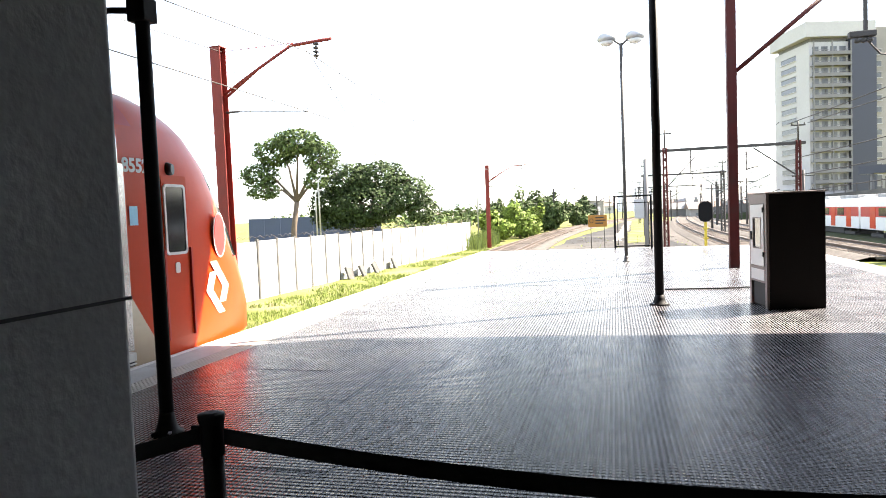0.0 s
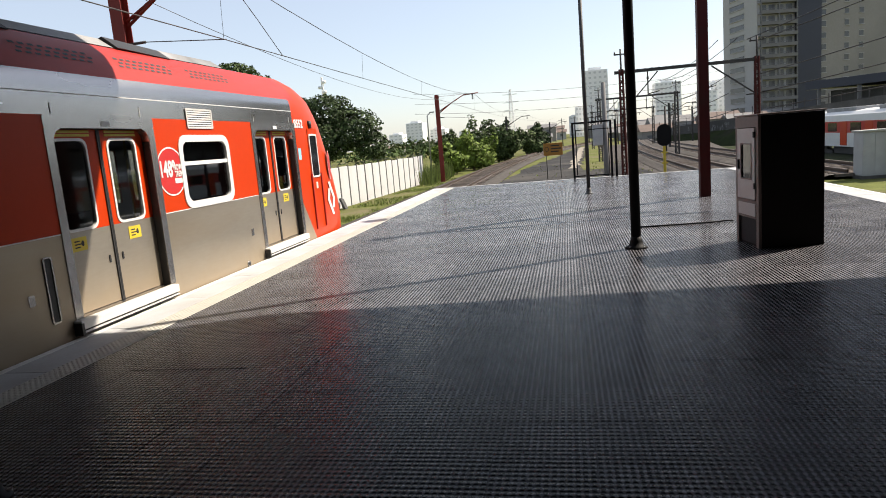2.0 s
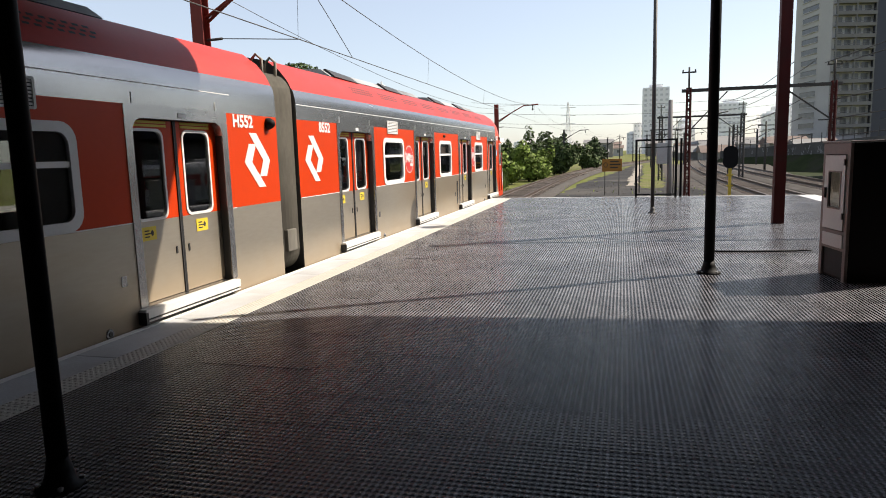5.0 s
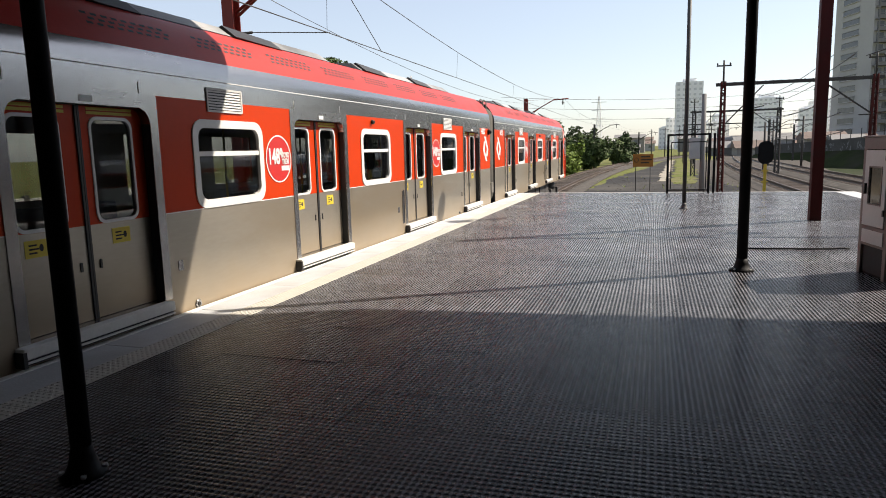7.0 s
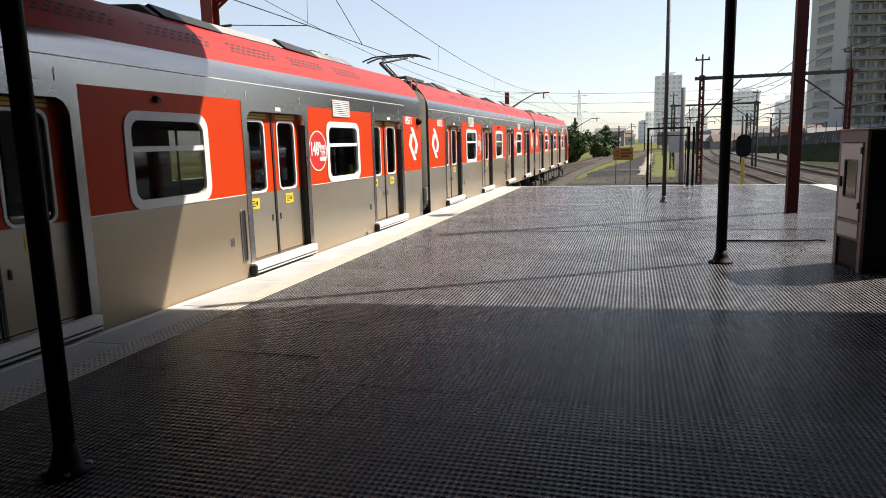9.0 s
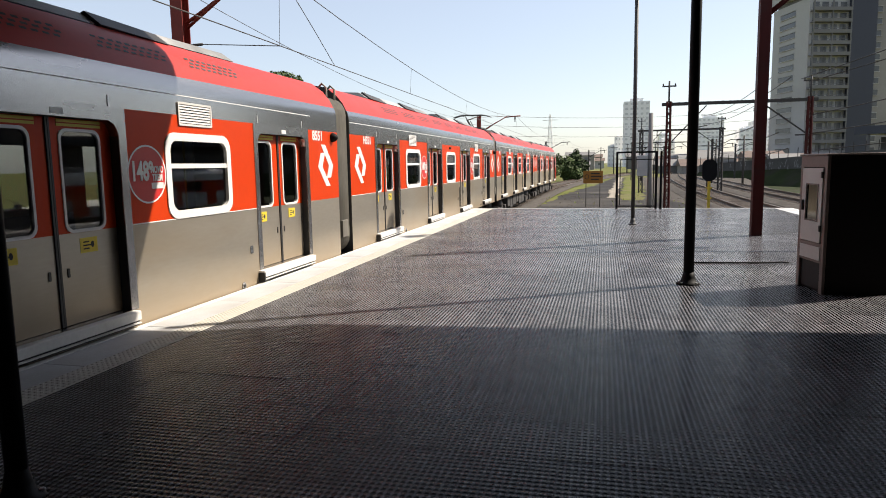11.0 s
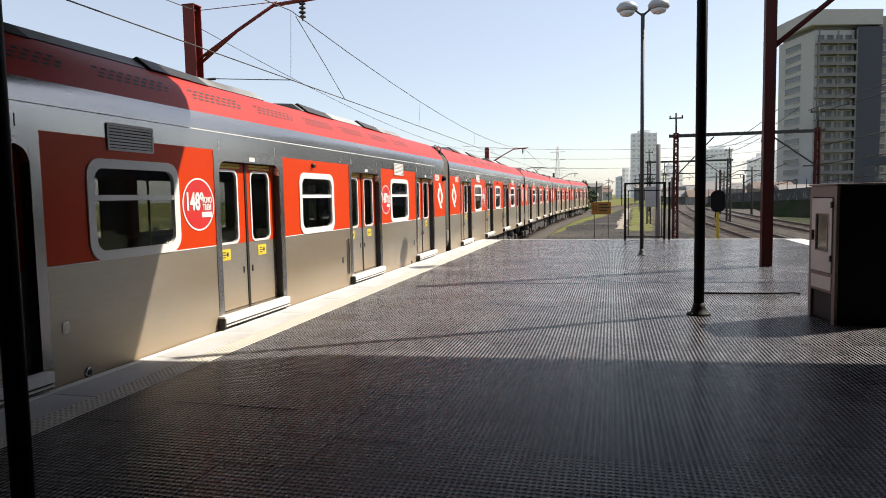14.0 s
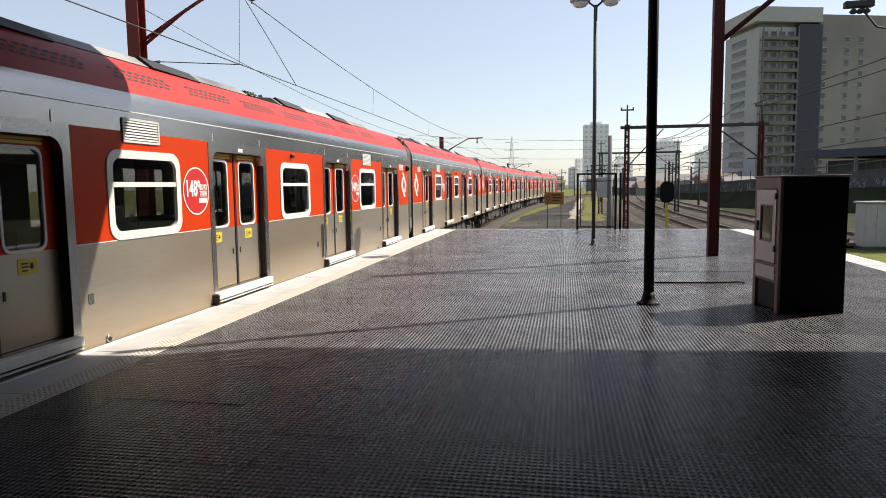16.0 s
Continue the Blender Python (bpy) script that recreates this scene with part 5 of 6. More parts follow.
def build_gate():
    g = thing("metal_gate", "dark steel gate frame at the platform end", "gate", at=(0, 22.6, 0))
    for x in (0.40, 1.63, 1.78):
        bm = bm_new()
        box(bm, x - 0.035, x + 0.035, -0.035, 0.035, 0, 1.86, bevel=0.004)
        part("post", bm, M["pole_black"], g)
    bm = bm_new()
    box(bm, 0.435, 1.595, -0.03, 0.03, 1.80, 1.86)
    part("rail", bm, M["pole_black"], g)
    bm = bm_new()
    box(bm, 0.435, 1.595, -0.03, 0.03, 0.06, 0.10)
    part("rail", bm, M["pole_black"], g)
    bm = bm_new()
    box(bm, 0.50, 1.56, -0.012, 0.012, 1.58, 1.61)
    for x in (0.50, 1.55):
        box(bm, x - 0.014, x + 0.014, -0.014, 0.014, 0.12, 1.6)
    part("leaf_frame", bm, M["pole_black"], g)
    c = thing("concrete_pole", "short thick pale concrete pole with a grey box", "pole", at=(1.60, 25.2, GROUND))
    bm = bm_new()
    tube(bm, [(0, 0, 0), (0, 0, 4.35)], (0.10, 0.075), 14)
    part("shaft", bm, M["bld_grey"], c)
    bm = bm_new()
    box(bm, -0.45, -0.09, -0.15, 0.1, 2.1, 2.85, bevel=0.02)
    part("meter_box", bm, M["box_grey"], c, "grey meter box")


def lattice(bm, x, y, z0, z1, w0, w1, n, t=0.05):
    """A four-legged lattice column."""
    def corner(k, f):
        w = (w0 + (w1 - w0) * f) / 2
        return Vector((x + w * (-1, 1, 1, -1)[k], y + w * (-1, -1, 1, 1)[k], z0 + (z1 - z0) * f))
    for k in range(4):
        beam(bm, corner(k, 0), corner(k, 1), t, t)
    for i in range(n):
        for k in range(4):
            a, b = (k, (k + 1) % 4) if i % 2 else ((k + 1) % 4, k)
            beam(bm, corner(a, i / n), corner(b, (i + 1) / n), t * 0.6, t * 0.6)
            if i:
                beam(bm, corner(k, i / n), corner((k + 1) % 4, i / n), t * 0.5, t * 0.5)


def build_portal(x0, x1, y, zb, red, label):
    g = thing("catenary_portal", label, "catenary portal", "catenary portals", (0, y, GROUND))
    up = zb - GROUND
    for x in (x0, x1):
        bm = bm_new()
        if red:
            lattice(bm, x, 0, 0, up + 0.05, 0.2, 0.14, 14, 0.06)
        else:
            lattice(bm, x, 0, 0, up + 0.05, 0.3, 0.22, 10, 0.07)
        part("lattice_post", bm, M["mast_red_shaded" if red else "under"], g)
        bm = bm_new()
        tube(bm, [(x, 0, up), (x, 0, up + 0.95)], 0.04, 8)
        beam(bm, (x - 0.3, 0, up + 0.72), (x + 0.3, 0, up + 0.72), 0.06, 0.06)
        for s in (-0.26, 0.26):
            lathe(bm, (x + s, 0, up + 0.75), ((0.025, 0), (0.035, 0.05), (0.015, 0.1)), 8)
        part("cross_arm", bm, M["under"], g)
    bm = bm_new()
    beam(bm, (x0 - 0.3, 0, up - 0.08), (x1 + 0.3, 0, up - 0.08), 0.12, 0.14)
    n = int((x1 - x0) / 0.3)
    for i in range(n):
        a, b = x0 + (x1 - x0) * i / n, x0 + (x1 - x0) * (i + 1) / n
        beam(bm, (a + 0.1, -0.065, up - 0.08), (a + 0.16, -0.065, up - 0.08), 0.02, 0.16)
    part("beam", bm, M["under"], g)
    bm = bm_new()
    beam(bm, (x0, 0, up - 1.9), (x0 + 1.6, 0, up - 0.18), 0.05, 0.05)
    part("brace", bm, M["under"], g)
    bm = bm_new()
    beam(bm, (x1, 0, up - 1.6), (x1 - 1.9, 0, up - 0.18), 0.06, 0.06)
    part("brace", bm, M["under"], g)
    for f in (0.2, 0.62):
        x = x0 + (x1 - x0) * f
        bm = bm_new()
        tube(bm, [(x, 0, up - 0.15), (x, 0, up - 1.2)], 0.03, 6)
        tube(bm, [(x, 0, up - 1.15), (x + 0.5, 0, up - 1.05)], 0.025, 6)
        lathe(bm, (x, 0, up - 0.5), ((0.03, 0), (0.07, 0.03), (0.03, 0.06), (0.07, 0.1), (0.03, 0.13)), 8)
        part("dropper_arm", bm, M["under"], g)


def build_mast(x, y, top, mat, label, arm=1.0, small=False):
    m = thing("catenary_mast", label, "mast", "track masts", (x, y, GROUND))
    up = top - GROUND
    w = 0.13 if not small else 0.1
    bm = bm_new()
    box(bm, -w, w, -w, -w + 0.02, 0, up)
    box(bm, -w, w, w - 0.02, w, 0, up)
    box(bm, -0.012, 0.012, -w + 0.02, w - 0.02, 0, up)
    box(bm, -w - 0.01, w + 0.01, -w - 0.01, w + 0.01, up, up + 0.02)
    part("column", bm, M[mat], m)
    k = arm
    bm = bm_new()
    za = up - 1.08
    for dx in (0, 0.12):
        tube(bm, [(w + dx * 0.3, 0, za - dx * 0.7), (w + 0.9 * k, 0, za + 0.5), (w + 1.82 * k, 0, up - 0.1)], 0.035, 8)
    tube(bm, [(w + 1.75 * k, 0, up - 0.14), (w + 2.75 * k, 0, up - 0.08)], 0.04, 8)
    tube(bm, [(0, 0, up - 0.1), (w + 1.82 * k, 0, up - 0.08)], 0.008, 6)
    part("bracket_arm", bm, M[mat], m)
    bm = bm_new()
    xi = 2.5 * k
    for i in range(4):
        lathe(bm, (xi, 0, up - 0.45 + 0.085 * i), ((0.025, 0), (0.07, 0.02), (0.07, 0.035), (0.025, 0.07)), 10)
    tube(bm, [(xi, 0, up - 0.5), (xi, 0, up - 0.1)], 0.015, 6)
    part("insulator", bm, M["under"], m, "dark stacked insulator")
    bm = bm_new()
    zs = up - 1.52
    tube(bm, [(w, 0, zs), (w + 0.35, 0.0, zs + 0.01)], 0.028, 8)
    tube(bm, [(w + 0.35, 0, zs + 0.01), (2.55 * k, -0.6, zs - 0.24)], 0.009, 6)
    part("steady_arm", bm, M["under"], m)
    return m


def wire(pts, r, label="thin dark overhead railway wire", group="overhead wires"):
    bm = bm_new()
    tube(bm, pts, r, 6)
    return tagged(part("overhead_wire", bm, M["wire"]), label, "wire", group)


def sag(p0, p1, d, n=14):
    p0, p1 = Vector(p0), Vector(p1)
    return [p0.lerp(p1, i / n) - Vector((0, 0, 4 * d * (i / n) * (1 - i / n))) for i in range(n + 1)]


def build_wires():
    contact = lambda y: (-5.9 + (curve_point(y).x + 5.87), y, 3.76 - 0.003 * max(0, y - 12))
    ys = [-40, -18, 11.6, 46, 80, 112]
    pts = []
    for a, b in zip(ys, ys[1:]):
        for k in range(10):
            pts.append(contact(a + (b - a) * k / 10))
    wire(pts, 0.010, "dark contact wire above the passing train")
    msg = []
    for a, b in zip(ys, ys[1:]):
        za, zb = 5.12 - 0.008 * max(0, a), 5.12 - 0.008 * max(0, b)
        for k in range(12):
            f = k / 12
            p = contact(a + (b - a) * f)
            msg.append((p[0] + 0.05, p[1], za + (zb - za) * f - 4 * 0.62 * f * (1 - f)))
    wire(msg, 0.009, "dark messenger wire above the contact wire")
    bm = bm_new()
    for i in range(6, len(msg), 3):
        p = Vector(msg[i])
        q = Vector(contact(p.y))
        tube(bm, [p, q], 0.004, 4, caps=False)
    tagged(part("wire_droppers", bm, M["wire"]), "thin droppers between the two wires", "wire", kind="stuff")
    wire([(-5.9, 11.9, 5.0), (-5.95, 13.2, 4.4), (-5.9, 14.2, 3.76)], 0.008, "slack feeder loop from messenger to contact wire")
    wire(sag((-7.9, 11.8, 4.9), (-8.0, 46, 4.6), 0.7), 0.007, "thin feeder wire beside the masts")
    wire(sag((-8.4, -20, 5.9), (-8.4, 12.4, 5.45), 0.5), 0.009)
    # right-hand tracks
    for x, z in ((7.0, 4.1), (7.05, 5.1)):
        wire(sag((x - 0.3, 32, z - 1.0), (x + 0.6, 58, z - 0.6), 0.3), 0.014)
    for k, (x, z) in enumerate(((8.2, 4.95), (9.0, 4.95), (8.6, 3.4), (8.6, 2.6), (9.0, 1.9))):
        wire(sag((x, 32, z), (26 + 2 * k, 10, z + 7.5 - 0.6 * k), 0.6), 0.02, "slack line running off to the side", "side lines")
        wire(sag((x - 1.2, 32, z + 0.1), (x - 0.6, 58, z + 0.2), 0.4), 0.018, "slack line between portals", "side lines")
    for z in (3.6, 4.6, 5.6):
        wire(sag((-60, 270, z * 4.0), (70, 330, z * 4.0 + 1.5), 2.5), 0.06, "distant dark power line cable", "distant power lines")


def build_fence():
    """White concrete panel fence: posts and panels."""
    a, b = Vector((-11.55, 6.0, GROUND)), Vector((-9.75, 46.5, GROUND))
    d = (b - a)
    n = int(d.length / 1.2)
    ang = math.degrees(math.atan2(-d.x, d.y))
    f = thing("concrete_fence", "whitewashed concrete panel fence along the track", "fence", at=tuple(a), rz=ang)
    bm = bm_new()
    box(bm, -0.05, 0.05, -0.055, 0.055, 0, 1.98, bevel=0.01)
    post = to_mesh("post", bm, M["wall_dark"])
    panels = []
    for v in range(3):
        rng = random.Random(v)
        bm = bm_new()
        for k in range(1):
            box(bm, -0.03, 0.025, 0.06, 1.14, -0.02, 1.9 + 0.02 * v, bevel=0.008)
        panels.append(to_mesh("panel", bm, M["fence"]))
    for i in range(n + 1):
        part("post", post, None, f, at=(0, i * 1.2, 0))
        if i < n:
            part("panel", panels[i % 3], None, f, at=(random.uniform(-0.01, 0.01), i * 1.2, random.uniform(-0.03, 0.02)))
    wire_bm = bm_new()
    for i in range(n * 3):
        y = i * 0.4
        tube(wire_bm, [(0.02 * math.sin(i), y, 2.0), (0.05 * math.sin(i * 2.1), y + 0.2, 2.1), (0.02, y + 0.4, 2.0)], 0.008, 4)
    part("barbed_wire", wire_bm, M["under"], f, "loose dark wire along the fence top")
    # rubble slabs leaning at the fence foot
    for i, y in enumerate((24.2, 25.6, 27.1, 29.4)):
        bm = bm_new()
        w, h = 0.5 + 0.15 * (i % 2), 0.55
        box(bm, -0.05, 0.05, -w / 2, w / 2, 0, h, bevel=0.02)
        s = part("broken_slab", bm, M["wall_dark"])
        s.matrix_basis = pose(a.x + d.x * (y - 6) / d.y + 0.42, y, GROUND - 0.02, 10 * (i % 3 - 1), -22, ang + 12 * (i % 2))
        tagged(s, "dark broken concrete slab leaning on the fence", "slab", "leaning slabs")


def leaf_cloud(bm, blobs, n, size, rng, shell=0.55):
    tot = sum(b[3] * b[4] * b[5] for b in blobs)
    for cx, cy, cz, rx, ry, rz in blobs:
        for _ in range(int(n * rx * ry * rz / tot)):
            while True:
                v = Vector((rng.uniform(-1, 1), rng.uniform(-1, 1), rng.uniform(-1, 1)))
                if shell < v.length < 1:
                    break
            k = 1 + 0.14 * noise.noise(Vector((cx + v.x * 2.3, cy + v.y * 2.3, cz + v.z * 2.3)))
            p = Vector((cx + v.x * rx * k, cy + v.y * ry * k, cz + v.z * rz * k))
            if noise.noise(p * (1.1 / max(0.5, rx * 0.35))) < -0.22:
                continue
            nrm = (v + Vector((rng.gauss(0, 0.6), rng.gauss(0, 0.6), rng.gauss(0.4, 0.6)))).normalized()
            t = nrm.orthogonal().normalized()
            t = Matrix.Rotation(rng.uniform(0, 6.28), 3, nrm) @ t
            b = nrm.cross(t)
            s = size * rng.uniform(0.6, 1.3)
            bm.faces.new([bm.verts.new(p + q) for q in (t * s, b * s * 0.55, -t * s, -b * s * 0.55)])


def build_tree(name, base, trunk_h, blobs, n, size, leaf, label, seed, r0=0.3, lean=(0, 0)):
    rng = random.Random(seed)
    t = thing(name, label, "tree", "trees", base)
    bm = bm_new()
    fork = Vector((lean[0], lean[1], trunk_h))
    tube(bm, [(0, 0, 0), (lean[0] * 0.3, lean[1] * 0.3, trunk_h * 0.5), fork], (r0, r0 * 0.8, r0 * 0.7), 10)
    for b in blobs:
        end = Vector(b[:3]) + Vector((rng.uniform(-0.2, 0.2) * b[3], rng.uniform(-0.2, 0.2) * b[4], 0.15 * b[5]))
        mid = fork.lerp(end, 0.5) + Vector((rng.uniform(-0.3, 0.3), rng.uniform(-0.3, 0.3), 0.15 * (end - fork).length))
        tube(bm, [fork, mid, end], (r0 * 0.5, r0 * 0.3, r0 * 0.08), 7)
        for _ in range(3):
            tip = Vector(b[:3]) + Vector((rng.uniform(-0.8, 0.8) * b[3], rng.uniform(-0.8, 0.8) * b[4], rng.uniform(-0.2, 0.7) * b[5]))
            tube(bm, [mid.lerp(end, rng.uniform(0.2, 0.9)), tip], (r0 * 0.16, r0 * 0.04), 5)
    part("trunk", bm, M["bark"], t)
    bm = bm_new()
    leaf_cloud(bm, blobs, n, size, rng)
    part("crown", bm, M[leaf], t)
    return t


def build_trees():
    z = GROUND
    build_tree("shade_tree", (-24.2, 46, z), 4.0, [(-2.6, 0, 6.2, 1.6, 1.6, 1.0), (-1.2, 0.4, 8.0, 2.0, 1.8, 1.2), (0.9, -0.3, 8.6, 2.0, 1.8, 1.1), (2.6, 0.3, 7.4, 1.5, 1.6, 1.3), (-2.0, -0.5, 4.9, 1.4, 1.3, 0.7), (2.2, 0, 5.6, 1.0, 1.2, 0.8)], 11000, 0.14, "leaf_mid", "open-crowned green tree with bare forking limbs", 3, 0.28, (0.5, 0))
    build_tree("shade_tree", (-19.6, 51, z), 2.2, [(-3.2, 0, 3.9, 2.2, 2.2, 1.6), (-1.6, 0, 5.6, 2.6, 2.4, 1.7), (1.0, 0.2, 5.7, 2.6, 2.4, 1.6), (3.4, 0, 4.4, 2.2, 2.3, 1.6), (0.2, -1.2, 3.6, 3.4, 2.2, 1.7), (4.6, 0, 3.0, 1.4, 1.6, 1.2), (-4.0, 0.2, 2.6, 1.4, 1.5, 1.0), (-1.0, -0.5, 2.2, 2.6, 1.6, 0.8)], 26000, 0.15, "leaf_dark", "broad dark green domed shade tree", 5, 0.4)
    rng = random.Random(12)
    spots = [(-9.6, 56, 2.6, 1.7, "leaf_light"), (-8.3, 61, 3.4, 1.9, "leaf_light"), (-7.4, 66, 2.9, 1.7, "leaf_light"), (-9.0, 72, 5.0, 1.9, "leaf_mid"), (-6.6, 78, 3.6, 2.0, "leaf_mid"),
             (-8.2, 90, 4.6, 2.2, "leaf_dark"), (-5.5, 97, 3.6, 2.0, "leaf_mid"), (-10.5, 64, 3.2, 2.0, "leaf_mid"), (-3.6, 108, 4.4, 2.0, "leaf_dark"), (-12.0, 75, 3.8, 2.4, "leaf_mid")]
    for i, (x, y, h, r, leaf) in enumerate(spots):
        bl = [(rng.uniform(-0.5, 0.5) * r, rng.uniform(-0.4, 0.4) * r, h * f, r * g, r * g, h * 0.27) for f, g in ((0.3, 0.85), (0.5, 0.8), (0.72, 0.55), (0.86, 0.3))]
        build_tree("bush" if h < 3.5 else "small_tree", (x, y, z), h * 0.3, bl, 4200, 0.11 + 0.0011 * y, leaf, "dense green bush beside the curved track" if h < 3.5 else "bushy green tree beside the curved track", 20 + i, 0.12)
    # far woods behind the fence and beyond the bend
    bm = bm_new()
    for _ in range(150):
        y = rng.uniform(110, 330)
        x = rng.uniform(-0.55, -0.06) * y
        h = rng.uniform(2.5, 5.0)
        leaf_cloud(bm, [(x, y, GROUND + h * 0.5, h * 0.9, h * 0.9, h * 0.55)], 90, 0.5, rng)
    tagged(part("far_woods", bm, M["leaf_mid"]), "hazy belt of distant trees", "woods", kind="stuff")
    # grass tufts on the verge
    bm = bm_new()
    for _ in range(6500):
        y = 9 + 40 * rng.random() ** 1.6
        x = rng.uniform(-10.8 + 0.03 * y, -7.6)
        if noise.noise(Vector((x * 0.5, y * 0.5, 3))) < -0.1:
            continue
        for _ in range(3):
            a = rng.uniform(0, 6.28)
            h, w = rng.uniform(0.05, 0.16), 0.012
            p = Vector((x + rng.uniform(-0.05, 0.05), y + rng.uniform(-0.05, 0.05), GROUND))
            s = Vector((math.cos(a) * w, math.sin(a) * w, 0))
            tip = p + Vector((rng.uniform(-0.06, 0.06), rng.uniform(-0.06, 0.06), h))
            bm.faces.new([bm.verts.new(v) for v in (p - s, p + s, tip)])
    for _ in range(500):
        y = rng.uniform(43, 52)
        x = rng.uniform(-9.6, -8.7)
        p = Vector((x, y, GROUND))
        tip = p + Vector((rng.uniform(-0.3, 0.3), rng.uniform(-0.3, 0.3), rng.uniform(0.7, 1.5)))
        bm.faces.new([bm.verts.new(v) for v in (p, p + Vector((0.05, 0.03, 0)), tip)])
    tagged(part("verge_grass", bm, M["grass_blade"]), "dry tufted grass on the verge", "grass", kind="stuff")


def build_signal_and_sign():
    s = thing("railway_signal", "round-topped black signal head on a yellow post", "signal", at=(4.32, 30, GROUND))
    bm = bm_new()
    box(bm, -0.055, 0.055, -0.055, 0.055, 0, 1.75)
    for z in (0.5, 1.0, 1.45):
        box(bm, -0.12, 0.12, -0.07, 0.07, z, z + 0.05)
    part("post", bm, M["yellow_paint"], s, "yellow painted post")
    bm = bm_new()
    slab(bm, rrect(-0.29, 0.29, 0, 0.92, 0.26, 6), -0.05, 0.05)
    bmesh.ops.rotate(bm, verts=bm.verts, cent=(0, 0, 0), matrix=Matrix.Rotation(-math.pi / 2, 3, "Z"))
    bmesh.ops.translate(bm, verts=bm.verts, vec=(0, 0, 1.76))
    part("head", bm, M["pole_black"], s)
    bm = bm_new()
    lathe(bm, (0, 0, 0.0), ((0.2, 0), (0.2, 0.05), (0.12, 0.08)), 12)
    part("foot", bm, M["concrete"], s)
    g = thing("warning_sign", "amber rectangular trackside warning sign on two posts", "sign", at=(-0.62, 40, GROUND))
    for x in (-0.4, 0.4):
        bm = bm_new()
        tube(bm, [(x, 0.06, 0), (x, 0.06, 2.1)], 0.022, 8)
        part("post", bm, M["under"], g)
    bm = bm_new()
    box(bm, -0.56, 0.56, -0.02, 0.02, 1.42, 2.14, bevel=0.01)
    board = part("board", bm, M["sign"], g)
    bm = bm_new()
    for i, w in enumerate((0.5, 0.6, 0.45)):
        box(bm, -0.12, -0.12 + w, -0.026, -0.021, 1.95 - 0.17 * i, 2.02 - 0.17 * i)
    ringpts = [(-0.36 + 0.11 * math.cos(k * math.pi / 8), 1.8 + 0.13 * math.sin(k * math.pi / 8)) for k in range(17)]
    for (xa, za), (xb, zb) in zip(ringpts, ringpts[1:]):
        beam(bm, (xa, -0.024, za), (xb, -0.024, zb), 0.02, 0.03)
    part("lettering", bm, M["print_shade_dark"], board)
    # equipment boxes on the grass beyond the far edge
    for x, y in ((11.45, 27.7), (12.5, 27.45)):
        b = thing("relay_box", "grey steel lineside relay box", "equipment box", "relay boxes", (x, y, GROUND), 94)
        bm = bm_new()
        box(bm, -0.35, 0.35, -0.43, 0.43, 0.12, 1.75, bevel=0.015)
        part("body", bm, M["box_grey"], b)
        bm = bm_new()
        box(bm, -0.42, 0.42, -0.49, 0.49, 1.752, 1.83, bevel=0.02)
        part("lid", bm, M["concrete"], b)
        bm = bm_new()
        box(bm, -0.38, 0.38, -0.46, 0.46, 0.0, 0.118)
        part("plinth", bm, M["wall_dark"], b)
        bm = bm_new()
        box(bm, -0.366, -0.352, -0.38, -0.01, 0.2, 1.68)
        box(bm, -0.366, -0.352, 0.01, 0.38, 0.2, 1.68)
        box(bm, -0.385, -0.367, 0.04, 0.07, 0.85, 1.05)
        part("door", bm, M["box_grey"], b)


def facade_windows(parent, origin, along, n, floors, w, h, pitch, storey, z0, out, first=1.2):
    """Window units of a facade: dark pane with a light sill, each one a part."""
    a, o = Vector(along).normalized(), Vector(out).normalized()
    bm = bm_new()
    p = [o * 0.05, a * w + o * 0.05, a * w + o * 0.05 + Vector((0, 0, h)), o * 0.05 + Vector((0, 0, h))]
    bm.faces.new([bm.verts.new(v) for v in p])
    for z0s, z1s in ((-0.18, -0.02), (h + 0.02, h + 0.14)):
        q = [a * -0.15 + o * 0.02, a * (w + 0.15) + o * 0.02, a * (w + 0.15) + o * 0.25, a * -0.15 + o * 0.25]
        lo = [bm.verts.new(v + Vector((0, 0, z0s))) for v in q]
        hi = [bm.verts.new(v + Vector((0, 0, z1s))) for v in q]
        for f in [(lo[k], lo[(k + 1) % 4], hi[(k + 1) % 4], hi[k]) for k in range(4)] + [hi, lo[::-1]]:
            bm.faces.new(f).material_index = 1
    me = to_mesh("window", bm, [M["bld_glass"], M["bld_white"]])
    for fl in range(floors):
        for i in range(n):
            c = Vector(origin) + a * (first + pitch * i) + Vector((0, 0, z0 + storey * fl))
            part("window", me, None, parent, at=tuple(c))


def prism(bm, pts, z0, z1, mi=0):
    lo = [bm.verts.new((x, y, z0)) for x, y in pts]
    hi = [bm.verts.new((x, y, z1)) for x, y in pts]
    n = len(pts)
    for k in range(n):
        bm.faces.new((lo[k], lo[(k + 1) % n], hi[(k + 1) % n], hi[k])).material_index = mi
    bm.faces.new(hi).material_index = mi
    bm.faces.new(lo[::-1]).material_index = mi


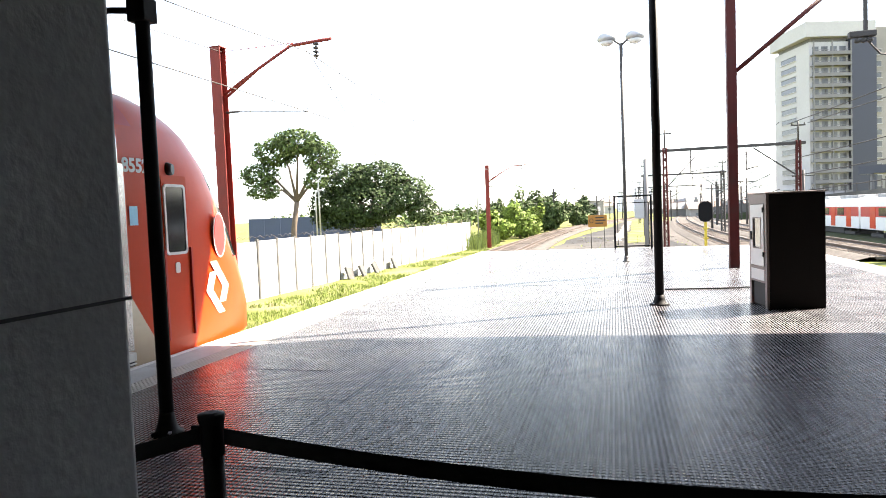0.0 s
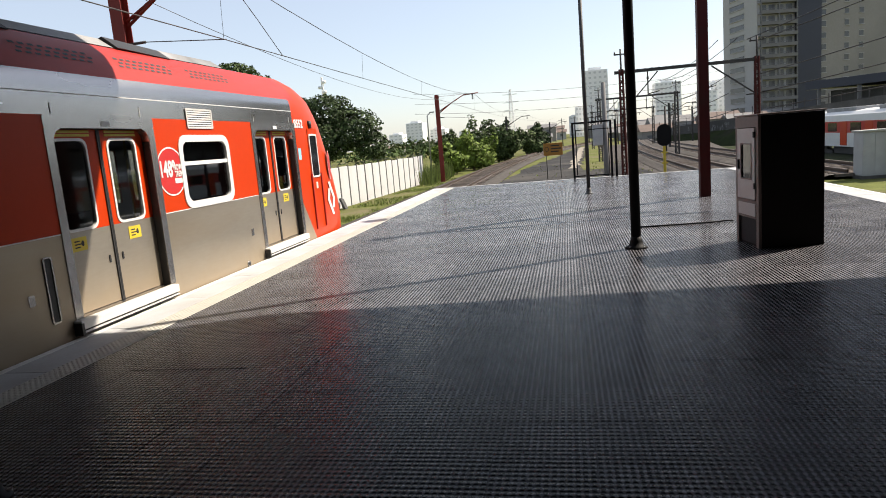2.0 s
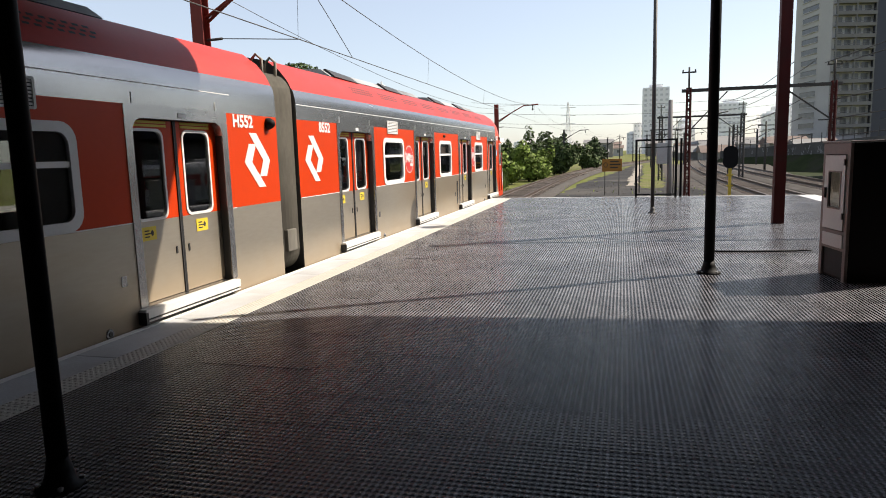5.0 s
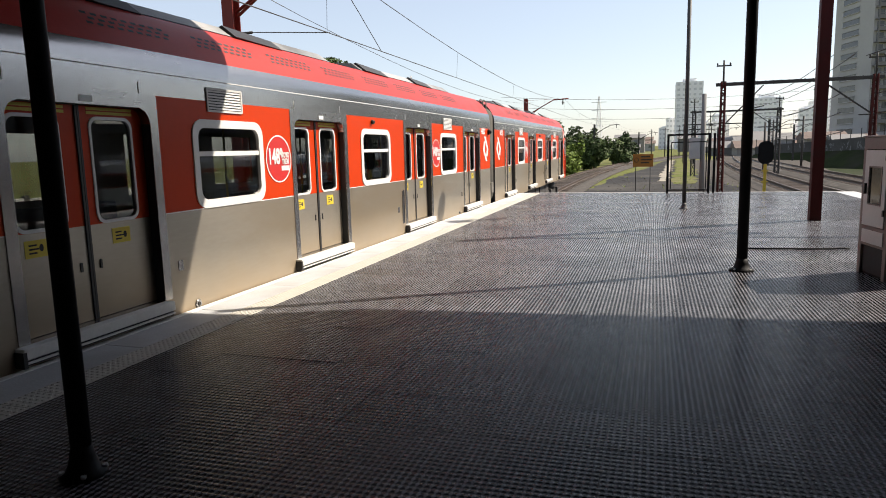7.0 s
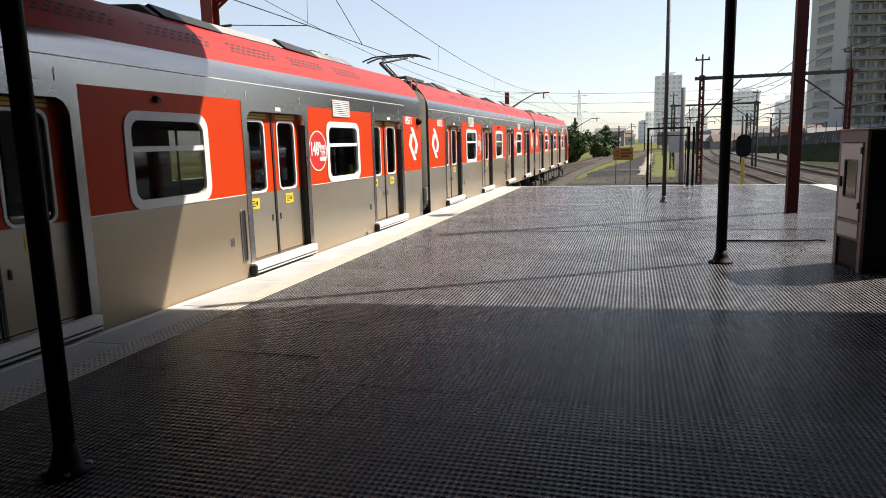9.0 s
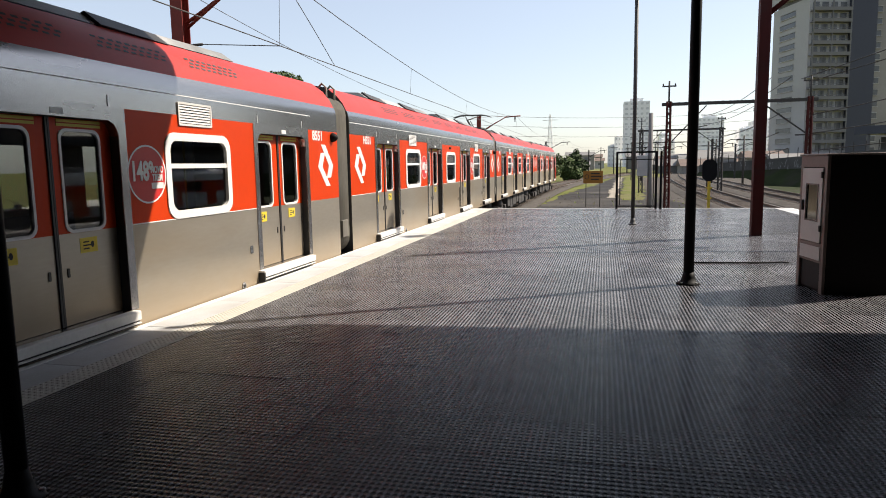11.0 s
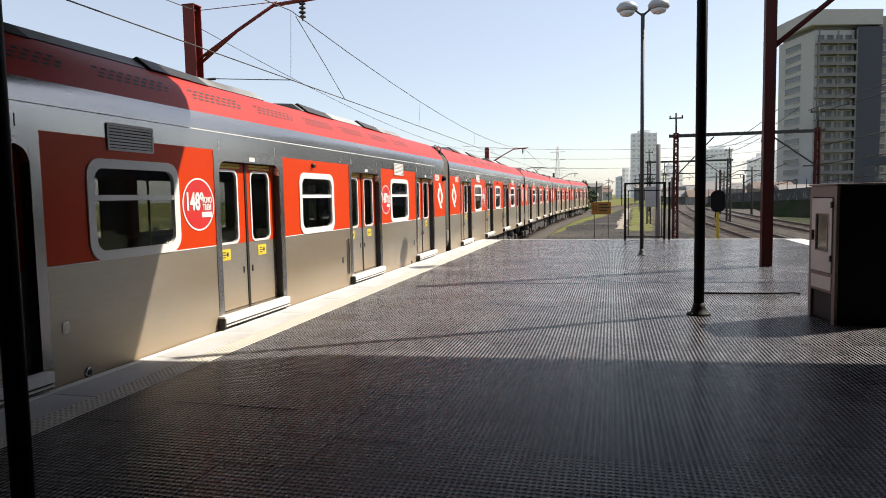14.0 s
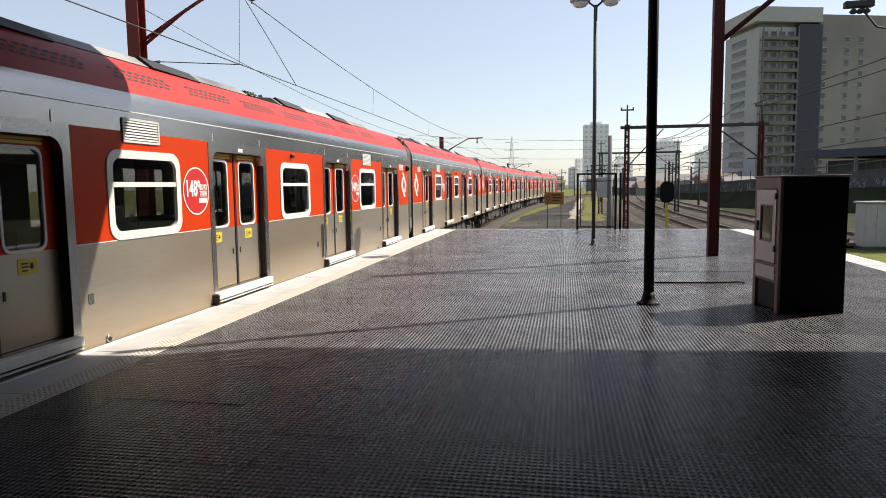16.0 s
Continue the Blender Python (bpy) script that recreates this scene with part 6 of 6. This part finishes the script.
def build_tall_block():
    """The high apartment block across the tracks: end wall, balcony front, dark shaft, long wing."""
    A, B = Vector((50.0, 190.0)), Vector((45.3, 206.0))
    C, D, E = Vector((60.0, 193.2)), Vector((66.4, 195.2)), Vector((104.0, 207.0))
    back = Vector((-3.6, 12.6)) * 1.25
    bld = thing("apartment_block", "high pale apartment block with balconies and a dark blue stair shaft", "apartment building")
    g0, top = -4.0, 42.0
    bm = bm_new()
    prism(bm, [tuple(v) for v in (A, C, C + back, B)], g0, top)
    part("main_tower", bm, M["bld_white"], bld)
    bm = bm_new()
    ext = [A + Vector((-1.0, -1.2)), D + Vector((0.3, -1.0)), D + back, B + Vector((-1.2, 0.5))]
    prism(bm, [tuple(v) for v in ext], 43.2, 47.0)
    part("roof_crown", bm, M["bld_white"], bld)
    bm = bm_new()
    prism(bm, [tuple(v) for v in (A + Vector((0.5, 1)), D + Vector((-0.5, 1)), D + back * 0.9, B + Vector((0.8, -1)))], 42.0, 43.2)
    part("roof_recess", bm, M["bld_grey"], bld)
    bm = bm_new()
    nrm = (D - C).normalized()
    o = Vector((nrm.y, -nrm.x))
    prism(bm, [tuple(v) for v in (C + o * 1.2, D + o * 1.2, D + back * 0.6, C + back * 0.6)], g0, 42.6)
    part("stair_shaft", bm, M["bld_blue"], bld, "dark blue clad stair shaft")
    bm = bm_new()
    prism(bm, [tuple(v) for v in (D, E, E + back, D + back)], g0, 45.5)
    part("long_wing", bm, M["bld_beige"], bld, "beige long wing, toned darker for its shade")
    # end wall windows
    d = (B - A).normalized()
    out = Vector((-d.y, d.x))
    if out.x > 0:
        out = -out
    facade_windows(bld, (A.x, A.y, 0), (d.x, d.y, 0), 1, 15, 7.2, 1.25, 9, 2.74, 0.4, (out.x, out.y, 0), first=6.0)
    d2 = (E - D).normalized()
    o2 = Vector((d2.y, -d2.x))
    facade_windows(bld, (D.x, D.y, 0), (d2.x, d2.y, 0), 2, 13, 1.2, 1.3, 4.2, 2.95, 3.0, (o2.x, o2.y, 0), first=7.4)
    facade_windows(bld, (D.x, D.y, 0), (d2.x, d2.y, 0), 4, 13, 1.2, 1.3, 3.6, 2.95, 3.0, (o2.x, o2.y, 0), first=20.4)
    facade_windows(bld, (D.x, D.y, 0), (d2.x, d2.y, 0), 1, 13, 1.3, 1.3, 9, 2.95, 3.0, (o2.x, o2.y, 0), first=0.8)
    # balcony front
    fd = (C - A).normalized()
    fo = Vector((fd.y, -fd.x))
    L = (C - A).length
    for fl in range(15):
        z = 0.2 + 2.74 * fl
        slabs = bm_new()
        a0, a1 = A + fd * 0.2 + fo * 0.02, C - fd * 0.2 + fo * 0.02
        prism(slabs, [tuple(v) for v in (a0, a1, a1 + fo * 1.7, a0 + fo * 1.7)], z - 0.12, z + 0.12)
        bal = part("balcony", slabs, M["bld_grey"], bld)
        rail = bm_new()
        prism(rail, [tuple(v) for v in (a0 + fo * 1.6, a1 + fo * 1.6, a1 + fo * 1.7, a0 + fo * 1.7)], z + 0.13, z + 0.75)
        for i in range(8):
            p = a0 + (a1 - a0) * (i / 7) + fo * 1.65
            box(rail, p.x - 0.04, p.x + 0.04, p.y - 0.04, p.y + 0.04, z + 0.75, z + 1.1)
        prism(rail, [tuple(v) for v in (a0 + fo * 1.62, a1 + fo * 1.62, a1 + fo * 1.69, a0 + fo * 1.69)], z + 1.1, z + 1.17)
        part("parapet", rail, M["bld_grey"], bal)
        for i in range(4):
            gl = bm_new()
            p, q = a0 + (a1 - a0) * (0.06 + 0.24 * i), a0 + (a1 - a0) * (0.06 + 0.24 * i + 0.17)
            o3 = fo * 0.03
            gl.faces.new([gl.verts.new(v) for v in ((p.x + o3.x, p.y + o3.y, z + 0.14), (q.x + o3.x, q.y + o3.y, z + 0.14), (q.x + o3.x, q.y + o3.y, z + 2.3), (p.x + o3.x, p.y + o3.y, z + 2.3))])
            part("balcony_door", gl, M["bld_glass"], bal)
    for i in range(3):
        p = A + fd * (0.3 + i * (L - 0.6) / 2) + fo * 1.5
        wall = bm_new()
        box(wall, p.x - 0.15, p.x + 0.15, p.y - 0.15, p.y + 0.15, g0, 42)
        part("balcony_column", wall, M["bld_grey"], bld)


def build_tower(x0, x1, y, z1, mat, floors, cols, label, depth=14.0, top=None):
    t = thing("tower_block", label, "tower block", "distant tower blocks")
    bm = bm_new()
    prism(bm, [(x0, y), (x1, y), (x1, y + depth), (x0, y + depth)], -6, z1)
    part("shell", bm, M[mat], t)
    bm = bm_new()
    w = (x1 - x0)
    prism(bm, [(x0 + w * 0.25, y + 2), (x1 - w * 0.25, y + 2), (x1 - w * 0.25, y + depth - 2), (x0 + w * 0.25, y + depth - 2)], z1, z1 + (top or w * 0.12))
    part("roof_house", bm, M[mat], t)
    gl = bm_new()
    st = (z1 + 1) / floors
    for f in range(floors):
        for c in range(cols):
            xa = x0 + w * (c + 0.25) / cols
            xb = x0 + w * (c + 0.75) / cols
            za = -1 + st * f + st * 0.3
            gl.faces.new([gl.verts.new(v) for v in ((xa, y - 0.1, za), (xb, y - 0.1, za), (xb, y - 0.1, za + st * 0.42), (xa, y - 0.1, za + st * 0.42))])
        xa = x0 - 0.1
        for c in range(3):
            ya = y + depth * (c + 0.3) / 3
            za = -1 + st * f + st * 0.3
            gl.faces.new([gl.verts.new(v) for v in ((xa, ya, za), (xa, ya + depth * 0.14, za), (xa, ya + depth * 0.14, za + st * 0.42), (xa, ya, za + st * 0.42))])
    tagged(part("glazing", gl, M["far_haze_glass"], t), kind="stuff")


def build_city():
    build_tall_block()
    far = [(11.0, 25.2, 400, 36, "far_haze_grey", 13, 5), (6.5, 12.0, 420, 17, "far_haze_white", 6, 3), (2.5, 8.5, 430, 12, "far_haze_grey", 5, 3), (25.5, 33.0, 440, 15, "far_haze_white", 6, 3), (51, 65, 400, 25.5, "far_haze_white", 11, 6), (73, 84, 400, 19, "far_haze_white", 8, 4), (35, 45, 460, 16, "far_haze_grey", 7, 4),
           (84, 96, 420, 24, "far_haze_grey", 10, 5), (-107.5, -96.0, 450, 17.2, "far_haze_grey", 9, 4), (-95, -84, 470, 12.2, "far_haze_white", 7, 4), (-82, -74, 520, 10, "far_haze_grey", 5, 3), (66, 72, 450, 14, "far_haze_grey", 6, 3), (-128, -118, 480, 11, "far_haze_white", 5, 3), (40, 49, 520, 22, "far_haze_white", 9, 4)]
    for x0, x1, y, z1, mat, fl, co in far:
        build_tower(x0, x1, y, z1, mat, fl, co, "pale tower block on the skyline, haze in its colour" if mat == "far_haze_white" else "grey tower block on the skyline, haze in its colour")
    rng = random.Random(9)
    for i in range(110):
        y = rng.uniform(240, 420) if i < 70 else rng.uniform(135, 230)
        x = rng.uniform(-0.32, 0.42) * y if i < 44 else (rng.uniform(-0.1, 0.28) * y if i < 70 else rng.uniform(0.075, 0.30) * y)
        if abs(x) < 6:
            continue
        w, h = rng.uniform(5, 11), rng.uniform(2.4, 6.5 if i >= 44 and y > 240 else 4.2)
        b = thing("low_house", "low pale house with a shallow roof in the distance", "house", "distant houses", (x, y, -2))
        bm = bm_new()
        prism(bm, [(0, 0), (w, 0), (w, 9), (0, 9)], 0, h)
        part("shell", bm, M[("bld_beige", "bld_grey", "bld_white")[i % 3]], b)
        bm = bm_new()
        a = [bm.verts.new(v) for v in ((-0.4, -0.4, h), (w + 0.4, -0.4, h), (w + 0.4, 9.4, h), (-0.4, 9.4, h), (-0.4, 4.5, h + 1.4), (w + 0.4, 4.5, h + 1.4))]
        for f in ((0, 1, 5, 4), (2, 3, 4, 5), (0, 4, 3), (1, 2, 5), (0, 3, 2, 1)):
            bm.faces.new([a[k] for k in f])
        part("roof", bm, M[("house_tile", "bld_grey")[i % 2]], b)
        for k in range(int(w / 3)):
            bm = bm_new()
            box(bm, 1.0 + 3 * k, 2.2 + 3 * k, -0.06, -0.01, h - 1.9, h - 0.8)
            part("window", bm, M["bld_glass"], b)
    # lattice power pylon and telecom tower
    for x, y, h, w, lab in ((-23.2, 300, 24.5, 3.2, "tall lattice power pylon in the distance"), (-109.5, 300, 38, 2.0, "slim lattice telecom tower with dishes")):
        t = thing("pylon", lab, "pylon", at=(x, y, -1.5))
        bm = bm_new()
        lattice(bm, 0, 0, 0, h, w, 0.5, 12, 0.22)
        part("lattice", bm, M["far_haze_grey"], t)
        for k in range(3):
            bm = bm_new()
            if w > 3:
                z = h * (0.62 + 0.14 * k)
                beam(bm, (-3.2, 0, z), (3.2, 0, z), 0.22, 0.25)
            else:
                lathe(bm, (1.2 - 2.4 * (k % 2), -0.5, h * (0.8 + 0.06 * k)), ((0.5, 0), (0.9, 0.5), (0.9, 1.0), (0.4, 1.4)), 8)
            part("cross_arm" if w > 3 else "dish", bm, M["far_haze_grey"], t)
    # retaining wall with pale scrawls, climbing to the right, and a long dark building behind
    wall = thing("retaining_wall", "stained dark retaining wall with pale scrawls", "wall", kind="structure")
    p0, p1 = Vector((15.5, 118)), Vector((44.0, 62.0))
    d = (p1 - p0).normalized()
    o = Vector((d.y, -d.x))
    n = 26
    bm = bm_new()
    top = lambda f: 0.9 + 2.9 * f
    for i in range(n):
        a, b = p0 + (p1 - p0) * (i / n), p0 + (p1 - p0) * ((i + 1) / n)
        q = [a, b, b - o * 0.5, a - o * 0.5]
        lo = [bm.verts.new((v.x, v.y, -2.3)) for v in q]
        hi = [bm.verts.new((v.x, v.y, top((i + (k in (1, 2))) / n))) for k, v in enumerate(q)]
        for k in range(4):
            bm.faces.new((lo[k], lo[(k + 1) % 4], hi[(k + 1) % 4], hi[k]))
        bm.faces.new(hi)
    part("face", bm, M["wall_dark"], wall)
    bm = bm_new()
    for i in range(70):
        f = rng.uniform(0.02, 0.75)
        c = p0 + (p1 - p0) * f + o * 0.03
        zc = rng.uniform(-0.6, 0.5) + 1.5 * f
        for _ in range(3):
            s, hgt = rng.uniform(-0.5, 0.5), rng.uniform(0.2, 0.7)
            a, b = c + d * s, c + d * (s + rng.uniform(-0.3, 0.3))
            w = d * 0.07
            bm.faces.new([bm.verts.new(v) for v in ((a.x, a.y, zc), (a.x + w.x, a.y + w.y, zc), (b.x + w.x, b.y + w.y, zc + hgt), (b.x, b.y, zc + hgt))])
    part("scrawls", bm, M["graffiti"], wall)
    bm = bm_new()
    for k in range(36):
        a = p0 + (p1 - p0) * (k / 35) - o * 0.2
        z = top(k / 35)
        box(bm, a.x - 0.04, a.x + 0.04, a.y - 0.04, a.y + 0.04, z, z + 1.2)
    part("guard_rail", bm, M["under"], wall)
    shed = thing("long_shed", "long dark station building with a row of columns", "building")
    q0, q1 = Vector((40, 112)), Vector((78, 52))
    e = (q1 - q0).normalized()
    oo = Vector((e.y, -e.x))
    bm = bm_new()
    prism(bm, [tuple(v) for v in (q0, q1, q1 - oo * 14, q0 - oo * 14)], -2.2, 4.6)
    part("wall", bm, M["wall_dark"], shed)
    bm = bm_new()
    prism(bm, [tuple(v) for v in (q0 + oo * 3 - e * 2, q1 + oo * 3, q1 - oo * 15, q0 - oo * 15 - e * 2)], 5.0, 6.2)
    part("roof", bm, M["bld_blue"], shed)
    for i in range(12):
        c = q0 + (q1 - q0) * (i / 11) + oo * 2.6
        bm = bm_new()
        box(bm, c.x - 0.2, c.x + 0.2, c.y - 0.2, c.y + 0.2, -2.2, 5.0)
        part("column", bm, M["bld_grey"], shed)
    # bank in front of the wall, its shade put into the dark colour
    bm = bm_new()
    m = 24
    for i in range(m):
        f0, f1 = i / m, (i + 1) / m
        rows = []
        for f in (f0, f1):
            c = p0 + (p1 - p0) * f
            rows.append([(c.x + o.x * w, c.y + o.y * w, z) for w, z in ((0.0, -0.3 + 1.7 * f), (1.5, -1.1 + 0.8 * f), (2.6 + 1.2 * f, -1.98))])
        for k in range(2):
            bm.faces.new([bm.verts.new(v) for v in (rows[0][k], rows[1][k], rows[1][k + 1], rows[0][k + 1])])
    structure("bank", bm, M["scrub"], "grassy bank under the retaining wall", "bank")
    # blue hoarding and lamp poles behind the fence
    h = thing("hoarding", "dark blue sheet hoarding behind the fence", "fence", at=(-40, 66, GROUND))
    for i in range(8):
        bm = bm_new()
        box(bm, i * 2.0, i * 2.0 + 1.97, -0.03, 0.03, 0, 2.9)
        part("panel", bm, M["blue_fence"], h)
    for x, y, hh in ((-19.0, 40, 5.2), (-20.2, 42, 4.4), (-10.9, 54, 5.0)):
        p = thing("light_pole", "slim grey light pole behind the fence", "pole", "light poles", (x, y, GROUND))
        bm = bm_new()
        tube(bm, [(0, 0, 0), (0, 0, hh), (0.3, 0, hh + 0.25)], (0.06, 0.045, 0.03), 8)
        part("shaft", bm, M["galv"], p)
        bm = bm_new()
        box(bm, 0.2, 0.62, -0.09, 0.09, hh + 0.2, hh + 0.3, bevel=0.02)
        part("lamp_head", bm, M["galv"], p)
    # poles along the far tracks
    for x, y, hh in ((12.8, 48, 4.6), (13.2, 70, 5.0), (9.4, 66, 4.4), (5.0, 95, 5), (9.0, 120, 6), (2.0, 140, 6), (14.5, 95, 5.5), (6.6, 150, 6.5), (11.5, 160, 7), (-0.6, 150, 6)):
        p = thing("track_pole", "dark slim trackside pole", "pole", "trackside poles", (x, y, GROUND))
        bm = bm_new()
        tube(bm, [(0, 0, 0), (0, 0, hh)], (0.11, 0.08), 8)
        part("shaft", bm, M["under"], p)
        bm = bm_new()
        beam(bm, (-0.7, 0, hh - 0.4), (0.7, 0, hh - 0.4), 0.08, 0.08)
        part("cross_arm", bm, M["under"], p)


def build_side_train():
    """Grey and red suburban train standing at the next platform."""
    cars = []
    for i in range(3):
        c = thing("suburban_car", "older grey and red suburban train carriage on the next line", "train carriage", "carriages of the side train")
        bm = bm_new()
        ln = 19.4
        rows = [(-1.45, -1.0), (-1.45, 0.1), (-1.45, 1.0), (-1.42, 1.5), (-1.1, 1.75), (0, 1.9), (1.1, 1.75), (1.42, 1.5), (1.45, -1.0)]
        a = [bm.verts.new((x, 0, z)) for x, z in rows]
        b = [bm.verts.new((x, ln, z)) for x, z in rows]
        for k in range(len(rows) - 1):
            bm.faces.new((a[k], a[k + 1], b[k + 1], b[k])).material_index = 1 if k == 1 else 0
        bm.faces.new(a[::-1])
        bm.faces.new(b)
        part("body", bm, [M["white"], M["roof_red"]], c)
        for k in range(4):
            y = 2.0 + 4.6 * k
            bm = bm_new()
            box(bm, -1.475, -1.455, y, y + 1.3, -0.9, 1.0)
            part("door", bm, M["red"], c)
            if k < 3:
                bm = bm_new()
                box(bm, -1.475, -1.455, y + 2.0, y + 3.9, 0.2, 0.9)
                part("window", bm, M["glass"], c)
        for y in (3.2, 16.2):
            bm = bm_new()
            box(bm, -1.2, 1.2, y - 1.4, y + 1.4, -1.75, -1.35)
            for x in (-0.8, 0.8):
                for dy in (-1, 1):
                    tube(bm, [(x - 0.06, y + dy, -1.55), (x + 0.06, y + dy, -1.55)], 0.42, 14)
            part("bogie", bm, M["under"], c)
        bm = bm_new()
        box(bm, -1.2, 1.2, 4.9, 14.4, -1.6, -1.01)
        part("underframe", bm, M["under"], c)
        bm = bm_new()
        box(bm, -0.9, 0.9, 2, 7, 1.7, 2.1, bevel=0.05)
        part("roof_unit", bm, M["roof_grey"], c)
        bm = bm_new()
        box(bm, -0.9, 0.9, 11, 17, 1.7, 2.1, bevel=0.05)
        part("roof_unit", bm, M["roof_grey"], c)
        cars.append(c)
    return cars


build_ground()
build_track("track_main", curve_point, -40, 150, 75, "rusty curved track of the passing train")
build_track("track_side", lambda s: Vector((7.35 + 0.0006 * max(0, s - 30) ** 2 * 0.9, s, 0)), -10, 150, 90, "rusty track beside the far platform edge")
build_track("track_far", lambda s: Vector((11.6 + 0.0005 * max(0, s - 30) ** 2 * 0.9, s, 0)), 28, 150, 70, "rusty outer track")
floor = build_platform()
build_canopy()
build_poles()
build_cabinet()
build_barrier()
build_floor_line()
build_gate()
build_portal(2.80, 8.6, 32, 4.15, True, "rust-red lattice portal carrying wires over the side tracks")
build_portal(3.0, 9.2, 58, 4.15, False, "dark lattice portal farther along the side tracks")
build_portal(4.0, 12.5, 100, 4.3, False, "dark lattice portal farther along the side tracks")
build_portal(5.0, 13.5, 150, 4.6, False, "dark lattice portal farther along the side tracks")
build_mast(-8.5, 12.4, 5.55, "mast_red_sunlit", "rust-red catenary mast with bracket arm beside the track")
build_mast(-8.45, 45.8, 4.85, "mast_red_sunlit", "rust-red catenary mast with bracket arm beside the track")
build_mast(-6.75, 80.5, 4.1, "under", "dark catenary mast with bracket arm by the bend", small=True)
for mx, my in ((11.5, 78), (14.2, 96), (9.0, 108), (18.5, 104)):
    build_mast(mx, my, 3.9, "under", "dark slim catenary mast beside the far tracks", small=True)
build_mast(-2.4, 112, 3.6, "under", "dark catenary mast with bracket arm by the bend", small=True)
build_wires()
build_fence()
build_signal_and_sign()
build_city()
build_trees()
NUMBERS = ["8552", "H552", "H551", "8551", "8550", "H550", "H549", "8549"]
cars = [build_car(num, lead=(i == 0), pantograph=(i == 1)) for i, num in enumerate(NUMBERS)]
side_cars = build_side_train()
build_tactile()
build_plates(floor)


def travelled(t):
    """Way of the leading carriage's front doors along the track, in metres."""
    u = t / 16.0
    return 2.5447 + 47.90639 * u + 44.64752 * u ** 2 + 7.18435 * u ** 3 - 2.27428 * u ** 4


def motions():
    times = [0.5 * k for k in range(33)]
    for i, car in enumerate(cars):
        rows = []
        for t in times:
            rear = travelled(t) - 13.555 - CAR_PITCH * i
            a, b = curve_point(rear + 2.7), curve_point(rear + 13.5)
            d = (b - a).normalized()
            p = a - d * 2.7
            rows.append((t, pose(p.x, p.y, 0.0, 0, 0, math.degrees(math.atan2(-d.x, d.y)))))
        walk(car, rows)
    for i, car in enumerate(side_cars):
        rows = []
        for t in times:
            go = 0.0 if t < 3 else 0.55 * (t - 3) ** 2
            rows.append((t, pose(23.5, 66.8 - 19.9 * i - go, -0.35, 0, 0, 0)))
        walk(car, rows)


motions()
